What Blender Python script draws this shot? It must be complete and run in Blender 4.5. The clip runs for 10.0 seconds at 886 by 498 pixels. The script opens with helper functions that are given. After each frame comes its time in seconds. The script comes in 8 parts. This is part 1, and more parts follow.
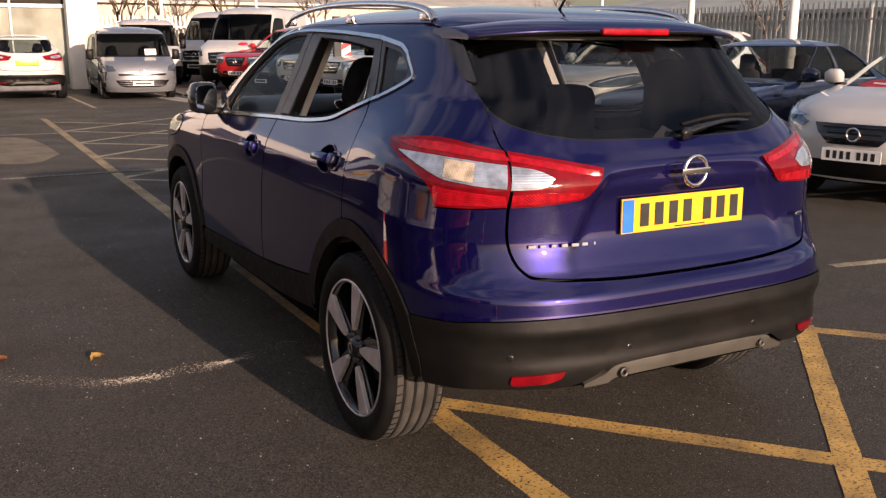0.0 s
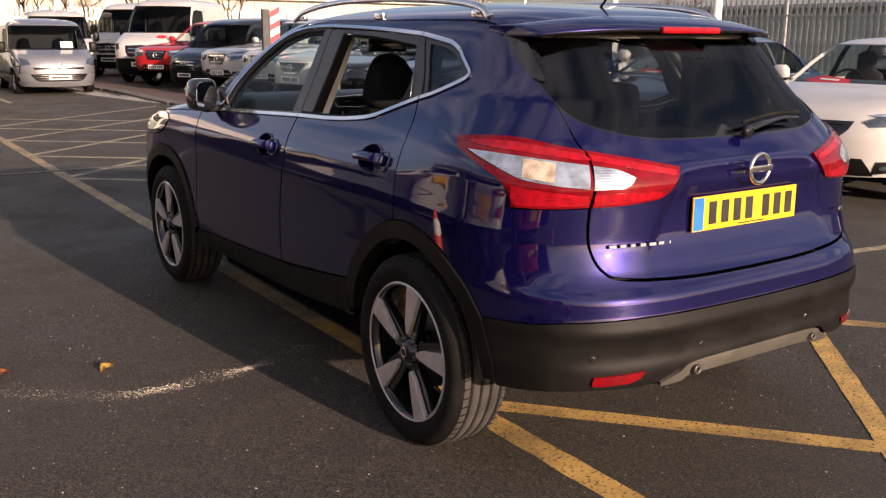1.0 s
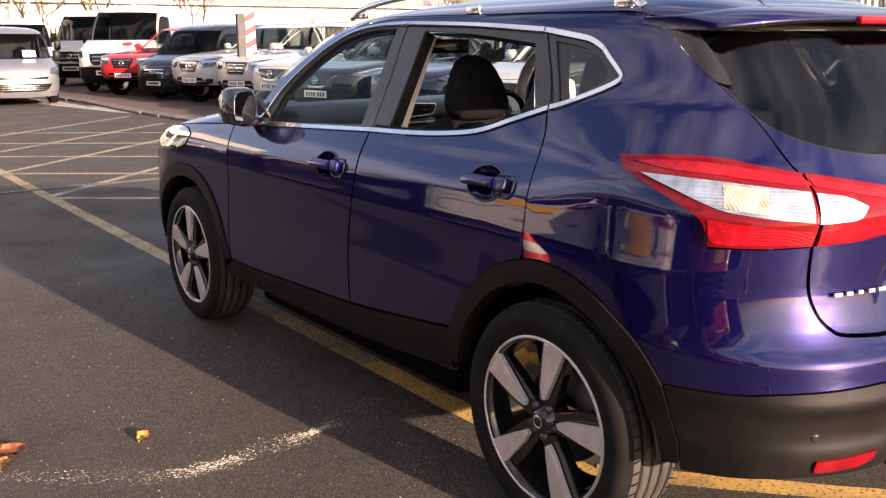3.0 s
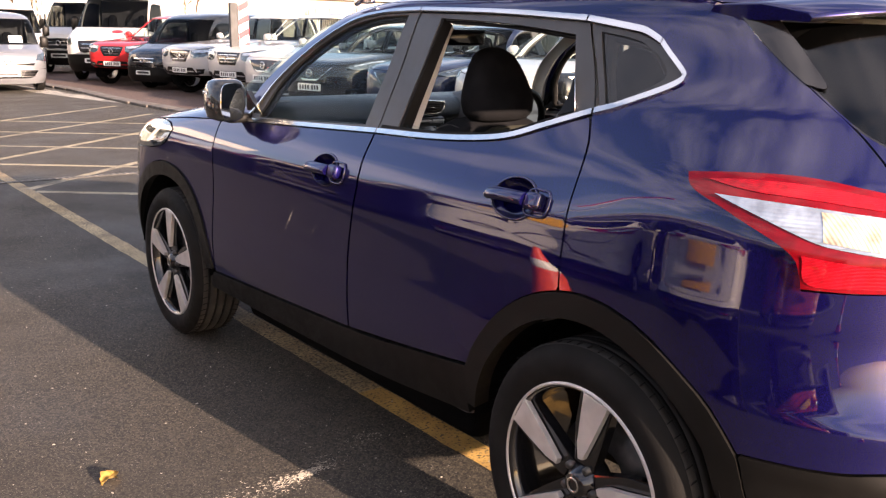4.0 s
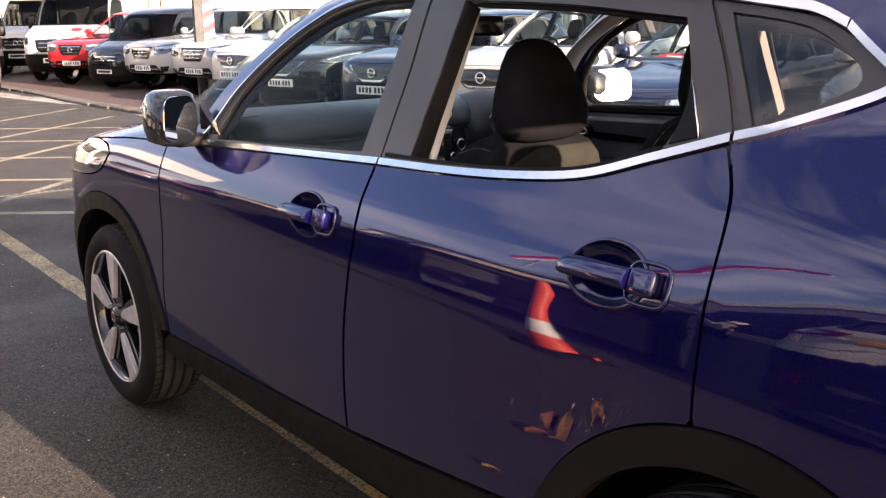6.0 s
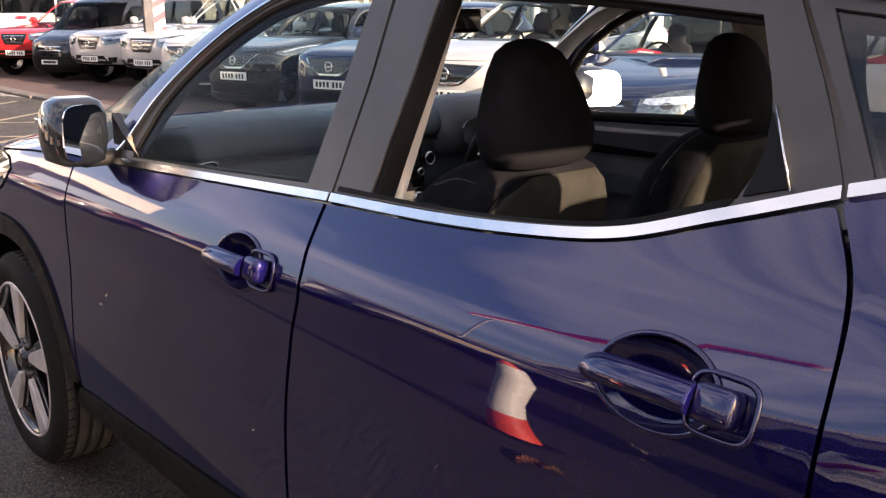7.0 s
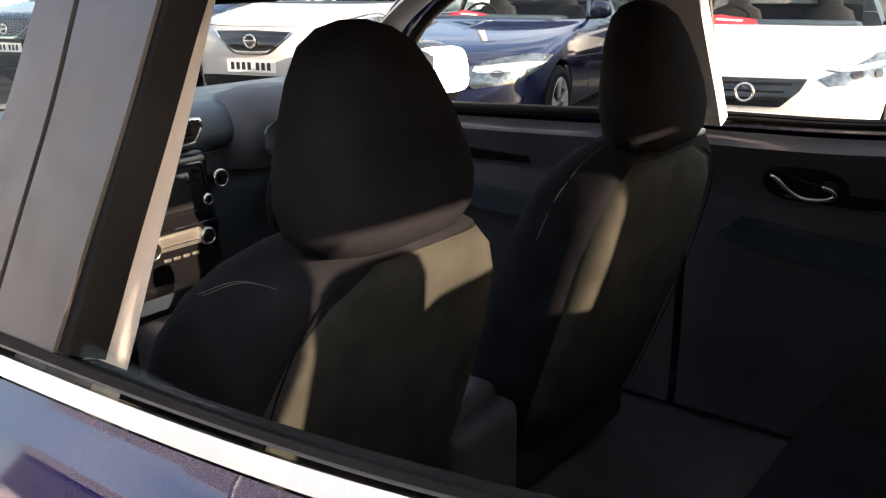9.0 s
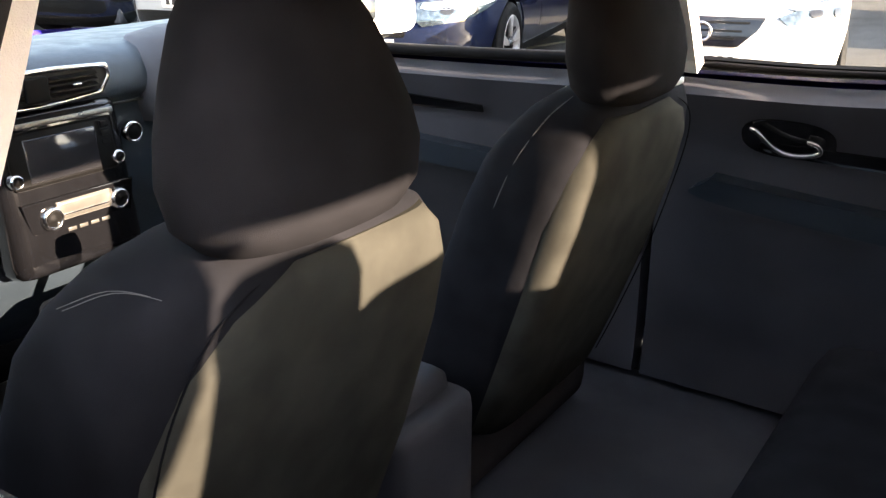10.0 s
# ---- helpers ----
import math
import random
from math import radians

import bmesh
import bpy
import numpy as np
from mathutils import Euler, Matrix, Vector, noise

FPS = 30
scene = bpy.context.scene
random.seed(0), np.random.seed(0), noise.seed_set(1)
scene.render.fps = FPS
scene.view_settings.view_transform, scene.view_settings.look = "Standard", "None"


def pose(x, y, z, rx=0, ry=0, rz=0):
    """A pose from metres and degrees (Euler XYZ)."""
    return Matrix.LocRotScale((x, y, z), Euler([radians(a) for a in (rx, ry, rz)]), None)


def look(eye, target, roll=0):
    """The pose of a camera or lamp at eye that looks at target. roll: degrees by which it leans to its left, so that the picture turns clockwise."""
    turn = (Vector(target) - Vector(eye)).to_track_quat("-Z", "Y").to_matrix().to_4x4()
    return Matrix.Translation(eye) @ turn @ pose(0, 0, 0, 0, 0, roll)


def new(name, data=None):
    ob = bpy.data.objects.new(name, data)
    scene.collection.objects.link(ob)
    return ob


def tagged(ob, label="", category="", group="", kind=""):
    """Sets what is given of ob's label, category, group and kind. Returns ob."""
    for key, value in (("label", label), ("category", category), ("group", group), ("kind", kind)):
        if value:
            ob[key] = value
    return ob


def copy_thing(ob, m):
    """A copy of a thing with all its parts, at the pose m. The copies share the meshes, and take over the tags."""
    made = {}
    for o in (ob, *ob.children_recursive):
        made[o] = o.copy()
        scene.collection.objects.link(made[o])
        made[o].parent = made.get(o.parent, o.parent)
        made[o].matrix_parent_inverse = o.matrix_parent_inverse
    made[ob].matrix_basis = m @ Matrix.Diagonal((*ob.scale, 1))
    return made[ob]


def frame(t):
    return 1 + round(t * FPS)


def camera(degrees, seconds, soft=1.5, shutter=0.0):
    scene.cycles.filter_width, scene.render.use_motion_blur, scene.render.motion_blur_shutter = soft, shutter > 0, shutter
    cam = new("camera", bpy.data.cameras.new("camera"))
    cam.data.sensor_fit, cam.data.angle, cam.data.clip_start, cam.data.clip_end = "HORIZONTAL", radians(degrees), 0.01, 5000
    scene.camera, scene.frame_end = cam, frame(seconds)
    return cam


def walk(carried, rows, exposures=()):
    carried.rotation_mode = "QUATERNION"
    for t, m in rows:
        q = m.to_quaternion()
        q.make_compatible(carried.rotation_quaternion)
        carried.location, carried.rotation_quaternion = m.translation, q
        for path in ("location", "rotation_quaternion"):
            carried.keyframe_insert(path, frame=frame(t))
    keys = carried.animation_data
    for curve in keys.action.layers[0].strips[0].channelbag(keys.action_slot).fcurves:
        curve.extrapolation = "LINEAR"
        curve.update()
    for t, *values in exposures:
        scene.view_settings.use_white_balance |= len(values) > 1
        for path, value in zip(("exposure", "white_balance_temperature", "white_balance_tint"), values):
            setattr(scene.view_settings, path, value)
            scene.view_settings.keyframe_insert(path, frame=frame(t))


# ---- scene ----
import itertools

from mathutils import geometry

cam = camera(51.94, 10.0, soft=1.3, shutter=0.0)
PATH = [
    (0, (-2.083, -2.912, 1.429), (-1.155, -1.197, 0.983), 0.1),
    (0.5, (-2.29, -2.745, 1.426), (-1.27, -1.085, 0.976), 0.6),
    (1, (-2.484, -2.603, 1.439), (-1.393, -0.991, 0.981), 0.4),
    (1.5, (-2.556, -2.404, 1.423), (-1.424, -0.819, 0.968), 0.1),
    (2, (-2.568, -2.206, 1.425), (-1.428, -0.626, 0.97), -0.2),
    (2.5, (-2.58, -2.002, 1.42), (-1.429, -0.432, 0.961), -0.5),
    (2.7, (-2.574, -1.916, 1.419), (-1.42, -0.346, 0.968), -0.6),
    (4, (-2.352, -1.402, 1.396), (-1.177, 0.15, 0.937), 0.9),
    (4.5, (-2.234, -1.183, 1.386), (-1.067, 0.37, 0.91), 0.9),
    (5, (-2.178, -0.954, 1.405), (-0.982, 0.574, 0.923), -0.1),
    (5.5, (-2.088, -0.798, 1.402), (-0.88, 0.721, 0.919), -0.7),
    (6.8, (-1.704, -0.365, 1.398), (-0.481, 1.138, 0.903), -0.8),
    (7, (-1.659, -0.273, 1.405), (-0.384, 1.184, 0.903), -0.2),
    (7.5, (-1.538, -0.107, 1.412), (-0.156, 1.241, 0.889), -0.4),
    (8, (-1.363, 0.033, 1.417), (0.063, 1.328, 0.88), -0.3),
    (8.5, (-1.22, 0.127, 1.422), (0.237, 1.385, 0.877), -0.2),
    (9, (-1.117, 0.263, 1.406), (0.401, 1.427, 0.822), -0.5),
    (9.5, (-1.042, 0.34, 1.402), (0.51, 1.426, 0.761), -0.5),
    (10, (-0.944, 0.381, 1.388), (0.602, 1.432, 0.678), 0.1),
]
walk(cam, [(t, look(eye, target, roll)) for t, eye, target, roll in PATH],
     [(0.0, 0.75, 6500, 26), (1.0, 1.0, 6500, 26), (2.5, 1.62, 6550, 26), (4.0, 2.16, 6500, 25), (4.5, 2.28, 6450, 25), (5.5, 2.33, 6450, 25), (7.0, 2.15, 6500, 26), (8.0, 2.45, 6600, 26), (8.5, 2.55, 6600, 24), (9.0, 2.7, 6550, 21), (9.5, 3.0, 6400, 19), (10.0, 3.85, 6250, 19)])

# world, sun and sky
TRAVEL = Vector((-0.124, 1.0, 0.0)).normalized() * math.cos(radians(12.9)) + Vector((0, 0, -math.sin(radians(12.9))))
sun = new("sun", bpy.data.lights.new("sun", "SUN"))
sun.data.energy, sun.data.angle, sun.data.color = 5.0, radians(0.53), (1.0, 0.80, 0.58)
sun.matrix_world = look(tuple(-TRAVEL * 60), (0, 0, 0))
world = bpy.data.worlds.new("sky")
scene.world = world
world.use_nodes = True
wt = world.node_tree
wt.nodes.clear()
sky = wt.nodes.new("ShaderNodeTexSky")
sky.sky_type, sky.sun_disc = "NISHITA", False
sky.sun_elevation, sky.sun_rotation = radians(12.9), radians(172.4)
sky.air_density, sky.dust_density, sky.ozone_density = 1.0, 2.2, 1.0
wb = wt.nodes.new("ShaderNodeBackground")
wb.inputs[1].default_value = 0.076
wo = wt.nodes.new("ShaderNodeOutputWorld")
# thin broken cloud over the sky
wc = wt.nodes.new("ShaderNodeTexCoord")
wm = wt.nodes.new("ShaderNodeMapping")
wm.inputs["Scale"].default_value = (1.6, 1.6, 5.0)
wn = wt.nodes.new("ShaderNodeTexNoise")
wn.inputs["Scale"].default_value, wn.inputs["Detail"].default_value = 1.7, 6.0
wr = wt.nodes.new("ShaderNodeMapRange")
wr.inputs["From Min"].default_value, wr.inputs["From Max"].default_value, wr.inputs["To Max"].default_value = 0.42, 0.72, 0.75
wx = wt.nodes.new("ShaderNodeMixRGB")
wx.inputs["Color2"].default_value = (7.5, 7.2, 6.8, 1)
wt.links.new(wc.outputs["Generated"], wm.inputs["Vector"])
wt.links.new(wm.outputs["Vector"], wn.inputs["Vector"])
wt.links.new(wn.outputs["Fac"], wr.inputs["Value"])
wt.links.new(wr.outputs["Result"], wx.inputs["Fac"])
wt.links.new(sky.outputs[0], wx.inputs["Color1"])
wt.links.new(wx.outputs["Color"], wb.inputs[0])
wt.links.new(wb.outputs[0], wo.inputs[0])


# materials
def nodes_of(name):
    m = bpy.data.materials.new(name)
    m.use_nodes = True
    return m, m.node_tree, m.node_tree.nodes["Principled BSDF"]


def noise_fac(nt, scale, detail=4.0, lo=0.35, hi=0.65, out_lo=0.0, out_hi=1.0, vec=None, stretch=None):
    co = vec
    if co is None:
        co = nt.nodes.new("ShaderNodeTexCoord").outputs["Object"]
    if stretch:
        mp = nt.nodes.new("ShaderNodeMapping")
        mp.inputs["Scale"].default_value = stretch
        nt.links.new(co, mp.inputs["Vector"])
        co = mp.outputs["Vector"]
    n = nt.nodes.new("ShaderNodeTexNoise")
    n.inputs["Scale"].default_value, n.inputs["Detail"].default_value = scale, detail
    nt.links.new(co, n.inputs["Vector"])
    r = nt.nodes.new("ShaderNodeMapRange")
    for k, v in zip(("From Min", "From Max", "To Min", "To Max"), (lo, hi, out_lo, out_hi)):
        r.inputs[k].default_value = v
    nt.links.new(n.outputs["Fac"], r.inputs["Value"])
    return r.outputs["Result"]


def blend(nt, fac, a, b):
    x = nt.nodes.new("ShaderNodeMixRGB")
    for sock, val in ((x.inputs["Fac"], fac), (x.inputs["Color1"], a), (x.inputs["Color2"], b)):
        if isinstance(val, (tuple, float, int)):
            sock.default_value = (*val, 1) if isinstance(val, tuple) and len(val) == 3 else val
        else:
            nt.links.new(val, sock)
    return x.outputs["Color"]


def bump_to(nt, bsdf, height, strength, distance=0.002):
    b = nt.nodes.new("ShaderNodeBump")
    b.inputs["Strength"].default_value, b.inputs["Distance"].default_value = strength, distance
    nt.links.new(height, b.inputs["Height"])
    nt.links.new(b.outputs["Normal"], bsdf.inputs["Normal"])


def plain(name, color, rough=0.5, metal=0.0, coat=0.0, spread=0.15, big=6.0, fine=0.0, fine_scale=400.0, rough_spread=0.08, emit=None):
    """A surface with two scales of change: broad stains and a fine grain."""
    m, nt, b = nodes_of(name)
    dark = tuple(c * (1 - spread) for c in color)
    light = tuple(min(1.0, c * (1 + spread)) for c in color)
    nt.links.new(blend(nt, noise_fac(nt, big), dark, light), b.inputs["Base Color"])
    nt.links.new(noise_fac(nt, big * 4, 3.0, 0.3, 0.7, max(rough - rough_spread, 0.02), min(rough + rough_spread, 1.0)), b.inputs["Roughness"])
    b.inputs["Metallic"].default_value, b.inputs["Coat Weight"].default_value = metal, coat
    b.inputs["Coat Roughness"].default_value = 0.03
    if fine:
        bump_to(nt, b, noise_fac(nt, fine_scale, 2.0, 0.2, 0.8), fine, 0.0015)
    if emit:
        b.inputs["Emission Color"].default_value, b.inputs["Emission Strength"].default_value = (*emit[0], 1), emit[1]
    return m


def car_paint(name, color, metal=0.0, flake=0.0, rough=0.4):
    m, nt, b = nodes_of(name)
    base = blend(nt, noise_fac(nt, 3.0), tuple(c * 0.94 for c in color), color)
    if flake:
        v = nt.nodes.new("ShaderNodeTexVoronoi")
        v.inputs["Scale"].default_value = 1400
        nt.links.new(nt.nodes.new("ShaderNodeTexCoord").outputs["Object"], v.inputs["Vector"])
        r = nt.nodes.new("ShaderNodeMapRange")
        r.inputs["From Min"].default_value, r.inputs["From Max"].default_value, r.inputs["To Max"].default_value = 0.4, 1.0, flake
        nt.links.new(v.outputs["Color"], r.inputs["Value"])
        base = blend(nt, r.outputs["Result"], base, tuple(min(1, c * 2.2 + 0.003) for c in color))
    nt.links.new(base, b.inputs["Base Color"])
    b.inputs["Metallic"].default_value, b.inputs["Roughness"].default_value = metal, rough
    b.inputs["Coat Weight"].default_value, b.inputs["Coat IOR"].default_value = 1.0, 1.70
    b.inputs["Specular IOR Level"].default_value = 0.1
    if metal:
        top = max(color)
        b.inputs["Specular Tint"].default_value = tuple(0.1 + 0.5 * c / top for c in color) + (1,)
    nt.links.new(noise_fac(nt, 9.0, 5.0, 0.45, 0.8, 0.015, 0.07), b.inputs["Coat Roughness"])
    return m


def pane(name, tint, gloss_rough=0.01, gloss=0.012):
    """Thin glass: clear or tinted, with a mirror image that grows towards a glancing view."""
    m, nt, b = nodes_of(name)
    nt.nodes.remove(b)
    out = nt.nodes["Material Output"]
    tr, gl, mx, fr, pw, ad = (nt.nodes.new(k) for k in ("ShaderNodeBsdfTransparent", "ShaderNodeBsdfGlossy", "ShaderNodeMixShader", "ShaderNodeLayerWeight", "ShaderNodeMath", "ShaderNodeMath"))
    tr.inputs["Color"].default_value = (*tint, 1)
    gl.inputs["Roughness"].default_value = gloss_rough
    fr.inputs["Blend"].default_value = 0.5
    pw.operation, ad.operation = "POWER", "MULTIPLY_ADD"
    pw.inputs[1].default_value, ad.inputs[1].default_value, ad.inputs[2].default_value = 5.0, 0.24, gloss
    nt.links.new(fr.outputs["Facing"], pw.inputs[0])
    nt.links.new(pw.outputs[0], ad.inputs[0])
    nt.links.new(ad.outputs[0], mx.inputs[0])
    nt.links.new(tr.outputs[0], mx.inputs[1])
    nt.links.new(gl.outputs[0], mx.inputs[2])
    nt.links.new(mx.outputs[0], out.inputs[0])
    return m


def asphalt_nodes(nt, b, base=0.041):
    co = nt.nodes.new("ShaderNodeTexCoord").outputs["Object"]
    stone = nt.nodes.new("ShaderNodeTexVoronoi")
    stone.inputs["Scale"].default_value = 150
    nt.links.new(co, stone.inputs["Vector"])
    bw = nt.nodes.new("ShaderNodeRGBToBW")
    nt.links.new(stone.outputs["Color"], bw.inputs[0])
    grit = nt.nodes.new("ShaderNodeMapRange")
    grit.inputs["From Min"].default_value, grit.inputs["From Max"].default_value = 0.25, 0.95
    nt.links.new(bw.outputs[0], grit.inputs["Value"])
    c = blend(nt, grit.outputs["Result"], (base * 0.14, base * 0.135, base * 0.13), (base * 3.5, base * 2.95, base * 2.1))
    c = blend(nt, noise_fac(nt, 0.35, 6.0, 0.4, 0.65, 0.0, 0.55, co), c, (base * 1.35, base * 1.16, base * 0.88))
    c = blend(nt, noise_fac(nt, 2.2, 5.0, 0.52, 0.75, 0.0, 0.5, co), c, (base * 0.5, base * 0.5, base * 0.5))
    c = blend(nt, noise_fac(nt, 170.0, 2.0, 0.63, 0.70, 0.0, 0.85, co), c, (base * 9, base * 8.0, base * 6.6))
    nt.links.new(noise_fac(nt, 1.1, 4.0, 0.3, 0.7, 0.62, 0.9, co), b.inputs["Roughness"])
    bump_to(nt, b, grit.outputs["Result"], 1.0, 0.006)
    return c, co


def asphalt(name, base=0.041):
    m, nt, b = nodes_of(name)
    c, co = asphalt_nodes(nt, b, base)
    nt.links.new(c, b.inputs["Base Color"])
    return m


def worn_line(name, color, lo=0.42, hi=0.56, keep=1.0):
    """Road paint that has flaked off the stones."""
    m, nt, b = nodes_of(name)
    c, co = asphalt_nodes(nt, b)
    wear = noise_fac(nt, 75.0, 8.0, lo, hi, 0.0, keep, co)
    broad = noise_fac(nt, 2.6, 4.0, 0.32, 0.5, 0.35, 1.0, co)
    mul = nt.nodes.new("ShaderNodeMath")
    mul.operation = "MULTIPLY"
    nt.links.new(wear, mul.inputs[0])
    nt.links.new(broad, mul.inputs[1])
    tone = blend(nt, noise_fac(nt, 7.0, 5.0, 0.35, 0.7, 0, 1, co), color, tuple(k * 0.6 for k in color))
    nt.links.new(blend(nt, mul.outputs[0], c, tone), b.inputs["Base Color"])
    return m


PAINT = car_paint("ink_blue_paint", (0.0050, 0.0037, 0.055), 0.60, 0.35, 0.30)
WHITE_PAINT = car_paint("white_paint", (0.50, 0.49, 0.47))
SILVER_PAINT = car_paint("silver_paint", (0.25, 0.26, 0.28), 0.6, 0.2)
RED_PAINT = car_paint("red_paint", (0.42, 0.018, 0.02))
BLACK_PAINT = car_paint("black_paint", (0.012, 0.014, 0.016), 0.3)
NAVY_PAINT = car_paint("navy_paint", (0.010, 0.016, 0.045), 0.5, 0.2)
PLASTIC = plain("grained_black_plastic", (0.0072, 0.0068, 0.0064), 0.45, spread=0.25, fine=0.25, fine_scale=900)
GLOSS_BLACK = plain("gloss_black", (0.008, 0.008, 0.009), 0.12, coat=0.5, rough_spread=0.03)
FRAME_GREY = plain("satin_pillar_film", (0.055, 0.052, 0.048), 0.42, spread=0.12)
CHROME = plain("satin_chrome", (0.78, 0.77, 0.75), 0.16, 1.0, spread=0.05, rough_spread=0.05)
ALLOY = plain("machined_alloy", (0.62, 0.58, 0.55), 0.38, 0.45, spread=0.1, big=20)
RUBBER = plain("tyre_rubber", (0.009, 0.0086, 0.0082), 0.75, spread=0.3, big=9, fine=0.3, fine_scale=500)
RUBBER_DUST = plain("dusty_tread", (0.034, 0.031, 0.027), 0.85, spread=0.35, big=12, fine=0.4, fine_scale=350)
for dull in (PLASTIC, RUBBER):
    dull.node_tree.nodes["Principled BSDF"].inputs["Specular IOR Level"].default_value = 0.14
STEEL = plain("brake_steel", (0.09, 0.085, 0.08), 0.5, 0.7, spread=0.3, big=25)
GLASS = pane("clear_glass", (0.84, 0.90, 0.88))
REAR_GLASS = pane("dark_rear_glass", (0.42, 0.425, 0.42), 0.03, 0.06)
TINTED = pane("privacy_glass", (0.20, 0.205, 0.20), 0.03, 0.06)
RED_LENS = plain("red_lens", (0.14, 0.002, 0.005), 0.10, coat=1.0, spread=0.2, big=25, rough_spread=0.04)
RED_GUIDE = plain("bright_red_lens", (0.27, 0.004, 0.009), 0.10, coat=1.0, spread=0.25, big=40, rough_spread=0.04)
CLEAR_LENS = plain("ribbed_clear_lens", (0.40, 0.46, 0.54), 0.10, 0.60, coat=1.0, spread=0.30, big=22)
AMBER_LENS = plain("amber_lens", (0.52, 0.43, 0.31), 0.15, 0.3, coat=1.0, spread=0.35, big=30)
for lens, pitch in ((CLEAR_LENS, 42.0), (AMBER_LENS, 60.0), (RED_GUIDE, 90.0)):
    lt = lens.node_tree
    wv = lt.nodes.new("ShaderNodeTexWave")
    wv.bands_direction = "Z" if pitch < 50 else ("X" if pitch < 80 else "DIAGONAL")
    wv.inputs["Scale"].default_value, wv.inputs["Distortion"].default_value = pitch, 0.4
    lt.links.new(lt.nodes.new("ShaderNodeTexCoord").outputs["Object"], wv.inputs["Vector"])
    bump_to(lt, lt.nodes["Principled BSDF"], wv.outputs["Fac"], 0.35, 0.002)
for lens in (RED_LENS, RED_GUIDE):
    lens.node_tree.nodes["Principled BSDF"].inputs["Specular IOR Level"].default_value = 0.15
    lens.node_tree.nodes["Principled BSDF"].inputs["Coat Weight"].default_value = 0.55
HEAD_LENS = plain("headlamp_lens", (0.11, 0.14, 0.16), 0.06, 0.7, coat=1.0, spread=0.45, big=30)
LETTER = plain("brushed_letter_metal", (0.30, 0.30, 0.32), 0.65, 0.0, spread=0.05)
YELLOW_PLATE = plain("yellow_plate", (0.82, 0.43, 0.015), 0.35, spread=0.06)
# near-zero black: the deep shade of wells and underside is put into the colour
SHADE_BLACK = plain("shade_black", (0.003, 0.003, 0.003), 0.95)
SHADE_BLACK.node_tree.nodes["Principled BSDF"].inputs["Specular IOR Level"].default_value = 0.04
SHADE_BLACK.node_tree.nodes["Principled BSDF"].inputs["Specular IOR Level"].default_value = 0.04
WHITE_PLATE = plain("white_plate", (0.78, 0.78, 0.74), 0.35, spread=0.06)
PLATE_BLUE = plain("plate_blue", (0.02, 0.16, 0.55), 0.35)
SIGN_RED_CAR = plain("red_sticker", (0.55, 0.02, 0.03), 0.4)
INK = plain("plate_ink", (0.015, 0.014, 0.013), 0.5)
CLOTH = plain("charcoal_seat_cloth", (0.0190, 0.0190, 0.0215), 0.95, spread=0.2, big=15, fine=0.35, fine_scale=1500)
CLOTH_HEAD = plain("dark_headrest_cloth", (0.0185, 0.0180, 0.0195), 0.95, spread=0.2, big=15, fine=0.35, fine_scale=1500)
CLOTH_MID = plain("grey_seat_cloth", (0.062, 0.060, 0.048), 0.95, spread=0.2, big=15, fine=0.35, fine_scale=1500)
CLOTH_DARK = plain("black_headrest_cloth", (0.010, 0.010, 0.011), 0.95, spread=0.2, big=15, fine=0.5, fine_scale=700)
for cloth in (CLOTH, CLOTH_HEAD, CLOTH_MID, CLOTH_DARK):
    cloth.node_tree.nodes["Principled BSDF"].inputs["Specular IOR Level"].default_value = 0.06
STITCH = plain("pale_stitching", (0.12, 0.118, 0.11), 0.8)
TRIM_DARK = plain("dark_cabin_trim", (0.080, 0.079, 0.087), 0.6, spread=0.2, fine=0.3, fine_scale=800)
# the blue of the reflected sky is mixed into this base colour
TRIM_DASH = plain("sky_tinted_dash_skin", (0.034, 0.047, 0.060), 0.42, spread=0.15, fine=0.35, fine_scale=700)
TRIM_PALE = plain("pale_pillar_trim", (0.62, 0.59, 0.54), 0.8, spread=0.08, fine=0.2, fine_scale=700)
SCREEN = plain("dark_screen", (0.03, 0.03, 0.033), 0.12, coat=0.6, rough_spread=0.02)
MIRROR = plain("mirror_silver", (0.92, 0.92, 0.92), 0.02, 1.0, spread=0.01, rough_spread=0.005)
ASPHALT = asphalt("asphalt", 0.028)
YELLOW_LINE = worn_line("worn_yellow_road_paint", (0.62, 0.39, 0.11), 0.33, 0.47)
FADED_LINE = worn_line("faded_yellow_road_paint", (0.56, 0.42, 0.22), 0.34, 0.58, 1.0)
PALE_LINE = worn_line("faded_pale_road_paint", (0.56, 0.48, 0.32), 0.34, 0.56, 1.0)


# building helpers
def part(name, geo, material, parent=None, label=""):
    """Links a bmesh or mesh as one object under a thing or a part."""
    if isinstance(geo, bmesh.types.BMesh):
        me = bpy.data.meshes.new(name)
        geo.to_mesh(me)
        geo.free()
    else:
        me = geo
    if material:
        me.materials.append(material)
    ob = new(name, me)
    ob.parent = parent
    return tagged(ob, label)


def thing(name, label, category, group="", kind="", at=None):
    ob = new(name)
    ob.empty_display_size = 0.2
    if at is not None:
        ob.matrix_world = at
    return tagged(ob, label, category, group, kind)


def raw_mesh(name, verts, faces, normals=None, smooth=True):
    me = bpy.data.meshes.new(name)
    me.from_pydata([tuple(map(float, v)) for v in verts], [], [tuple(map(int, f)) for f in faces])
    me.polygons.foreach_set("use_smooth", [smooth] * len(me.polygons))
    if normals is not None:
        me.normals_split_custom_set([tuple(map(float, n)) for n in normals])
    me.update()
    return me


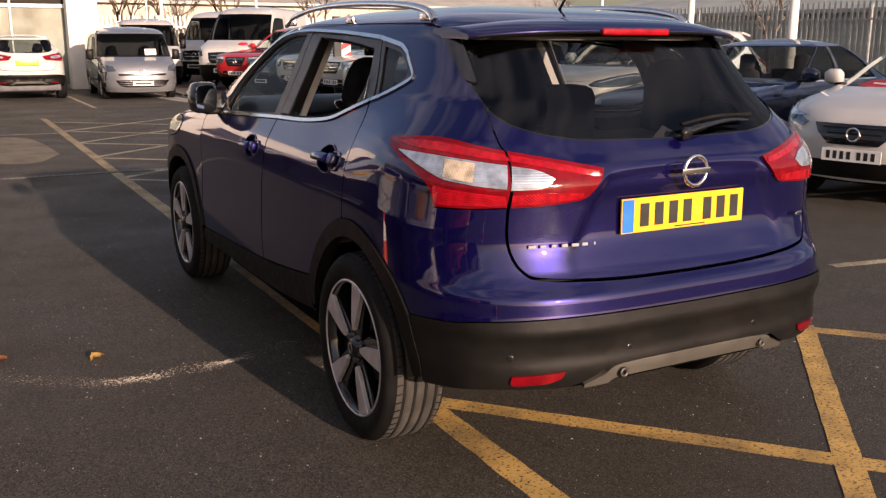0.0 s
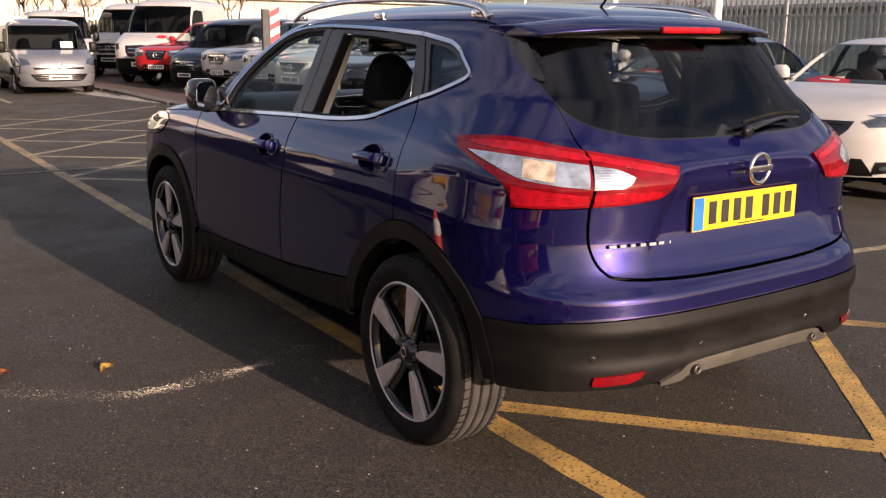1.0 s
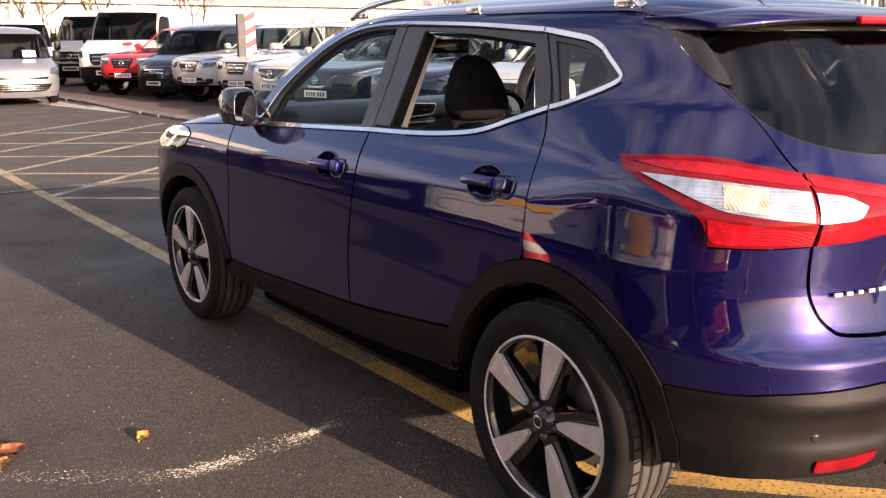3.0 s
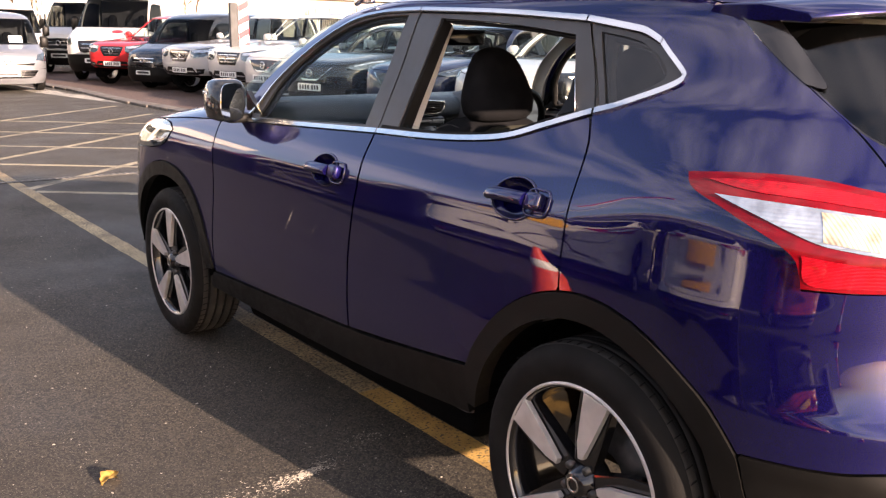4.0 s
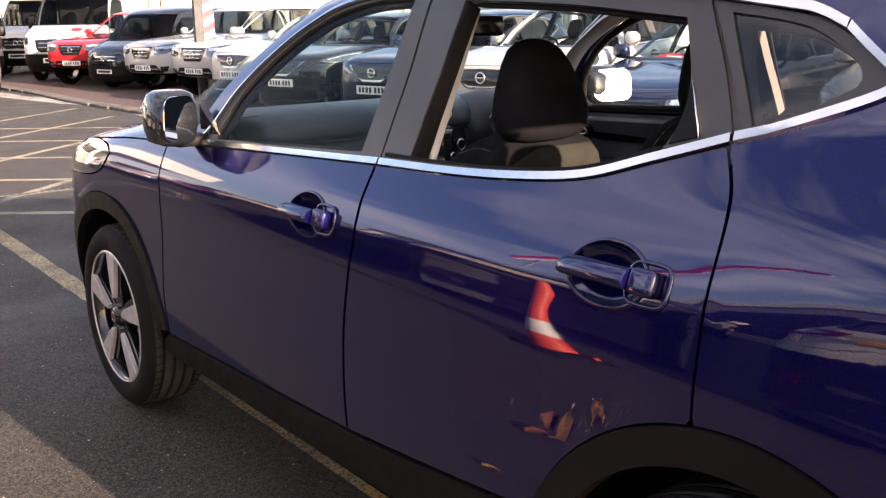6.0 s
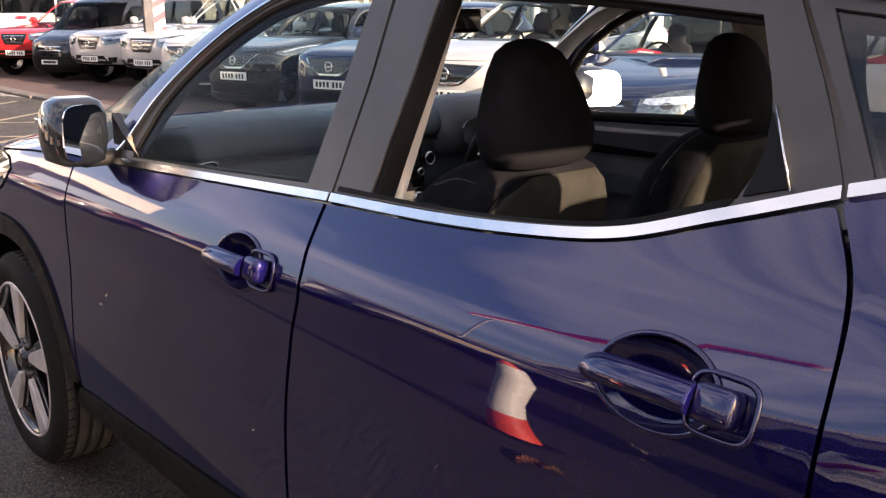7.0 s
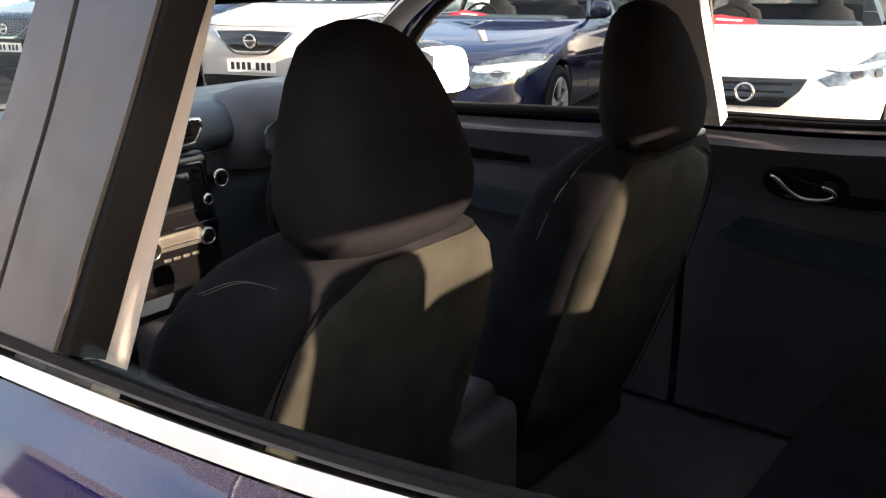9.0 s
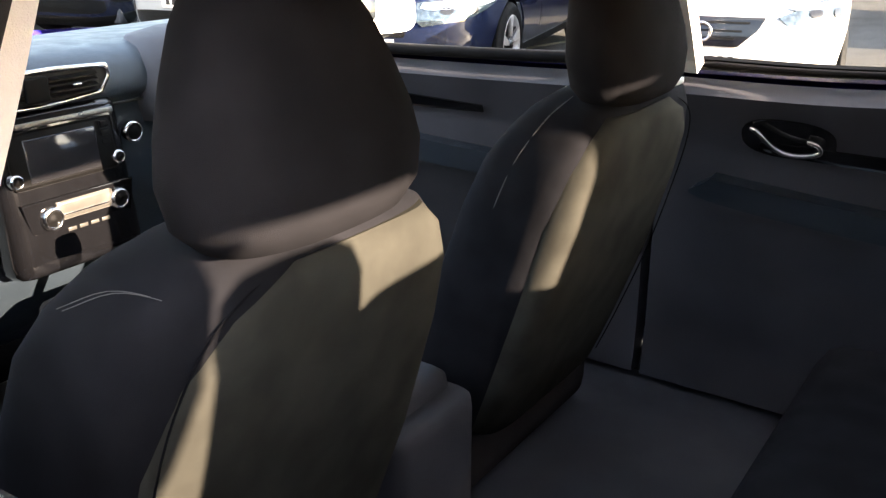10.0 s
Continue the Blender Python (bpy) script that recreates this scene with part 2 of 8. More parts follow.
def box(sx, sy, sz, at=(0, 0, 0), bevel=0.0, segs=2, turn=None, into=None):
    bm = into or bmesh.new()
    made = bmesh.ops.create_cube(bm, size=1.0)["verts"]
    for v in made:
        v.co = Vector((v.co.x * sx, v.co.y * sy, v.co.z * sz))
    if bevel:
        es = list({e for v in made for e in v.link_edges})
        res = bmesh.ops.bevel(bm, geom=es, offset=bevel, segments=segs, affect="EDGES", profile=0.6)
        made = list({v for f in res["faces"] for v in f.verts} | {v for v in made if v.is_valid})
    m = Matrix.Translation(at) @ (turn or Matrix())
    bmesh.ops.transform(bm, matrix=m, verts=made)
    for f in bm.faces:
        f.smooth = bevel > 0
    return bm


def lathe(profile, segs=48, axis="X", into=None):
    """Turns (along the axis, radius) pairs round the axis."""
    bm = into or bmesh.new()
    rings = []
    for a, r in profile:
        ring = []
        for i in range(segs):
            t = 2 * math.pi * i / segs
            c, s = r * math.cos(t), r * math.sin(t)
            ring.append(bm.verts.new({"X": (a, c, s), "Y": (s, a, c), "Z": (c, s, a)}[axis]))
        rings.append(ring)
    for q, w in zip(rings, rings[1:]):
        for i in range(segs):
            j = (i + 1) % segs
            f = bm.faces.new((q[i], q[j], w[j], w[i]))
            f.smooth = True
    return bm


def tube(points, radius, segs=8, closed=False, flat=1.0, into=None):
    """A round bar along points; flat squeezes it along its second cross direction."""
    bm = into or bmesh.new()
    pts = [Vector(p) for p in points]
    n = len(pts)
    rings, side = [], None
    for i, p in enumerate(pts):
        t = (pts[(i + 1) % n] - pts[i - 1]) if closed else (pts[min(i + 1, n - 1)] - pts[max(i - 1, 0)])
        t.normalize()
        if side is None:
            side = t.orthogonal().normalized()
        side = (side - t * side.dot(t)).normalized()
        up = t.cross(side)
        r = radius[i] if isinstance(radius, (list, tuple)) else radius
        rings.append([bm.verts.new(p + side * (r * math.cos(a)) + up * (r * flat * math.sin(a))) for a in (2 * math.pi * k / segs for k in range(segs))])
    for i in range(n if closed else n - 1):
        q, w = rings[i], rings[(i + 1) % n]
        for k in range(segs):
            f = bm.faces.new((q[k], q[(k + 1) % segs], w[(k + 1) % segs], w[k]))
            f.smooth = True
    if not closed:
        bm.faces.new(rings[0][::-1])
        bm.faces.new(rings[-1])
    return bm


def stack(sections, segs=32, power=2.8, into=None):
    """A padded form out of rounded sections (z, x, y, half width, half depth) from bottom to top."""
    bm = into or bmesh.new()
    rings = []
    for z, x, y, w, d in sections:
        ring = []
        for i in range(segs):
            t = 2 * math.pi * i / segs
            c, s = math.cos(t), math.sin(t)
            ring.append(bm.verts.new((x + w * math.copysign(abs(c) ** (2 / power), c), y + d * math.copysign(abs(s) ** (2 / power), s), z)))
        rings.append(ring)
    for q, w in zip(rings, rings[1:]):
        for i in range(segs):
            f = bm.faces.new((q[i], q[(i + 1) % segs], w[(i + 1) % segs], w[i]))
            f.smooth = True
    bm.faces.new(rings[0][::-1])
    bm.faces.new(rings[-1])
    return bm


def prism(outline, depth, m=None, bevel=0.0, into=None):
    """A flat outline (x, y) given a thickness along z."""
    bm = into or bmesh.new()
    low = [bm.verts.new((x, y, 0)) for x, y in outline]
    high = [bm.verts.new((x, y, depth)) for x, y in outline]
    bm.faces.new(low[::-1])
    top = bm.faces.new(high)
    n = len(outline)
    for i in range(n):
        bm.faces.new((low[i], low[(i + 1) % n], high[(i + 1) % n], high[i]))
    made = low + high
    if bevel:
        res = bmesh.ops.bevel(bm, geom=list(top.edges), offset=bevel, segments=2, affect="EDGES", profile=0.6)
        made = list({v for v in made if v.is_valid} | {v for f in res["faces"] for v in f.verts})
    if m is not None:
        bmesh.ops.transform(bm, matrix=m, verts=made)
    bmesh.ops.recalc_face_normals(bm, faces=bm.faces[:])
    return bm


def spline(pts, n=6):
    """A smooth line through points."""
    if len(pts) < 3:
        return [tuple(p) for p in pts]
    a = np.array(pts, float)
    a = np.vstack([2 * a[0] - a[1], a, 2 * a[-1] - a[-2]])
    out = []
    for i in range(1, len(a) - 2):
        for t in np.arange(n) / n:
            q = 0.5 * (2 * a[i] + (a[i + 1] - a[i - 1]) * t + (2 * a[i - 1] - 5 * a[i] + 4 * a[i + 1] - a[i + 2]) * t**2 + (3 * a[i] - a[i - 1] - 3 * a[i + 1] + a[i + 2]) * t**3)
            out.append(tuple(q))
    out.append(tuple(a[-2]))
    return out


def arc(cx, cy, r, a0, a1, n=24):
    return [(cx + r * math.cos(radians(a)), cy + r * math.sin(radians(a))) for a in np.linspace(a0, a1, n + 1)]


def outline(*runs):
    """Joins runs of points, each one smoothed, into a closed outline."""
    out = []
    for run in runs:
        for q in spline(run) if len(run) < 15 else run:
            if not out or math.hypot(q[0] - out[-1][0], q[1] - out[-1][1]) > 1e-4:
                out.append((float(q[0]), float(q[1])))
    if math.hypot(out[0][0] - out[-1][0], out[0][1] - out[-1][1]) < 1e-4:
        out.pop()
    return out


def oval(cx, cy, rx, ry, n=28, power=2.0):
    return [(cx + rx * math.copysign(abs(math.cos(a)) ** (2 / power), math.cos(a)), cy + ry * math.copysign(abs(math.sin(a)) ** (2 / power), math.sin(a)))
            for a in (2 * math.pi * k / n for k in range(n))]


def band(path, width):
    """The outline of a strip of that width on the right-hand side of a path."""
    a = np.array(spline(path), float)
    t = np.gradient(a, axis=0)
    t /= np.maximum(np.linalg.norm(t, axis=1, keepdims=True), 1e-9)
    b = a + np.stack([t[:, 1], -t[:, 0]], 1) * width
    return [tuple(q) for q in a] + [tuple(q) for q in b[::-1]]


def inside(poly, pts):
    x, y = pts[:, 0], pts[:, 1]
    a = np.array(poly)
    b = np.roll(a, -1, axis=0)
    hit = np.zeros(len(pts), bool)
    for (x0, y0), (x1, y1) in zip(a, b):
        if y0 != y1:
            hit ^= ((y0 > y) != (y1 > y)) & (x < (x1 - x0) * (y - y0) / (y1 - y0) + x0)
    return hit


def fill(loops, step):
    """Triangles inside a flat outline with holes, with a grid of points in between."""
    pts, edges = [], []
    for loop in loops:
        dense = []
        for (x0, y0), (x1, y1) in zip(loop, loop[1:] + loop[:1]):
            k = max(1, int(math.hypot(x1 - x0, y1 - y0) / step + 0.5))
            dense += [(x0 + (x1 - x0) * i / k, y0 + (y1 - y0) * i / k) for i in range(k)]
        s = len(pts)
        pts += dense
        edges += [(s + i, s + (i + 1) % len(dense)) for i in range(len(dense))]
    rim = np.array(pts)
    (x0, y0), (x1, y1) = rim.min(0), rim.max(0)
    gx, gy = np.meshgrid(np.arange(x0 + step / 2, x1, step), np.arange(y0 + step / 2, y1, step))
    grid = np.stack([gx.ravel(), gy.ravel()], 1)
    if len(grid):
        ok = inside(loops[0], grid)
        for hole in loops[1:]:
            ok &= ~inside(hole, grid)
        grid = grid[ok]
    if len(grid):
        near = np.concatenate([np.sqrt(((g[:, None] - rim[None]) ** 2).sum(-1)).min(1) for g in np.array_split(grid, max(1, len(grid) // 400))])
        grid = grid[near > 0.45 * step]
    co = [Vector(q) for q in pts] + [Vector(q) for q in grid]
    vs, _, fs, _, _, _ = geometry.delaunay_2d_cdt(co, edges, [], 1, 1e-6)
    vs = np.array([tuple(v) for v in vs])
    mid = np.array([vs[list(f)].mean(0) for f in fs])
    ok = inside(loops[0], mid)
    for hole in loops[1:]:
        ok &= ~inside(hole, mid)
    return vs, [tuple(f) for f, k in zip(fs, ok) if k]


def skin(shell, loop, holes=(), step=0.03, lift=0.0, thick=0.012, side=-1, both=False):
    """A panel of a vehicle's skin: an outline in (p, v), laid on the shell, with turned-in edges. both: mirrored and joined over the middle."""
    flat, tris = fill([list(loop)] + [list(h) for h in holes], step)
    p, v = flat[:, 0], flat[:, 1]
    nrm = shell.normal(p, v)
    pos = shell.at(p, v) + nrm * lift
    nrm[np.abs(pos[:, 0]) < 2e-4, 0] = 0
    edge = {}
    faces = []
    for a, b, c in tris:
        n = np.cross(pos[b] - pos[a], pos[c] - pos[a])
        if n @ (nrm[a] + nrm[b] + nrm[c]) < 0:
            b, c = c, b
        faces.append((a, b, c))
    for f in faces:
        for a, b in ((f[0], f[1]), (f[1], f[2]), (f[2], f[0])):
            edge[(a, b)] = edge.get((a, b), 0) + 1
    rim = [(a, b) for a, b in edge if (b, a) not in edge]
    if both:
        rim = [(a, b) for a, b in rim if not (abs(pos[a, 0]) < 2e-4 and abs(pos[b, 0]) < 2e-4)]
    verts, vn = list(pos), list(nrm)
    loopn = [vn[i] for f in faces for i in f]
    inner = {}
    for a, b in rim:
        for i in (a, b):
            if i not in inner:
                inner[i] = len(verts)
                verts.append(pos[i] - nrm[i] * thick)
        q = (b, a, inner[a], inner[b])
        n = np.cross(verts[q[1]] - verts[q[0]], verts[q[2]] - verts[q[0]])
        n = n / max(np.linalg.norm(n), 1e-9)
        faces.append(q)
        loopn += [n] * 4
    verts = np.array(verts)
    loopn = np.array(loopn)
    flip = np.array([-1, 1, 1])
    if both:
        k = len(verts)
        same = {i: i for i in range(k) if abs(verts[i, 0]) < 2e-4}
        back = [tuple(same.get(i, i + k) for i in reversed(f)) for f in faces]
        ln, s = [], 0
        for f in faces:
            ln += [loopn[s + j] * flip for j in reversed(range(len(f)))]
            s += len(f)
        verts = np.vstack([verts, verts * flip])
        faces, loopn = faces + back, list(loopn) + ln
    elif side > 0:
        ln, s = [], 0
        for f in faces:
            ln += [loopn[s + j] * flip for j in reversed(range(len(f)))]
            s += len(f)
        verts, faces, loopn = verts * flip, [tuple(reversed(f)) for f in faces], ln
    return raw_mesh("panel", verts, faces, loopn)


def frame_on(shell, p, v, side=-1, lift=0.0):
    """A pose on the skin: x along the car to the rear (left side), y up the skin, z outwards."""
    n = shell.normal(np.array(p), np.array(v))
    o = shell.at(np.array(p), np.array(v)) + n * lift
    u = shell.at(np.array(p), np.array(v + 0.01)) - shell.at(np.array(p), np.array(v - 0.01))
    n, u, o = Vector(n), Vector(u).normalized(), Vector(o)
    if side > 0:
        n.x, u.x, o.x = -n.x, -u.x, -o.x
    x = u.cross(n).normalized()
    m = Matrix((x, u, n)).transposed().to_4x4()
    m.translation = o
    return m


def crown(shell, v, middle, top, n=40):
    """The middle of a roof: rings that shrink from the skin's outline at v to one point."""
    p = np.linspace(shell.p0, shell.p1, n)
    left = shell.at(p, np.full(n, v))
    edge = [tuple(q) for q in left] + [(-q[0], q[1], q[2]) for q in left[::-1][1:-1]]
    bm = bmesh.new()
    rings = []
    for k in range(8):
        r = 1 - k / 8
        rings.append([bm.verts.new((x * r, middle + (y - middle) * r, top - (top - z) * r * r)) for x, y, z in edge])
    m = len(edge)
    for q, w in zip(rings, rings[1:]):
        for i in range(m):
            f = bm.faces.new((q[i], q[(i + 1) % m], w[(i + 1) % m], w[i]))
            f.smooth = True
    tip = bm.verts.new((0, middle, top))
    for i in range(m):
        f = bm.faces.new((rings[-1][i], rings[-1][(i + 1) % m], tip))
        f.smooth = True
    bmesh.ops.recalc_face_normals(bm, faces=bm.faces[:])
    if sum(f.normal.z for f in bm.faces) < 0:
        bmesh.ops.reverse_faces(bm, faces=bm.faces[:])
    return bm


# vehicle skins
class Shell:
    """A vehicle skin: plan rings stacked along v. A ring is (v, z, half width, front y, rear y, where the front corner starts, where the rear corner starts)."""

    def __init__(self, rings, rear_power=4.0, front_power=2.6, crease=None, dent=None):
        self.r = np.array(rings, float)
        self.crease, self.dent = crease, dent
        self.rear, rear_len = self.corner(rear_power)
        self.front, front_len = self.corner(front_power)
        self.p0, self.p1 = self.r[0, 6] - rear_len, self.r[0, 5] + front_len  # the middle of the tail and of the nose
        x, y = self.r[:, 0], self.r[:, 1:]
        d = np.diff(y, axis=0) / np.diff(x)[:, None]
        s = np.where(d[1:] + d[:-1] == 0, 1, d[1:] + d[:-1])
        self.slopes = np.vstack([d[:1], np.where(d[1:] * d[:-1] > 0, 2 * d[1:] * d[:-1] / s, 0), d[-1:]])

    @staticmethod
    def corner(power):
        a = np.linspace(0, np.pi / 2, 800)
        cx, cy = np.cos(a) ** (2 / power), np.sin(a) ** (2 / power)
        s = np.r_[0, np.cumsum(np.hypot(np.diff(cx), np.diff(cy)))] * 0.9
        return (s / s[-1], cx, cy), float(s[-1])

    def ring(self, v):
        x, y, m = self.r[:, 0], self.r[:, 1:], self.slopes
        v = np.clip(v, x[0], x[-1])
        i = np.clip(np.searchsorted(x, v, side="right") - 1, 0, len(x) - 2)
        h = x[i + 1] - x[i]
        t = ((v - x[i]) / h)[..., None]
        h = h[..., None]
        return ((2 * t**3 - 3 * t**2 + 1) * y[i] + (t**3 - 2 * t**2 + t) * h * m[i]
                + (-2 * t**3 + 3 * t**2) * y[i + 1] + (t**3 - t**2) * h * m[i + 1])

    def at(self, p, v):
        """Points of the left side for arrays p (along the car and round both corners) and v (up the side and over the roof)."""
        p, v = np.broadcast_arrays(np.asarray(p, float), np.asarray(v, float))
        z, w, f, r, y1, y0 = np.moveaxis(self.ring(v), -1, 0)
        sr = np.clip((y0 - p) / (y0 - self.p0), 0, 1)
        sf = np.clip((p - y1) / (self.p1 - y1), 0, 1)
        cx = np.interp(sr, self.rear[0], self.rear[1]) * np.interp(sf, self.front[0], self.front[1])
        y = np.where(p < y0, y0 + (r - y0) * np.interp(sr, self.rear[0], self.rear[2]), p)
        y = np.where(p > y1, y1 + (f - y1) * np.interp(sf, self.front[0], self.front[2]), y)
        if self.crease:
            w = w + self.crease(y, z)
        x = -w * cx
        if self.dent:
            y = np.where(p < -0.6, y + self.dent(x, z), y)
        return np.stack([x, y, z], -1)

    def normal(self, p, v):
        e = 0.004
        a = self.at(p + e, v) - self.at(p - e, v)
        b = self.at(p, v + e) - self.at(p, v - e)
        n = np.cross(b, a)
        return n / np.maximum(np.linalg.norm(n, axis=-1, keepdims=True), 1e-9)


def p_at(shell, x, v):
    """Where along the skin the nose stands x metres from the middle, at height v."""
    p = np.linspace(float(shell.r[0, 5]) + 0.02, shell.p1, 600)
    return float(np.interp(x, np.abs(shell.at(p, np.full(600, v))[:, 0])[::-1], p[::-1]))


def hero_crease(y, z):
    """The shoulder line that climbs from the front wing to the tail lamp, the hollow under it and the haunch over the rear wheel."""
    zc = 0.925 + 0.055 * np.clip((2.2 - y) / 2.2, -0.3, 1.2)
    d = z - zc
    side = np.clip((3.1 - y) / 0.6, 0, 1) * np.clip((y + 0.25) / 0.55, 0, 1)
    haunch = 0.045 * np.exp(-((y + 0.25) / 0.38) ** 2) * np.exp(-((z - 1.09) / 0.10) ** 2)
    lean = 0.05 * np.clip((0.6 - y) / 1.2, 0, 1) ** 1.5 * np.clip((z - 1.12) / 0.12, 0, 1)
    tuck = 0.016 * np.clip((0.6 - y) / 1.2, 0, 1) ** 1.5
    return haunch - lean - tuck + side * (0.013 * (np.exp(-np.maximum(-d, 0) / 0.05) - 1) - 0.004 * np.exp(-((z - 0.70) / 0.14) ** 2))


def hero_dent(x, z):
    """The sunk panel round the rear plate."""
    half = 0.345 + 0.10 * np.clip((0.98 - z) / 0.2, -0.3, 1)
    across = 1 / (1 + np.exp((np.abs(x) - half) / 0.008))
    up = 1 / (1 + np.exp((z - 1.035 + 0.10 * x * x) / 0.006)) / (1 + np.exp((0.815 - z) / 0.045))
    return 0.020 * across * up


HERO = [  # v, z, half width, front, rear, front corner, rear corner
    (0.18, 0.18, 0.790, 3.46, -0.66, 2.55, 0.1), (0.25, 0.25, 0.840, 3.52, -0.72, 2.55, 0.1), (0.35, 0.35, 0.868, 3.55, -0.77, 2.55, 0.1),
    (0.45, 0.45, 0.882, 3.57, -0.800, 2.55, 0.1), (0.49, 0.49, 0.885, 3.57, -0.792, 2.55, 0.1), (0.53, 0.53, 0.887, 3.57, -0.797, 2.55, 0.1), (0.57, 0.57, 0.888, 3.57, -0.814, 2.55, 0.1), (0.60, 0.60, 0.888, 3.57, -0.806, 2.55, 0.1), (0.62, 0.62, 0.888, 3.57, -0.801, 2.55, 0.1), (0.665, 0.665, 0.888, 3.57, -0.795, 2.55, 0.1), (0.705, 0.705, 0.887, 3.565, -0.765, 2.55, 0.1),
    (0.75, 0.75, 0.886, 3.56, -0.742, 2.55, 0.1), (0.85, 0.85, 0.884, 3.53, -0.718, 2.55, 0.1), (0.94, 0.94, 0.869, 3.42, -0.722, 2.50, 0.1),
    (1.00, 1.00, 0.847, 3.17, -0.735, 2.35, 0.1), (1.05, 1.05, 0.8190, 2.86, -0.715, 2.05, 0.1), (1.09, 1.09, 0.7948, 2.62, -0.680, 1.85, 0.1),
    (1.21, 1.21, 0.735, 2.38, -0.590, 1.62, 0.1), (1.30, 1.30, 0.690, 2.20, -0.515, 1.45, 0.1), (1.40, 1.40, 0.644, 1.96, -0.430, 1.25, 0.1),
    (1.46, 1.46, 0.612, 1.80, -0.375, 1.12, 0.1), (1.52, 1.50, 0.570, 1.58, -0.27, 1.0, 0.15), (1.62, 1.535, 0.46, 1.30, -0.10, 0.90, 0.25),
    (1.78, 1.56, 0.30, 0.98, 0.20, 0.80, 0.45), (2.08, 1.572, 0.0, 0.62, 0.58, 0.62, 0.58)]
hero_shell = Shell(HERO, 4.0, 3.4, hero_crease, hero_dent)


# ground and road paint
ground = part("ground", prism([(-160, -160), (160, -160), (160, 220), (-160, 220)], 0.5, Matrix.Translation((0, 0, -0.5))), ASPHALT)
tagged(ground, "dark worn asphalt car park", "ground", kind="structure")


def line(name, a, b, width, material, z=0.004, label="worn yellow road line"):
    a, b = Vector((*a, 0)), Vector((*b, 0))
    d = (b - a).normalized()
    n = Vector((-d.y, d.x, 0)) * width / 2
    z = 0.0014 + z * 0.15
    k = max(2, int((b - a).length / 0.08))
    bm = bmesh.new()
    rows = []
    for i in range(k + 1):
        q = a.lerp(b, i / k)
        w = 1 + 0.12 * noise.noise(q * 9.0)
        w2 = 1 + 0.12 * noise.noise(q * 9.0 + Vector((7, 3, 1)))
        rows.append((bm.verts.new(q + n * w + Vector((0, 0, z))), bm.verts.new(q - n * w2 + Vector((0, 0, z)))))
    for q, w in zip(rows, rows[1:]):
        bm.faces.new((q[0], q[1], w[1], w[0]))
    bmesh.ops.recalc_face_normals(bm, faces=bm.faces[:])
    for f in bm.faces:
        if f.normal.z < 0:
            f.normal_flip()
    return tagged(part(name, bm, material), label, "road marking", kind="structure")


line("road_line", (-0.51, -4.0), (-0.51, 1.5), 0.11, YELLOW_LINE)
line("road_line", (-0.51, 1.5), (-0.51, 15.7), 0.11, FADED_LINE)
line("road_line", (-0.47, 0.16), (1.55, -2.14), 0.10, YELLOW_LINE, 0.0055)
line("road_line", (1.70, 0.16), (-0.45, -2.04), 0.10, YELLOW_LINE, 0.007)
line("road_line", (1.60, 0.16), (3.4, -1.9), 0.10, YELLOW_LINE, 0.0055)
for y in (7.19, 9.19, 11.0, 12.9):
    line("road_line", (-0.48, y), (3.1, y + 3.1), 0.10, PALE_LINE, 0.0055, "faded hatched road line")
for y in (7.02, 9.05, 10.96, 12.9, 14.8):
    line("road_line", (-0.46, y), (2.6, y - 2.45), 0.10, PALE_LINE, 0.007, "faded hatched road line")
line("road_line", (-4.0, 12.9), (-0.5, 12.6), 0.07, PALE_LINE, 0.0055)
for y in (0.95, 3.35, 5.75, 8.15, 10.55):
    line("bay_line", (2.9, y), (8.2, y - 0.9), 0.09, PALE_LINE, 0.0055, "faded pale parking bay line")
for x in (-2.2, 0.75):
    line("bay_line", (x, 18.2), (x, 23.0), 0.09, PALE_LINE, 0.0055, "faded pale parking bay line")


# wheels
def tyre_mesh(radius, width, rim):
    """A road tyre with rounded shoulders and four grooves; the axle lies along x, the outer face towards -x."""
    h = width / 2
    prof = [(-h + 0.02, rim - 0.012), (-h + 0.004, rim + 0.006), (-h - 0.004, rim + (radius - rim) * 0.35), (-h - 0.002, rim + (radius - rim) * 0.65), (-h + 0.010, radius - 0.018), (-h + 0.026, radius - 0.005)]
    tread = []
    for k in range(4):
        x = -h + 0.052 + k * (width - 0.104) / 3
        tread += [(x - 0.006, radius), (x - 0.005, radius - 0.009), (x + 0.005, radius - 0.009), (x + 0.006, radius)]
    return prof, prof[-1:] + tread + [(h - 0.026, radius - 0.005)], [(h - 0.026, radius - 0.005), (h - 0.008, radius - 0.02), (h, rim + 0.02), (h - 0.02, rim - 0.012)]


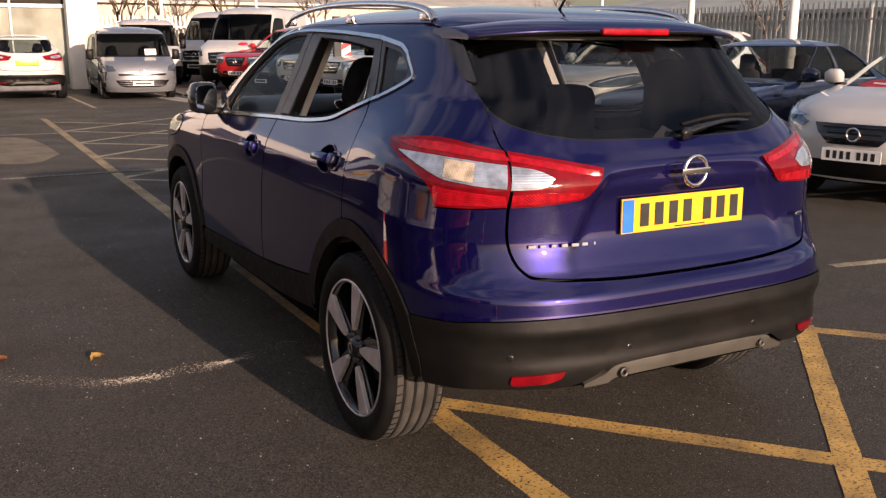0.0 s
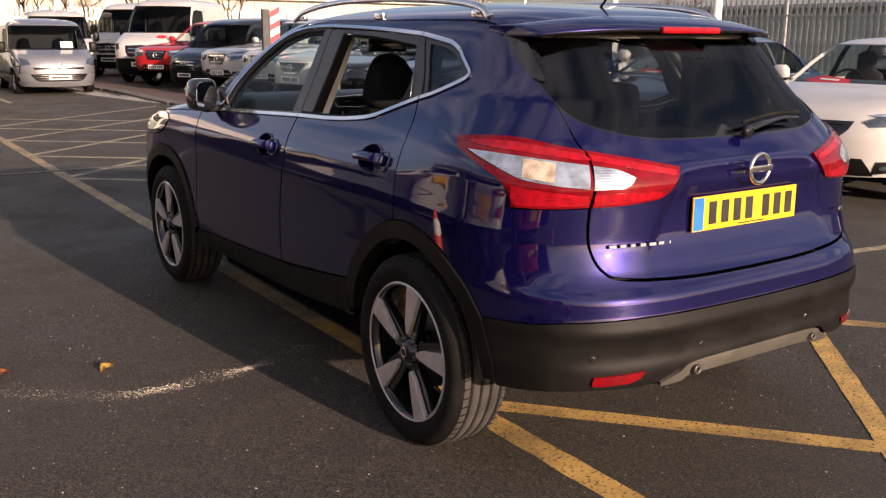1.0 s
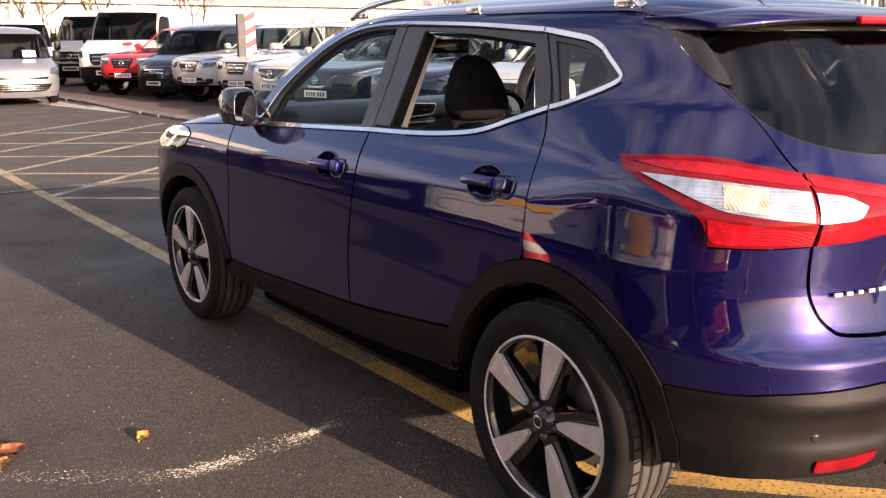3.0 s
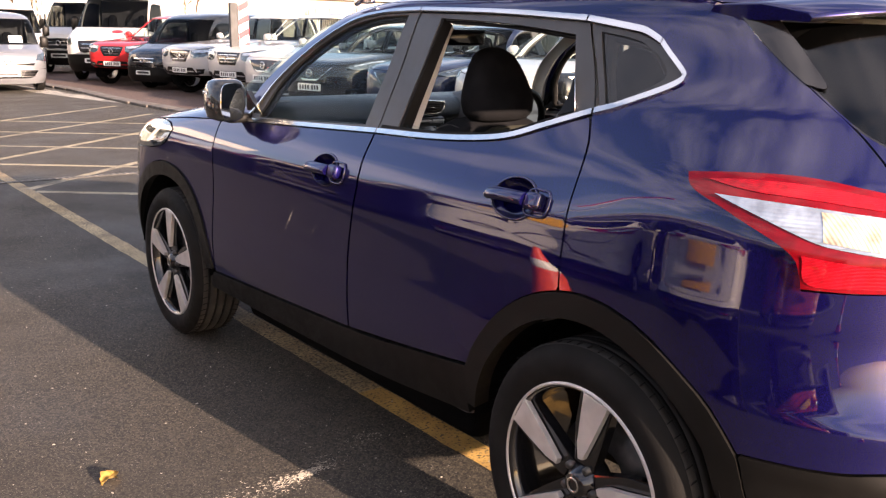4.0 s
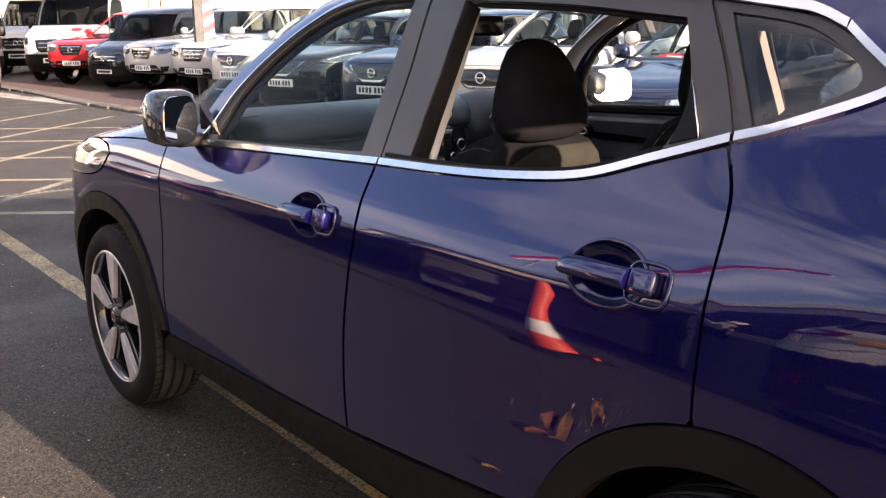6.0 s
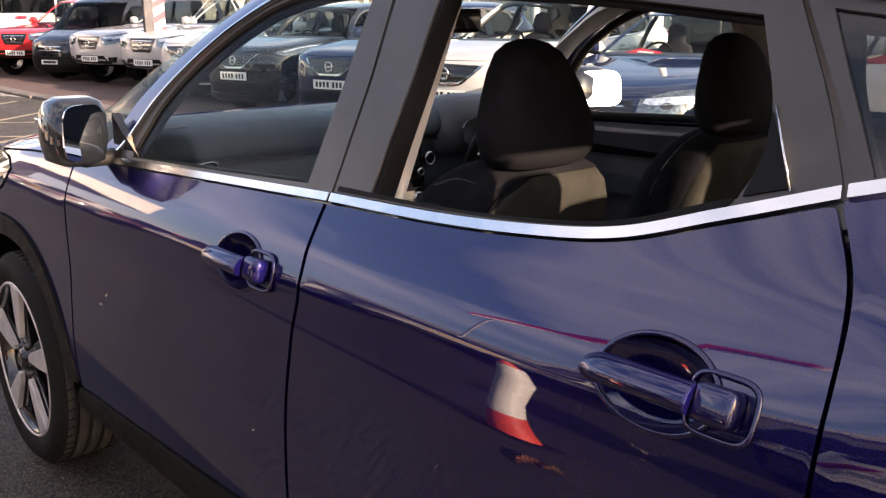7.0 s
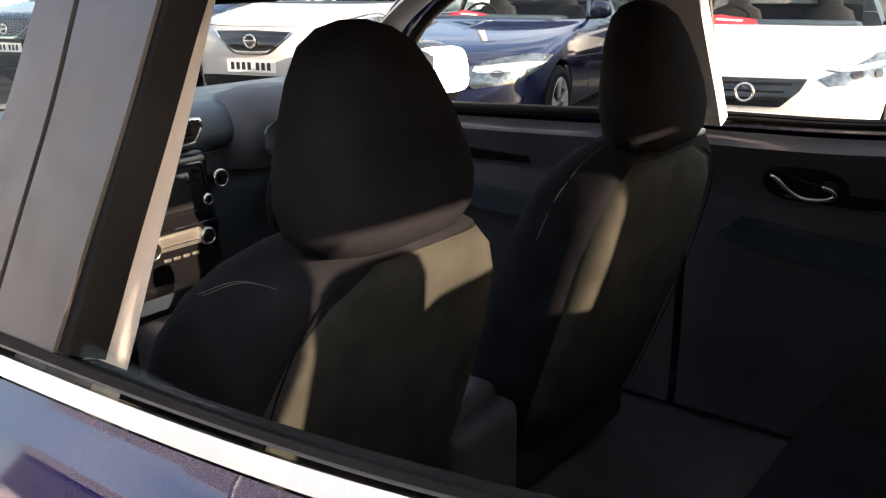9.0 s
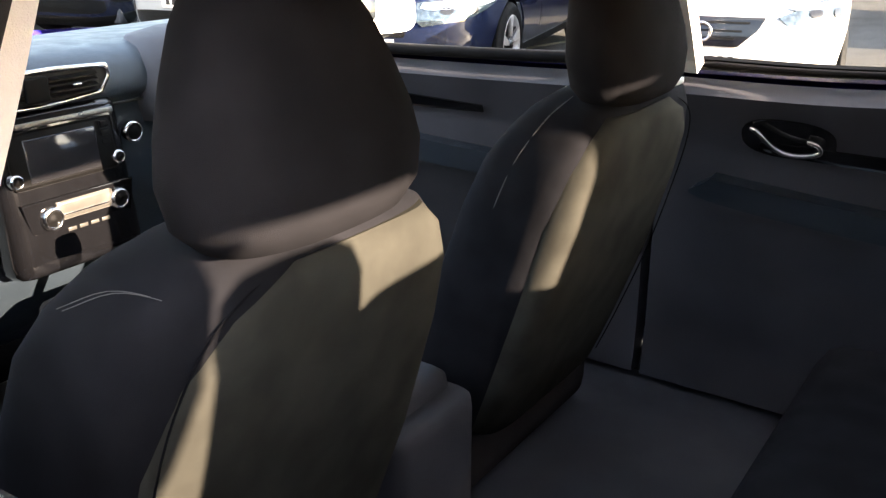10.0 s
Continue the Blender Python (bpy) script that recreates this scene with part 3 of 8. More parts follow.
def wheel(parent, centre, side, radius=0.345, width=0.225, rim=0.250, detail=True, tread_mat=None, spoke_turn=0.0):
    """A five-spoke alloy wheel with its tyre and brake."""
    hub = new("wheel")
    hub.parent = parent
    hub.matrix_local = pose(*centre, 0, 0, 0 if side < 0 else 180)
    segs = 72 if detail else 36
    a, b, c = tyre_mesh(radius, width, rim)
    wall = lathe(a, segs)
    lathe(c, segs, into=wall)
    part("tyre", wall, RUBBER, hub)
    part("tread", lathe(b, segs), tread_mat or RUBBER, hub, "worn dusty tyre tread" if detail else "")
    if detail:
        for gx in (-0.0605, -0.0202, 0.0202, 0.0605):
            part("tread_groove", lathe([(gx - 0.0055, radius - 0.001), (gx - 0.005, radius + 0.0007), (gx + 0.005, radius + 0.0007), (gx + 0.0055, radius - 0.001)], segs), RUBBER, hub)
        cuts = bmesh.new()
        for k in range(64):
            for x0, lean in ((-width / 2 + 0.034, 0.3), (width / 2 - 0.034, -0.3)):
                m = Matrix.Rotation(2 * math.pi * (k + 0.3 * (abs(x0) < 0.04)) / 64, 4, "X") @ Matrix.Translation((x0, 0, radius)) @ Matrix.Rotation(lean * 0.6, 4, "Z")
                box(0.022, 0.0028, 0.0022, turn=m, into=cuts)
        tagged(part("tread_relief", cuts, RUBBER, hub), kind="stuff")
    h = width / 2
    barrel = lathe([(-h + 0.010, rim + 0.002), (-h + 0.004, rim - 0.004), (-h + 0.014, rim - 0.014), (-h + 0.05, rim - 0.022), (h - 0.02, rim - 0.03)], segs)
    part("rim", barrel, GLOSS_BLACK if detail else ALLOY, hub)
    lip = lathe([(-h + 0.009, rim + 0.003), (-h + 0.002, rim - 0.002), (-h + 0.004, rim - 0.006), (-h + 0.012, rim - 0.008)], segs)
    part("rim_lip", lip, ALLOY, hub)
    disc = lathe([(-0.005, 0.06), (-0.005, 0.145), (0.015, 0.145), (0.015, 0.06)], 40)
    part("brake_disc", disc, STEEL, hub)
    face = -h + 0.020
    for k in range(5):
        turn = Matrix.Rotation(2 * math.pi * k / 5 + spoke_turn, 4, "X")
        stand = Matrix(((0, 0, -1, face), (1, 0, 0, 0), (0, 1, 0, 0), (0, 0, 0, 1)))  # outline x -> y, y -> z, thickness towards -x
        blade = [(-0.005, 0.074), (0.010, 0.070), (0.023, 0.105), (0.029, 0.16), (0.040, rim - 0.009), (-0.040, rim - 0.008), (-0.024, 0.16), (-0.012, 0.105)]
        bm = prism(blade, 0.016, turn @ stand, 0.004)
        part("spoke", bm, ALLOY, hub)
        dark = [(-0.030, 0.045), (0.034, 0.045), (0.058, 0.15), (0.066, rim - 0.016), (-0.040, rim - 0.016), (-0.036, 0.14)]
        part("spoke_back", prism(dark, 0.030, turn @ stand @ Matrix.Translation((0, 0, -0.034)), 0.006), GLOSS_BLACK, hub)
    part("hub_cap", lathe([(face - 0.020, 0.0005), (face - 0.020, 0.026), (face - 0.014, 0.032), (face + 0.03, 0.060), (face + 0.05, 0.066)], 32), GLOSS_BLACK, hub)
    if detail:
        part("badge", lathe([(face - 0.0215, 0.014), (face - 0.0235, 0.017), (face - 0.0215, 0.020)], 28), CHROME, hub)
        for k in range(5):
            t = 2 * math.pi * (k + 0.5) / 5 + spoke_turn
            bm = lathe([(face - 0.008, 0.0004), (face - 0.008, 0.009), (face + 0.01, 0.011)], 12)
            bmesh.ops.translate(bm, vec=(0, 0.048 * math.cos(t), 0.048 * math.sin(t)), verts=bm.verts[:])
            part("wheel_nut", bm, STEEL, hub)
    return hub


# the blue car: outlines along its skin
P0, P1 = hero_shell.p0, hero_shell.p1
ARCH, ARCH_IN = 0.472, 0.405
AX = 2.646
BELT = [(1.925, 1.052), (1.45, 1.072), (1.010, 1.091), (0.75, 1.099), (0.56, 1.112), (0.41, 1.132), (0.28, 1.172), (0.153, 1.213)]
BELT_TAIL = [(0.153, 1.213), (0.03, 1.247), (-0.07, 1.274), (-0.125, 1.292)]
TIP = [(-0.125, 1.292), (-0.143, 1.306), (-0.135, 1.328), (-0.014, 1.394)]
HEAD_REAR = [(-0.014, 1.394), (0.05, 1.411), (0.118, 1.423), (0.288, 1.446)]
HEAD = [(0.288, 1.446), (0.65, 1.468), (1.036, 1.482)]
HEAD_FRONT = [(1.036, 1.482), (1.45, 1.475), (1.78, 1.447), (1.93, 1.39), (1.985, 1.30), (1.985, 1.206), (1.925, 1.052)]
GATE = [(-0.305, 1.468), (-0.42, 1.388), (-0.535, 1.305), (-0.66, 1.205), (-0.765, 1.101)]
GATE_LOW = [(-0.796, 0.943), (-0.812, 0.81), (-0.850, 0.746), (-0.922, 0.724), (-1.19, 0.708), (P0, 0.704)]
LAMP_TOP = [(-0.268, 1.121), (-0.43, 1.131), (-0.57, 1.129), (-0.765, 1.101)]
LAMP_LOW = [(-0.268, 1.121), (-0.288, 1.094), (-0.375, 1.060), (-0.497, 1.003), (-0.535, 0.960), (-0.545, 0.936)]
SEAM = [(-0.545, 0.930), (-0.42, 0.862), (-0.226, 0.766)]
BUMPER_LINE = [(-0.415, 0.580), (-0.595, 0.590), (-0.70, 0.602), (-0.90, 0.611), (-1.10, 0.612), (P0, 0.609)]
# inner edge of the added panels that cut the sun patch on the seats
GATE_BLOCK = -0.92
DOOR_REAR = [(0.153, 1.207), (0.112, 1.14), (0.098, 1.08), (0.093, 1.0), (0.093, 0.89)]


def inset(path, d):
    """A path shifted to its right-hand side."""
    a = np.array(spline(path), float)
    t = np.gradient(a, axis=0)
    t /= np.maximum(np.linalg.norm(t, axis=1, keepdims=True), 1e-9)
    return [tuple(q) for q in a + np.stack([t[:, 1], -t[:, 0]], 1) * d]


def arch_at(cx, a0, a1, r=ARCH, n=28):
    return arc(cx, 0.345, r, a0, a1, n)


def hero_panels(shell, car, paint, step, full=True):
    """The painted panels, trims, glass and lamps of the blue car."""
    door_step = min(step, 0.015) if full else step
    for side in (-1, 1):
        # one pressing: windscreen pillar, roof edge and rear quarter
        quarter = outline([(2.06, 1.058), (2.17, 1.20), (2.20, 1.34), (2.16, 1.475)], [(2.16, 1.475), (1.85, 1.512), (1.40, 1.516), (0.60, 1.508), (-0.10, 1.498), (-0.305, 1.468)], GATE, LAMP_TOP[::-1], LAMP_LOW, SEAM,
                          arch_at(0, 117, 79), [(0.093, 0.82), (0.093, 0.89)], DOOR_REAR[::-1], [(0.153, 1.213), BELT_TAIL[1], BELT_TAIL[2], BELT_TAIL[3]], TIP, HEAD_REAR, HEAD, HEAD_FRONT)
        part("body_side", skin(shell, quarter, step=step, side=side), paint, car)
        rear_door = outline(inset([(1.016, 1.0905)] + BELT[3:], -0.003)[:-1], [(0.160, 1.205), (0.119, 1.14), (0.104, 1.08), (0.099, 1.0), (0.099, 0.89), (0.099, 0.815)], arch_at(0, 77, 22),
                            [(0.438, 0.520), (0.70, 0.490), (1.062, 0.455)], [(1.062, 0.455), (1.060, 0.70), (1.028, 0.85), (1.006, 0.946), (1.012, 1.02), (1.016, 1.0875)])
        cup = oval(0.290, 0.998, 0.082, 0.050)
        d = part("rear_door", skin(shell, rear_door, [cup], door_step if side < 0 else step, side=side), paint, car)
        door_handle(shell, d, 0.295, 0.998, side, paint)
        front_door = outline([(2.125, 1.040), (2.0, 1.046), (1.925, 1.0495), (1.45, 1.0692), (1.026, 1.087)], [(1.026, 1.087), (1.022, 1.02), (1.016, 0.946), (1.038, 0.85), (1.070, 0.70), (1.072, 0.454)], [(1.072, 0.454), (2.16, 0.405)],
                             [(2.16, 0.405), (2.150, 0.60), (2.125, 0.80), (2.118, 0.92), (2.125, 1.040)])
        cup = oval(1.220, 0.955, 0.082, 0.050)
        d = part("front_door", skin(shell, front_door, [cup], door_step if side < 0 else step, side=side), paint, car)
        door_handle(shell, d, 1.225, 0.955, side, paint)
        wing = outline([(2.135, 1.035), (2.128, 0.92), (2.135, 0.80), (2.16, 0.60), (2.17, 0.405)], [(2.17, 0.405), (2.186, 0.45)], arch_at(AX, 167, 52), [(2.937, 0.72), (2.96, 0.80), (2.93, 0.852)],
                       [(2.93, 0.852), (2.75, 0.868), (2.63, 0.905), (2.585, 0.965)], [(2.585, 0.965), (2.68, 0.992), (2.85, 0.998)], [(2.85, 0.998), (2.60, 1.020), (2.40, 1.030), (2.135, 1.045)])
        part("front_wing", skin(shell, wing, step=step, side=side), paint, car)
        # black cladding over the wheels and along the sill
        for cx, a0, a1 in ((0, 8, 176), (AX, 4, 172)):
            lip = outline(arch_at(cx, a0, a1, ARCH - 0.004, 40), arch_at(cx, a1, a0, ARCH_IN, 40))
            part("arch_cladding", skin(shell, lip, step=0.03, lift=0.008, thick=0.05, side=side), PLASTIC, car, "grained black plastic wheel arch trim")
        sill = outline([(0.440, 0.512), (0.70, 0.483), (1.06, 0.448), (2.17, 0.398)], [(2.17, 0.398), (2.21, 0.36), (2.22, 0.322)], [(2.22, 0.322), (1.06, 0.332), (0.43, 0.375)], [(0.43, 0.375), (0.442, 0.44), (0.440, 0.512)])
        part("sill_cladding", skin(shell, sill, step=0.04, lift=0.006, thick=0.04, side=side), PLASTIC, car, "black plastic sill")
        # bright strip round the side windows, in door-wide lengths
        for run in (BELT[:3], BELT[2:], BELT_TAIL + TIP[1:], HEAD_REAR, HEAD, HEAD_FRONT):
            cut = [Vector(q) for q in spline(run)]
            cut[0] = cut[0] + (cut[1] - cut[0]).normalized() * 0.003
            cut[-1] = cut[-1] + (cut[-2] - cut[-1]).normalized() * 0.003
            strip = band([tuple(q) for q in cut], 0.0135)
            part("window_strip", skin(shell, strip, step=0.03, lift=0.007, thick=0.012, side=side), CHROME, car, "satin chrome window strip")
        # window frames with their openings
        lower = inset(BELT, 0.017)
        front_open = outline([(1.10, 1.112), (1.45, 1.094), (1.83, 1.078)], [(1.83, 1.078), (1.91, 1.19), (1.925, 1.30), (1.87, 1.375), (1.76, 1.42), (1.45, 1.452), (1.10, 1.458)])
        frame_front = outline(inset(BELT[:3], 0.016), inset([(1.022, 1.091), (1.030, 1.30), (1.045, 1.482)], 0.0), inset([(1.045, 1.482), (1.45, 1.475), (1.78, 1.447), (1.93, 1.39), (1.985, 1.30), (1.985, 1.206), (1.925, 1.052)], 0.016))
        part("front_window_frame", skin(shell, frame_front, [front_open], 0.03, -0.004, 0.03, side), FRAME_GREY, car)
        rear_open = outline([(0.918, 1.118), (0.75, 1.122), (0.56, 1.134), (0.42, 1.153), (0.275, 1.200)], [(0.275, 1.200), (0.262, 1.25), (0.275, 1.312), (0.318, 1.404)], [(0.318, 1.404), (0.60, 1.430), (0.915, 1.446)])
        if side > 0:
            rear_open = outline([(0.962, 1.118), (0.75, 1.122), (0.56, 1.134), (0.42, 1.153), (0.275, 1.200)], [(0.275, 1.200), (0.262, 1.25), (0.275, 1.312), (0.318, 1.404)], [(0.318, 1.404), (0.60, 1.430), (0.962, 1.448)])
        frame_rear = outline([(1.016, 1.108), (0.75, 1.116), (0.56, 1.128), (0.41, 1.148), (0.28, 1.188), (0.163, 1.226)], [(0.163, 1.226), (0.22, 1.33), (0.283, 1.430)], [(0.283, 1.430), (0.65, 1.451), (1.034, 1.464)], [(1.034, 1.464), (1.022, 1.30), (1.016, 1.108)])
        part("rear_window_frame", skin(shell, frame_rear, [rear_open], 0.03, -0.004, 0.007, side), FRAME_GREY, car)
        channel = outline([(0.926, 1.122), (0.932, 1.30), (0.928, 1.448)], [(0.928, 1.448), (0.904, 1.446)], [(0.904, 1.446), (0.908, 1.30), (0.904, 1.122)])
        if side < 0:
            part("window_channel", skin(shell, channel, step=0.04, lift=-0.008, thick=0.036, side=side), RUBBER, car, "black rubber window channel")
        waist = outline([(1.004, 1.1105), (0.75, 1.1185), (0.56, 1.1305), (0.41, 1.1505), (0.285, 1.189)], [(0.285, 1.189), (0.288, 1.197), (0.42, 1.154), (0.56, 1.135), (0.75, 1.123), (1.004, 1.119)])
        part("waist_seal", skin(shell, waist, step=0.04, lift=-0.0015, thick=0.010, side=side), RUBBER, car, "black rubber waist seal")
        for op in (front_open, rear_open):
            pts = [shell.at(np.array(q[0]), np.array(q[1])) - shell.normal(np.array(q[0]), np.array(q[1])) * 0.026 for q in op]
            part("window_seal", tube([tuple(w * np.array([-side, 1, 1])) for w in pts], 0.013 if op is front_open else 0.006, 8, closed=True), RUBBER, car, "black rubber window seal")
        part("corner_panel", skin(shell, outline([(0.268, 1.296), (0.216, 1.218)], [(0.216, 1.218), (0.268, 1.203)], [(0.268, 1.203), (0.262, 1.25), (0.268, 1.296)]), step=0.03, lift=-0.0005, thick=0.003, side=side), PLASTIC, car, "grained black corner panel of the door frame")
        pts = [shell.at(np.array(a), np.array(b)) for a, b in ((0.265, 1.301), (0.242, 1.259), (0.215, 1.214))]
        part("corner_edge", tube([tuple(w * np.array([-side, 1, 1])) for w in pts], 0.0016, 6), CHROME, car, "thin bright edge of the corner panel")
        quarter_open = outline([(0.135, 1.238), (0.03, 1.272), (-0.052, 1.304)], [(-0.052, 1.304), (-0.058, 1.318), (-0.04, 1.338), (0.03, 1.370), (0.13, 1.396), (0.235, 1.411)], [(0.235, 1.411), (0.19, 1.33), (0.135, 1.238)])
        frame_quarter = outline([(0.150, 1.231), (0.03, 1.264), (-0.07, 1.292), (-0.115, 1.308)], [(-0.115, 1.308), (-0.118, 1.322), (-0.005, 1.378), (0.118, 1.407), (0.275, 1.429)], [(0.275, 1.429), (0.21, 1.33), (0.150, 1.231)])
        part("quarter_window_frame", skin(shell, frame_quarter, [quarter_open], 0.03, -0.004, 0.02, side), FRAME_GREY, car)
        part("quarter_window", skin(shell, inset(quarter_open + quarter_open[:1], -0.006), step=0.05, lift=-0.010, thick=0.004, side=side), TINTED, car, "dark tinted quarter window")
        g = part("front_door_window", skin(shell, outline([(1.09, 1.10), (1.45, 1.082), (1.84, 1.066)], [(1.84, 1.066), (1.92, 1.19), (1.935, 1.31), (1.88, 1.385), (1.765, 1.43), (1.45, 1.462), (1.09, 1.468)]), step=0.05, lift=-0.012, thick=0.004, side=side), GLASS, car, "closed clear front door window")
        g.visible_shadow = False
        if side < 0:  # wound right down: only its upper edge stands out of the slot
            low = outline([(0.925, 1.085), (0.93, 1.132), (0.75, 1.128), (0.56, 1.128), (0.46, 1.132)], [(0.46, 1.132), (0.46, 1.10), (0.925, 1.085)])
        else:
            low = outline([(0.925, 1.10), (0.56, 1.118), (0.265, 1.19)], [(0.265, 1.19), (0.255, 1.25), (0.268, 1.314), (0.312, 1.41)], [(0.312, 1.41), (0.60, 1.436), (0.925, 1.452)])
        g = part("rear_door_window", skin(shell, low, step=0.05, lift=-0.014, thick=0.004, side=side), GLASS, car, "lowered rear door window" if side < 0 else "clear rear door window")
        g.visible_shadow = False
        # tail lamp on the body
        lamp = outline(LAMP_TOP, [(-0.765, 1.101), (-0.782, 1.02), (-0.790, 0.945)], [(-0.790, 0.945), (-0.66, 0.938), (-0.548, 0.936)], LAMP_LOW[::-1])
        tl = part("tail_lamp", skin(shell, lamp, step=0.02, lift=0.010, thick=0.03, side=side), RED_LENS, car, "red tail lamp with a white wedge")
        wedge = outline([(-0.347, 1.088), (-0.46, 1.085), (-0.575, 1.078), (-0.769, 1.060)], [(-0.769, 1.060), (-0.774, 0.999)], [(-0.774, 0.999), (-0.69, 1.004), (-0.614, 1.011), (-0.548, 1.021), (-0.45, 1.055), (-0.347, 1.088)])
        part("lamp_band", skin(shell, outline([(-0.325, 1.113), (-0.43, 1.119), (-0.57, 1.116), (-0.762, 1.090)], [(-0.762, 1.090), (-0.766, 1.072), (-0.57, 1.092), (-0.43, 1.100), (-0.325, 1.113)]), step=0.02, lift=0.0118, thick=0.004, side=side), RED_GUIDE, tl, "brighter red light band")
        part("lamp_foot", skin(shell, outline([(-0.525, 0.998), (-0.62, 0.990), (-0.774, 0.980)], [(-0.774, 0.980), (-0.780, 0.953), (-0.66, 0.947), (-0.556, 0.946), (-0.525, 0.998)]), step=0.02, lift=0.0118, thick=0.004, side=side), RED_GUIDE, tl, "brighter red lower lens")
        part("reversing_lens", skin(shell, wedge, step=0.02, lift=0.0125, thick=0.004, side=side), CLEAR_LENS, tl, "clear ribbed lens")
        part("indicator_lens", skin(shell, outline([(-0.566, 1.073), (-0.668, 1.064)], [(-0.668, 1.064), (-0.664, 1.012)], [(-0.664, 1.012), (-0.562, 1.023)]), step=0.02, lift=0.0138, thick=0.003, side=side), AMBER_LENS, tl, "amber indicator lens")
        # tail lamp on the tailgate
        gl = outline([(-0.772, 1.101), (-0.92, 1.078), (-1.106, 1.048)], [(-1.106, 1.048), (-1.095, 1.020), (-1.054, 0.975), (-1.03, 0.962)], [(-1.03, 0.962), (-0.92, 0.950), (-0.802, 0.944)], [(-0.802, 0.944), (-0.792, 1.02), (-0.772, 1.101)])
        g2 = part("tailgate_lamp", skin(shell, gl, step=0.02, lift=0.010, thick=0.03, side=side), RED_LENS, car, "red lamp on the tailgate")
        part("reversing_lens", skin(shell, outline([(-0.783, 1.058), (-0.862, 1.048), (-0.924, 1.025)], [(-0.924, 1.025), (-0.897, 1.003), (-0.84, 0.998), (-0.787, 0.996)], [(-0.787, 0.996), (-0.783, 1.058)]), step=0.02, lift=0.0125, thick=0.004, side=side), CLEAR_LENS, g2, "clear reversing lens")
        part("lamp_band", skin(shell, outline([(-0.780, 1.089), (-0.92, 1.067), (-1.085, 1.040)], [(-1.085, 1.040), (-1.078, 1.026), (-0.92, 1.050), (-0.784, 1.071)]), step=0.02, lift=0.0118, thick=0.004, side=side), RED_GUIDE, g2, "brighter red light band")
        part("lamp_foot", skin(shell, outline([(-0.796, 0.983), (-0.90, 0.988), (-1.03, 0.985)], [(-1.03, 0.985), (-1.025, 0.970), (-0.92, 0.958), (-0.803, 0.953)]), step=0.02, lift=0.0118, thick=0.004, side=side), RED_GUIDE, g2, "brighter red lower lens")
        # front lamp
        head = outline([(2.592, 0.965), (2.68, 0.987), (2.85, 0.992), (3.10, 0.968), (3.35, 0.915)], [(3.35, 0.915), (3.42, 0.87), (3.30, 0.845)], [(3.30, 0.845), (2.95, 0.855), (2.75, 0.874), (2.638, 0.909), (2.592, 0.965)])
        part("headlamp", skin(shell, head, step=0.03, lift=0.004, thick=0.03, side=side), HEAD_LENS, car, "clear headlamp")
        # rear reflector in the bumper and the parking sensor
        part("reflector", skin(shell, outline([(-0.785, 0.436), (-0.86, 0.440), (-0.955, 0.446)], [(-0.955, 0.446), (-0.940, 0.425), (-0.90, 0.412)], [(-0.90, 0.412), (-0.80, 0.407), (-0.782, 0.415), (-0.785, 0.436)]), step=0.03, lift=0.013, thick=0.012, side=side), RED_LENS, car, "narrow red bumper reflector")
    # bumpers across the car
    rear_low_edge = [(-0.478, 0.362), (-0.60, 0.372), (-0.76, 0.388), (-0.98, 0.392), (-1.06, 0.415), (-1.15, 0.448), (P0, 0.452)]
    up = outline(SEAM[::-1], [(-0.545, 0.930), (-0.66, 0.933), (-0.790, 0.939)], inset(GATE_LOW, -0.005), [(P0, 0.699), (P0, 0.613)], [(P0, 0.613), (-1.10, 0.616), (-0.90, 0.615), (-0.70, 0.606), (-0.595, 0.594), (-0.415, 0.584)], arch_at(0, 150, 118))
    part("rear_bumper", skin(shell, up, step=min(step, 0.013) if full else step, both=True), paint, car, "body-coloured upper rear bumper")
    lowp = outline(BUMPER_LINE, [(P0, 0.609), (P0, 0.452)], rear_low_edge[::-1], arch_at(0, 177, 151))
    part("lower_rear_bumper", skin(shell, lowp, step=step, lift=0.006, thick=0.05, both=True), PLASTIC, car, "grained black plastic lower bumper")
    skid = outline([(-1.03, 0.392), (-1.10, 0.420), (-1.17, 0.446), (P0, 0.450)], [(P0, 0.450), (P0, 0.405)], [(P0, 0.405), (-1.17, 0.402), (-1.12, 0.385), (-1.03, 0.380)], [(-1.03, 0.380), (-1.03, 0.392)])
    part("skid_plate", skin(shell, skid, step=0.03, lift=0.010, thick=0.03, both=True), plain("skid_grey", (0.075, 0.070, 0.060), 0.5, 0.3, fine=0.2), car, "dull grey skid plate with a towing eye")
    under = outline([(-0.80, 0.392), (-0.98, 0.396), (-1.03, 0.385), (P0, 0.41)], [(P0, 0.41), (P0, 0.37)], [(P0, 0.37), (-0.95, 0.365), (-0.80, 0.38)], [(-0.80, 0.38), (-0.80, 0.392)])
    part("bumper_valance", skin(shell, under, step=0.04, lift=-0.02, thick=0.03, both=True), SHADE_BLACK, car)
    # tailgate with its window
    glass_edge = [(-0.470, 1.392), (-0.515, 1.340), (-0.575, 1.285), (-0.65, 1.228), (-0.75, 1.186), (-0.86, 1.160), (-0.98, 1.142), (-1.12, 1.132), (P0, 1.127)]
    gate_l = inset(GATE, 0.005)
    gate = outline(gate_l, [(-0.772, 1.101), (-0.802, 0.943)], inset(GATE_LOW, 0.005), [(P0, 0.710), (P0, 1.121)], inset(glass_edge[::-1], 0.006)[:-1], [(-0.464, 1.398), (-0.40, 1.425), (-0.31, 1.470)])
    tg = part("tailgate", skin(shell, gate, step=min(step, 0.016) if full else step, both=True), paint, car, "deep blue tailgate")
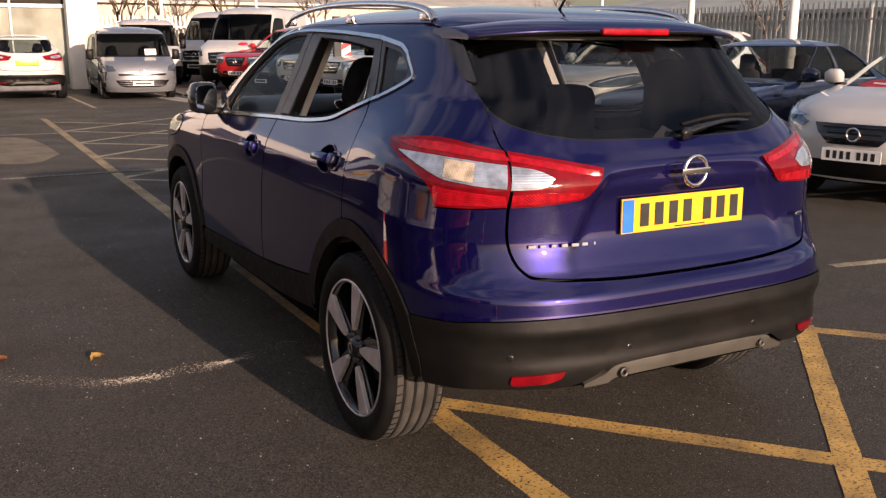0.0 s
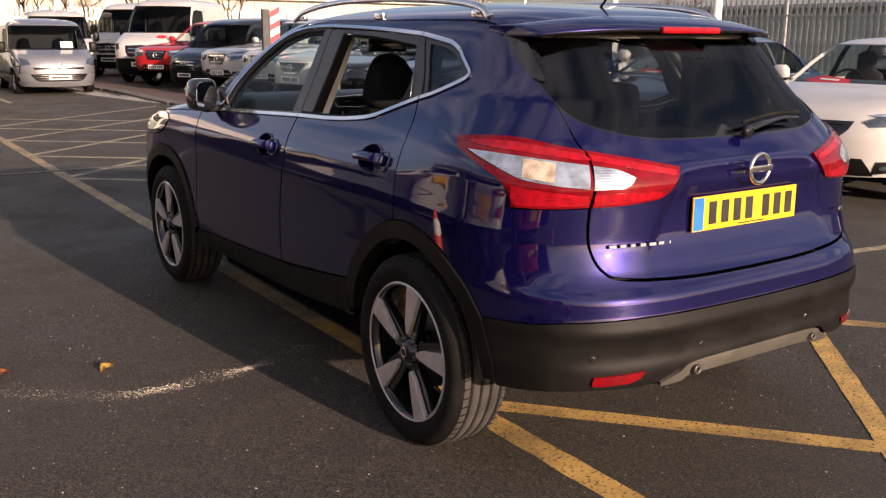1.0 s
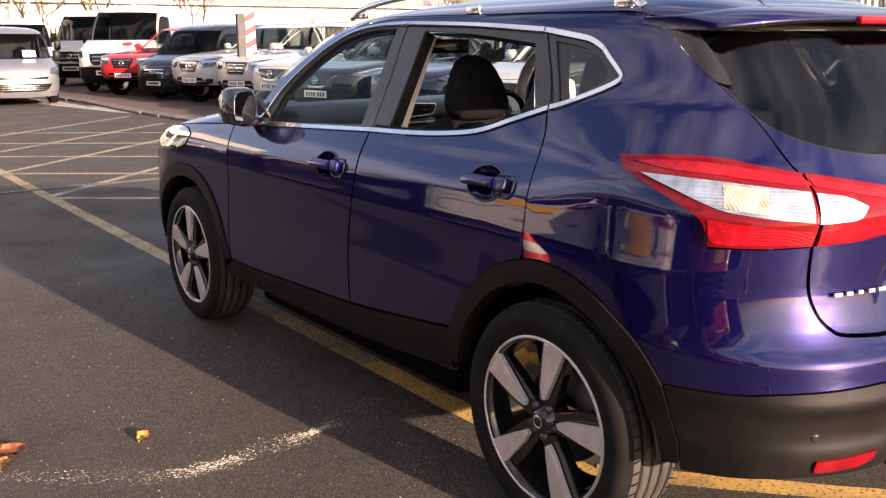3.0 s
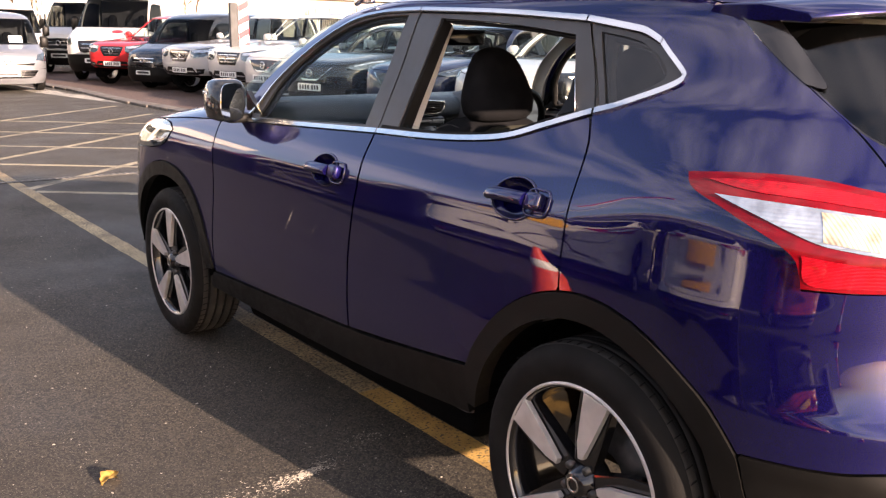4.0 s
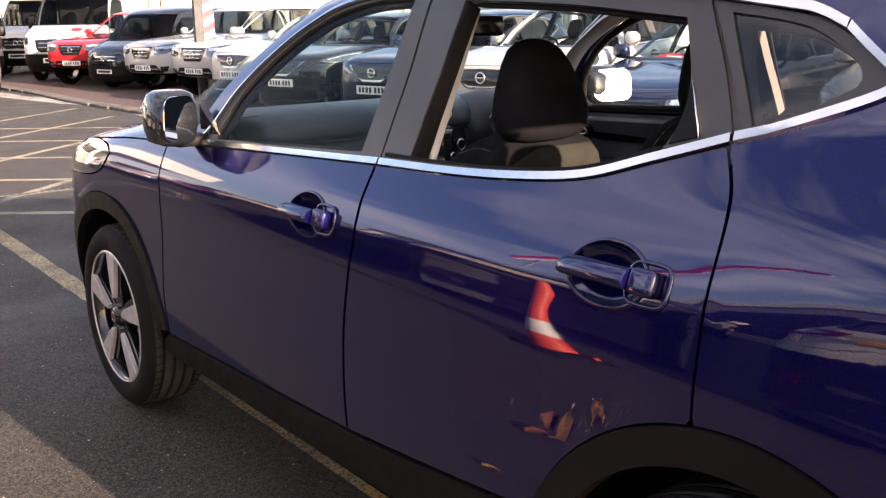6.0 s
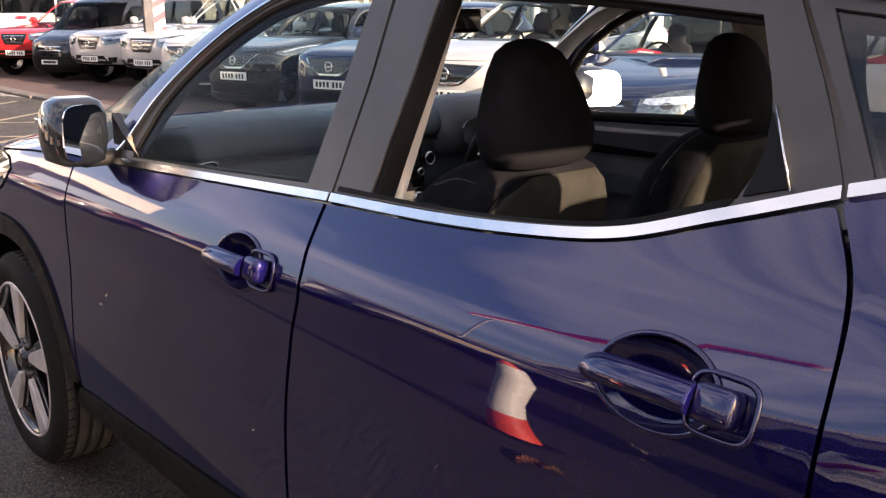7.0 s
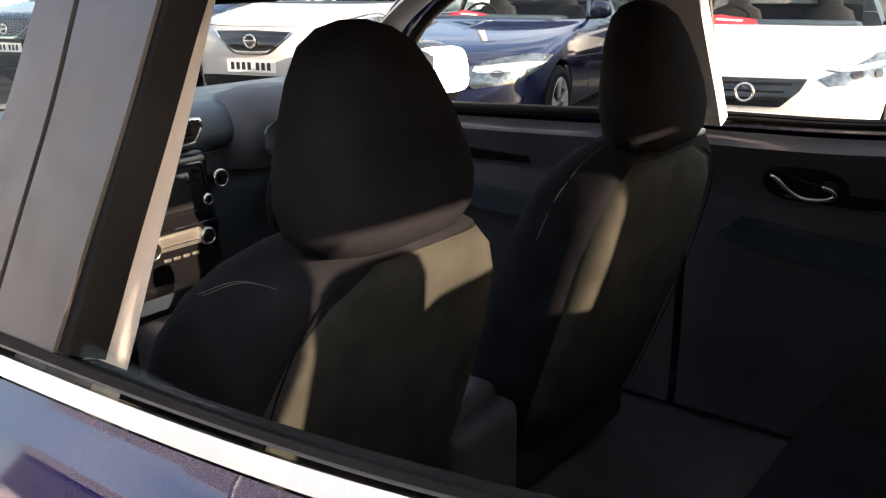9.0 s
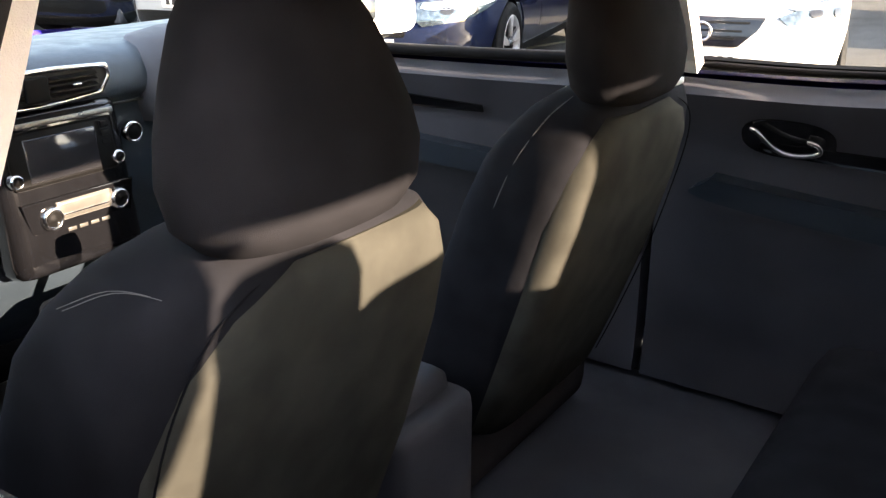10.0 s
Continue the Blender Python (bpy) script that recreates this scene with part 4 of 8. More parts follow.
    win = outline(glass_edge, [(P0, 1.127), (P0, 1.450)], [(P0, 1.450), (-1.1, 1.445), (-0.70, 1.432), (-0.470, 1.392)])
    edge_in = inset(glass_edge, -0.035)
    part("rear_window", skin(shell, outline(edge_in, [(P0, 1.162), (P0, 1.464)], [(P0, 1.464), (-1.1, 1.460), (-0.70, 1.446), edge_in[0]]), step=0.04, lift=-0.004, thick=0.004, both=True), REAR_GLASS, tg, "dark tinted rear window")
    part("gate_inner_trim", skin(shell, outline(inset(glass_edge, -0.034), [(P0, 1.161), (P0, 1.176)], inset(glass_edge, -0.13)[::-1][6:]), step=0.05, lift=-0.03, thick=0.02, both=True), TRIM_DARK, tg)
    part("window_border", skin(shell, outline(glass_edge, [(P0, 1.127), (P0, 1.162)], edge_in[::-1]), step=0.04, lift=-0.003, thick=0.004, both=True), GLOSS_BLACK, tg, "black printed glass border")
    for side in (-1, 1):
        # added blocker: keeps the sun off the outer side of the front seat
        inner = outline([(-0.44, 1.455), (-0.47, 1.392), (-0.515, 1.340), (-0.575, 1.285), (-0.65, 1.228), (-0.75, 1.186)], [(-0.75, 1.186), (GATE_BLOCK + 0.02, 1.190)], [(GATE_BLOCK + 0.02, 1.190), (GATE_BLOCK, 1.30), (GATE_BLOCK, 1.40), (GATE_BLOCK, 1.455)])
        part("gate_pillar_trim", skin(shell, inner, step=0.05, lift=-0.032, thick=0.02, side=side), SHADE_BLACK, tg, "added black panel beside the rear glass, shading the seat")
        part("gate_side_trim", skin(shell, outline([(-0.31, 1.462), (-0.40, 1.405), (-0.47, 1.352), (-0.535, 1.305)], [(-0.535, 1.305), (-0.590, 1.300), (-0.560, 1.355), (-0.520, 1.405), (-0.46, 1.445), (-0.31, 1.462)]), step=0.03, lift=0.004, side=side), GLOSS_BLACK, tg, "gloss black side deflector")
    # roof, bonnet, windscreen, nose
    roof = outline([(2.16, 1.479), (1.85, 1.518), (1.40, 1.522), (0.60, 1.514), (-0.10, 1.504), (-0.29, 1.482), (-0.60, 1.482), (P0, 1.478)], [(P0, 1.478), (P0, 1.72)], [(P0, 1.72), (P1, 1.72)], [(P1, 1.72), (P1, 1.525)], [(P1, 1.525), (3.2, 1.520), (2.5, 1.500), (2.16, 1.479)])
    rf = part("roof", skin(shell, roof, step=0.06, both=True), paint, car, "blue roof")
    part("roof_crown", crown(shell, 1.715, 0.60, 1.574), paint, rf)
    screen = outline([(2.075, 1.072), (2.185, 1.20), (2.215, 1.34), (2.175, 1.468)], [(2.175, 1.468), (2.5, 1.488), (3.2, 1.508), (P1, 1.513)], [(P1, 1.513), (P1, 1.085)], [(P1, 1.085), (3.0, 1.082), (2.3, 1.072), (2.075, 1.072)])
    part("windscreen", skin(shell, screen, step=0.06, lift=-0.003, thick=0.004, both=True), GLASS, car, "clear windscreen").visible_shadow = False
    bonnet = outline([(2.10, 1.052), (2.40, 1.037), (2.60, 1.027), (2.86, 1.004), (3.12, 0.975), (3.37, 0.922)], [(3.37, 0.922), (3.6, 0.905), (P1, 0.90)], [(P1, 0.90), (P1, 1.070)], [(P1, 1.070), (3.0, 1.066), (2.3, 1.058), (2.10, 1.052)])
    part("bonnet", skin(shell, bonnet, step=0.05, both=True), paint, car, "blue bonnet")
    nose = outline([(2.937, 0.716), (2.965, 0.80), (2.94, 0.848)], [(2.94, 0.848), (3.30, 0.838), (3.43, 0.865), (3.38, 0.912)], [(3.38, 0.912), (3.6, 0.898), (P1, 0.893)], [(P1, 0.893), (P1, 0.30)], [(P1, 0.30), (3.5, 0.30), (3.10, 0.36)], arch_at(AX, 2, 51))
    part("front_bumper", skin(shell, nose, step=0.05, both=True), paint, car, "front bumper")
    gp = [p_at(shell, x, v) for x, v in ((0.43, 0.855), (0.30, 0.745), (0.18, 0.665))]
    grille = outline([(gp[0], 0.855), (P1, 0.865)], [(P1, 0.865), (P1, 0.66)], [(P1, 0.66), (gp[2], 0.665), (gp[1], 0.745), (gp[0], 0.855)])
    part("grille", skin(shell, grille, step=0.05, lift=0.006, thick=0.02, both=True), GLOSS_BLACK, car, "black grille")
    # inner shell: headliner, wheel wells, floor
    return tg


def door_handle(shell, door, p, v, side, paint):
    """A pull handle across a scooped cup, with a small end cap."""
    m = frame_on(shell, p - 0.005, v, side)
    s = 1 if side < 0 else -1
    bm = bmesh.new()
    rings = []
    for k in range(7):
        f = 1 - k / 6.5
        depth = -0.027 * math.sqrt(max(0.0, 1 - f * f))
        rings.append([bm.verts.new((0.0825 * f * math.cos(a), 0.0505 * f * math.sin(a), depth - 0.0005)) for a in (2 * math.pi * i / 32 for i in range(32))])
    for q, w in zip(rings, rings[1:]):
        for i in range(32):
            f = bm.faces.new((q[i], q[(i + 1) % 32], w[(i + 1) % 32], w[i]))
            f.smooth = True
    bm.faces.new(rings[-1])
    bmesh.ops.transform(bm, matrix=m, verts=bm.verts[:])
    bmesh.ops.recalc_face_normals(bm, faces=bm.faces[:])
    bmesh.ops.reverse_faces(bm, faces=bm.faces[:])
    part("handle_cup", bm, paint, door)
    rim = [shell.at(np.array(p - 0.005 + a), np.array(v + b)) + shell.normal(np.array(p - 0.005 + a), np.array(v + b)) * 0.0005 for a, b in oval(0, 0, 0.083, 0.051, 40)]
    part("cup_lip", tube([tuple(q * np.array([-side, 1, 1])) for q in rim], 0.0042, 8, closed=True), paint, door)
    pts = [(-0.088, -0.002, -0.002), (-0.080, -0.001, 0.014), (-0.055, 0.0, 0.024), (-0.01, 0.001, 0.029), (0.04, 0.001, 0.029), (0.066, 0.001, 0.026)]
    bm = tube([(x * s, y, z) for x, y, z in spline(pts, 5)], [0.010 + 0.0115 * math.sin(min(1, i / 9) * math.pi / 2) for i in range(26)], 12, flat=0.72)
    bmesh.ops.transform(bm, matrix=m, verts=bm.verts[:])
    bmesh.ops.recalc_face_normals(bm, faces=bm.faces[:])
    part("door_handle", bm, paint, door, "body-coloured pull handle")
    fr = [(0.086 * s + 0.040 * math.copysign(abs(math.cos(t)) ** 0.5, math.cos(t)), 0.034 * math.copysign(abs(math.sin(t)) ** 0.5, math.sin(t)), 0.0005) for t in (2 * math.pi * k / 32 for k in range(32))]
    bm = tube(fr, 0.0040, 8, closed=True)
    bmesh.ops.transform(bm, matrix=m, verts=bm.verts[:])
    part("cap_lip", bm, paint, door)
    bm = box(0.052, 0.044, 0.032, (0.088 * s, 0.001, 0.014), 0.012, 3)
    bmesh.ops.transform(bm, matrix=m, verts=bm.verts[:])
    part("handle_cap", bm, paint, door)


def hero_extras(shell, car, paint, tg):
    """Spoiler, plate, badges, wiper, rails, mirrors, underside."""
    # spoiler over the rear window
    bm = bmesh.new()
    rows = []
    for i in range(41):
        u = i / 40 * 2 - 1
        x = 0.585 * u
        e = abs(u) ** 4
        y0, z0 = -0.20 + 0.13 * e, 1.512 - 0.030 * e - 0.012 * u * u
        y1, z1 = -0.430 + 0.115 * e, 1.468 - 0.022 * e
        row = [(x, y0, z0), (x, (y0 + y1) / 2, (z0 + z1) / 2 + 0.012), (x, y1 + 0.01, z1 + 0.004), (x, y1, z1 - 0.006), (x, y1 + 0.008, z1 - 0.014), (x, y1 + 0.05, z1 - 0.010), (x, y0 + 0.02, z1 - 0.006)]
        rows.append([bm.verts.new(q) for q in row])
    for q, w in zip(rows, rows[1:]):
        for k in range(6):
            f = bm.faces.new((q[k], w[k], w[k + 1], q[k + 1]))
            f.smooth = True
            f.material_index = 0 if k < 3 else 1
    for r in (rows[0], rows[-1]):
        bm.faces.new(r)
    bmesh.ops.recalc_face_normals(bm, faces=bm.faces[:])
    sp = part("spoiler", bm, paint, car, "blue roof spoiler, black underneath")
    sp.data.materials.append(GLOSS_BLACK)
    part("brake_light", box(0.285, 0.020, 0.022, (0, -0.432, 1.460), 0.006), RED_GUIDE, sp, "high red brake light")
    # plate in the tailgate
    mp = Matrix.Translation((0, -0.712, 0.892)) @ Matrix.Rotation(radians(90 - 1), 4, "X")
    plate = part("number_plate", prism([(-0.26, -0.0555), (0.26, -0.0555), (0.26, 0.0555), (-0.26, 0.0555)], 0.006, mp, 0.002), YELLOW_PLATE, tg, "yellow rear number plate with black bars")
    part("plate_band", prism([(-0.257, -0.052), (-0.212, -0.052), (-0.212, 0.052), (-0.257, 0.052)], 0.001, mp @ Matrix.Translation((0, 0, 0.0065))), PLATE_BLUE, plate, "blue end band")
    for x in (-0.168, -0.108, -0.048, 0.012, 0.098, 0.158, 0.218):
        part("plate_bar", prism([(x - 0.018, -0.037), (x + 0.018, -0.037), (x + 0.018, 0.037), (x - 0.018, 0.037)], 0.001, mp @ Matrix.Translation((0, 0, 0.0065))), INK, plate)
    part("plate_bar", prism([(-0.04, -0.050), (0.09, -0.050), (0.09, -0.046), (-0.04, -0.046)], 0.001, mp @ Matrix.Translation((0, 0, 0.0065))), INK, plate)
    part("badge_ring", ring_badge((0, -0.757, 1.027), 0.047, 0.0068), CHROME, tg, "round chrome badge")
    part("badge_bar", box(0.118, 0.008, 0.020, (0, -0.760, 1.027), 0.003), CHROME, tg)
    for k in range(7):
        w = (0.024, 0.020, 0.016, 0.020, 0.024, 0.020, 0.006)[k]
        x = -0.575 + k * 0.034
        y = float(np.interp(abs(x), [0.3, 0.45, 0.6], [-0.728, -0.712, -0.675]))
        a = math.atan2(0.05, 0.15) * (abs(x) - 0.25) / 0.3
        bm = box(w, 0.006, 0.010, (x, y - 0.008, 0.823), 0.002, turn=Matrix.Rotation(-a, 4, "Z"))
        part("name_bar", bm, LETTER, tg, "chrome bar of the model name")
    part("trim_badge", box(0.05, 0.005, 0.012, (0.56, -0.700, 0.832), 0.002, turn=Matrix.Rotation(0.35, 4, "Z")), CHROME, tg)
    # wiper
    w = part("wiper", tube(spline([(0.02, -0.668, 1.138), (0.10, -0.672, 1.158), (0.24, -0.650, 1.172), (0.33, -0.648, 1.168)], 6), [0.014 - 0.009 * i / 18 for i in range(19)], 8, flat=0.6), GLOSS_BLACK, tg, "black rear wiper")
    part("wiper_pivot", lathe([(0, 0.001), (0.0, 0.022), (0.012, 0.020), (0.018, 0.012), (0.02, 0.001)], 16, "Y"), GLOSS_BLACK, w).location = (0.02, -0.690, 1.138)
    part("wiper_blade", tube(spline([(0.02, -0.656, 1.165), (0.18, -0.648, 1.186), (0.36, -0.630, 1.186)], 6), 0.006, 6), RUBBER, w)
    # roof rails and aerial
    for s in (-1, 1):
        pts = [(s * 0.575, -0.06, 1.497), (s * 0.565, 0.02, 1.535), (s * 0.558, 0.25, 1.562), (s * 0.558, 0.7, 1.578), (s * 0.560, 1.1, 1.572), (s * 0.568, 1.38, 1.540), (s * 0.575, 1.48, 1.500)]
        r = part("roof_rail", tube(spline(pts, 6), 0.014, 10, flat=0.8), CHROME, car, "silver roof rail")
        for y in (0.02, 0.7, 1.42):
            part("rail_foot", box(0.020, 0.07, 0.03, (s * 0.566, y, 1.512), 0.006), CHROME, r)
    aer = part("aerial", stack([(0, 0, 0, 0.035, 0.055), (0.012, 0, 0, 0.030, 0.045), (0.022, 0, 0.0, 0.012, 0.018)], 16), GLOSS_BLACK, car, "short black roof aerial")
    aer.location = (0, 0.02, 1.525)
    part("aerial_rod", tube([(0, 0, 0.015), (0, -0.10, 0.115)], [0.006, 0.003], 8), GLOSS_BLACK, aer)
    # door mirrors
    for s in (-1, 1):
        secs = [(1.062, s * 0.915, 1.905, 0.045, 0.045), (1.075, s * 0.918, 1.905, 0.072, 0.062), (1.12, s * 0.916, 1.91, 0.082, 0.072), (1.18, s * 0.912, 1.915, 0.080, 0.070), (1.208, s * 0.908, 1.92, 0.068, 0.055), (1.218, s * 0.906, 1.925, 0.045, 0.035)]
        wide = 0.86 if s < 0 else 1.28
        secs = [(z, x + (0.022 if s > 0 else 0.012), y, w * wide, d) for z, x, y, w, d in secs]
        mh = part("door_mirror", stack(secs, 28, 3.2), BLACK_PAINT, car, "dark door mirror")
        part("mirror_glass", prism(oval(0.022 if s > 0 else 0.012, 0, 0.066 * wide, 0.064, 32, 4.0), 0.004, Matrix.Translation((s * 0.914, 1.842, 1.142)) @ Matrix.Rotation(s * radians(-21.3 if s > 0 else -19), 4, "Z") @ Matrix.Rotation(radians(79.5 if s > 0 else 94), 4, "X")), MIRROR, mh, "mirror glass")
        part("mirror_arm", box(0.12, 0.07, 0.035, (s * 0.835, 1.93, 1.068), 0.012), PLASTIC, mh)
        part("mirror_base", prism([(1.78, 1.062), (1.93, 1.055), (1.955, 1.10), (1.95, 1.17), (1.90, 1.13)], 0.02, Matrix(((0, 0, s, s * 0.772), (1, 0, 0, 0), (0, 1, 0, 0), (0, 0, 0, 1)))), GLOSS_BLACK, mh)
        part("side_repeater", box(0.006, 0.03, 0.012, (-0.974 if s < 0 else 1.040, 1.93, 1.168), 0.002), CLEAR_LENS, mh)
    # towing eye and parking sensors
    part("towing_eye", ring_badge((-0.30, -0.812, 0.417), 0.012, 0.0055), STEEL, car)
    part("towing_eye", ring_badge((0.30, -0.812, 0.417), 0.010, 0.0045), STEEL, car)
    for pp in (-0.785, -1.20):
        for s in (-1, 1):
            m = frame_on(shell, pp, 0.492, s, 0.006)
            bm = lathe([(0.001, 0.0005), (0.003, 0.009), (0.001, 0.0105), (0.0, 0.012)], 18, "Z")
            bmesh.ops.transform(bm, matrix=m, verts=bm.verts[:])
            part("parking_sensor", bm, GLOSS_BLACK, car)
    # wheels, wells and underside
    for y in (0.0, AX):
        for s in (-1, 1):
            wheel(car, (s * 0.775, y, 0.345), s, tread_mat=RUBBER_DUST, spoke_turn=(0.22 if y == 0 else 0.05) * -s)
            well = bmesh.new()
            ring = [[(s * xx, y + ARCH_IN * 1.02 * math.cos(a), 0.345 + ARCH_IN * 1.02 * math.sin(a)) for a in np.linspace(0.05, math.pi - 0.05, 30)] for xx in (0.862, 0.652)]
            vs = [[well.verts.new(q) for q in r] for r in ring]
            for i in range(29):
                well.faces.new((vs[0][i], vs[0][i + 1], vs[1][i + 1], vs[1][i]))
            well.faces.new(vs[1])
            part("wheel_well", well, SHADE_BLACK, car)
    # shade under the floor is part of this colour too
    part("underside", box(1.05, 3.3, 0.10, (0, 1.55, 0.26), 0.03), SHADE_BLACK, car)
    part("underside", box(1.50, 1.55, 0.12, (0, 1.32, 0.27), 0.03), SHADE_BLACK, car)


def ring_badge(at, radius, bar):
    bm = tube([(radius * math.cos(a), 0, radius * math.sin(a)) for a in (2 * math.pi * k / 32 for k in range(32))], bar, 8, closed=True)
    bmesh.ops.translate(bm, vec=at, verts=bm.verts[:])
    return bm


car = thing("car", "deep blue compact SUV with one rear window wound down", "car")
gate_part = hero_panels(hero_shell, car, PAINT, 0.03)
hero_extras(hero_shell, car, PAINT, gate_part)


# the blue car's cabin
def seat(parent, x, s, lean=0.0):
    """A front seat; s: 1 with its door on the left, -1 on the right; lean: headrest set towards the middle."""
    st = new("front_seat")
    st.parent = parent
    secs = [(0.56, 1.14, 0.220, 0.10), (0.65, 1.115, 0.228, 0.11), (0.80, 1.07, 0.232, 0.118), (0.95, 1.022, 0.232, 0.112), (1.03, 0.994, 0.224, 0.104), (1.075, 0.975, 0.206, 0.090), (1.105, 0.963, 0.176, 0.076), (1.125, 0.955, 0.132, 0.058), (1.136, 0.950, 0.080, 0.036), (1.140, 0.948, 0.03, 0.012)]
    part("backrest", stack([(z, x, y, w, d) for z, y, w, d in secs], 48, 3.8), CLOTH, st, "charcoal cloth backrest")
    # back panel with a tight corner, stitched in along its edge
    rows = [(z, y - d * 0.13, wp, d * 0.90, cx) for (z, y, w, d), cx, wp in zip(secs, (0.008, 0.008, 0.008, 0.010, 0.014, 0.022, 0.040), (0.205, 0.212, 0.216, 0.214, 0.198, 0.168, 0.116))]
    part("back_panel", stack([(z, x + cx * s, y, w, d) for z, y, w, d, cx in rows], 64, 6.0), CLOTH_MID, st, "grey cloth back panel")
    edge = [(x + cx * s - s * w * 0.955, y - d * 0.93, z) for z, y, w, d, cx in rows]
    part("panel_seam", tube(spline(edge, 4), 0.0012, 6), CLOTH_DARK, st, "dark seam along the back panel")
    hr = [(1.122, 0.905, 0.085, 0.034), (1.130, 0.905, 0.118, 0.050), (1.150, 0.906, 0.140, 0.060), (1.185, 0.909, 0.147, 0.064), (1.22, 0.914, 0.138, 0.064), (1.26, 0.921, 0.121, 0.060), (1.30, 0.929, 0.100, 0.054), (1.333, 0.936, 0.076, 0.044), (1.350, 0.940, 0.048, 0.030), (1.358, 0.942, 0.018, 0.012)]
    part("headrest", stack([(z, x - lean * s - 0.012, y, w * 0.96, d) for z, y, w, d in hr], 40, 2.5), CLOTH_HEAD, st, "tall dark cloth headrest")
    for k in (-0.055, 0.055):
        part("headrest_post", tube([(x + k - lean * s, 0.915, 1.09), (x + k - lean * s, 0.903, 1.15)], 0.006, 10), CHROME, st)
    part("headrest_socket", box(0.04, 0.025, 0.010, (x - 0.05 * s, 0.885, 1.129), 0.003), WHITE_PLATE, st)
    pipe = [(x + s * w * 0.99, y + d * 0.2, z) for z, y, w, d in secs[2:8]]
    part("piping", tube(spline(pipe, 4), 0.0009, 6), STITCH, st, "pale piping")
    for k in (0.0, 0.007):
        part("stitching", tube(spline([(x - s * 0.215, 0.97 + k, 1.100), (x - s * 0.19, 0.94 + k, 1.113), (x - s * 0.167, 0.915 + k, 1.105), (x - s * 0.151, 0.90 + k, 1.089)], 4), 0.00045, 5), STITCH, st)
    part("cushion", box(0.50, 0.52, 0.16, (x, 1.34, 0.50), 0.05, 3), CLOTH, st)
    return st


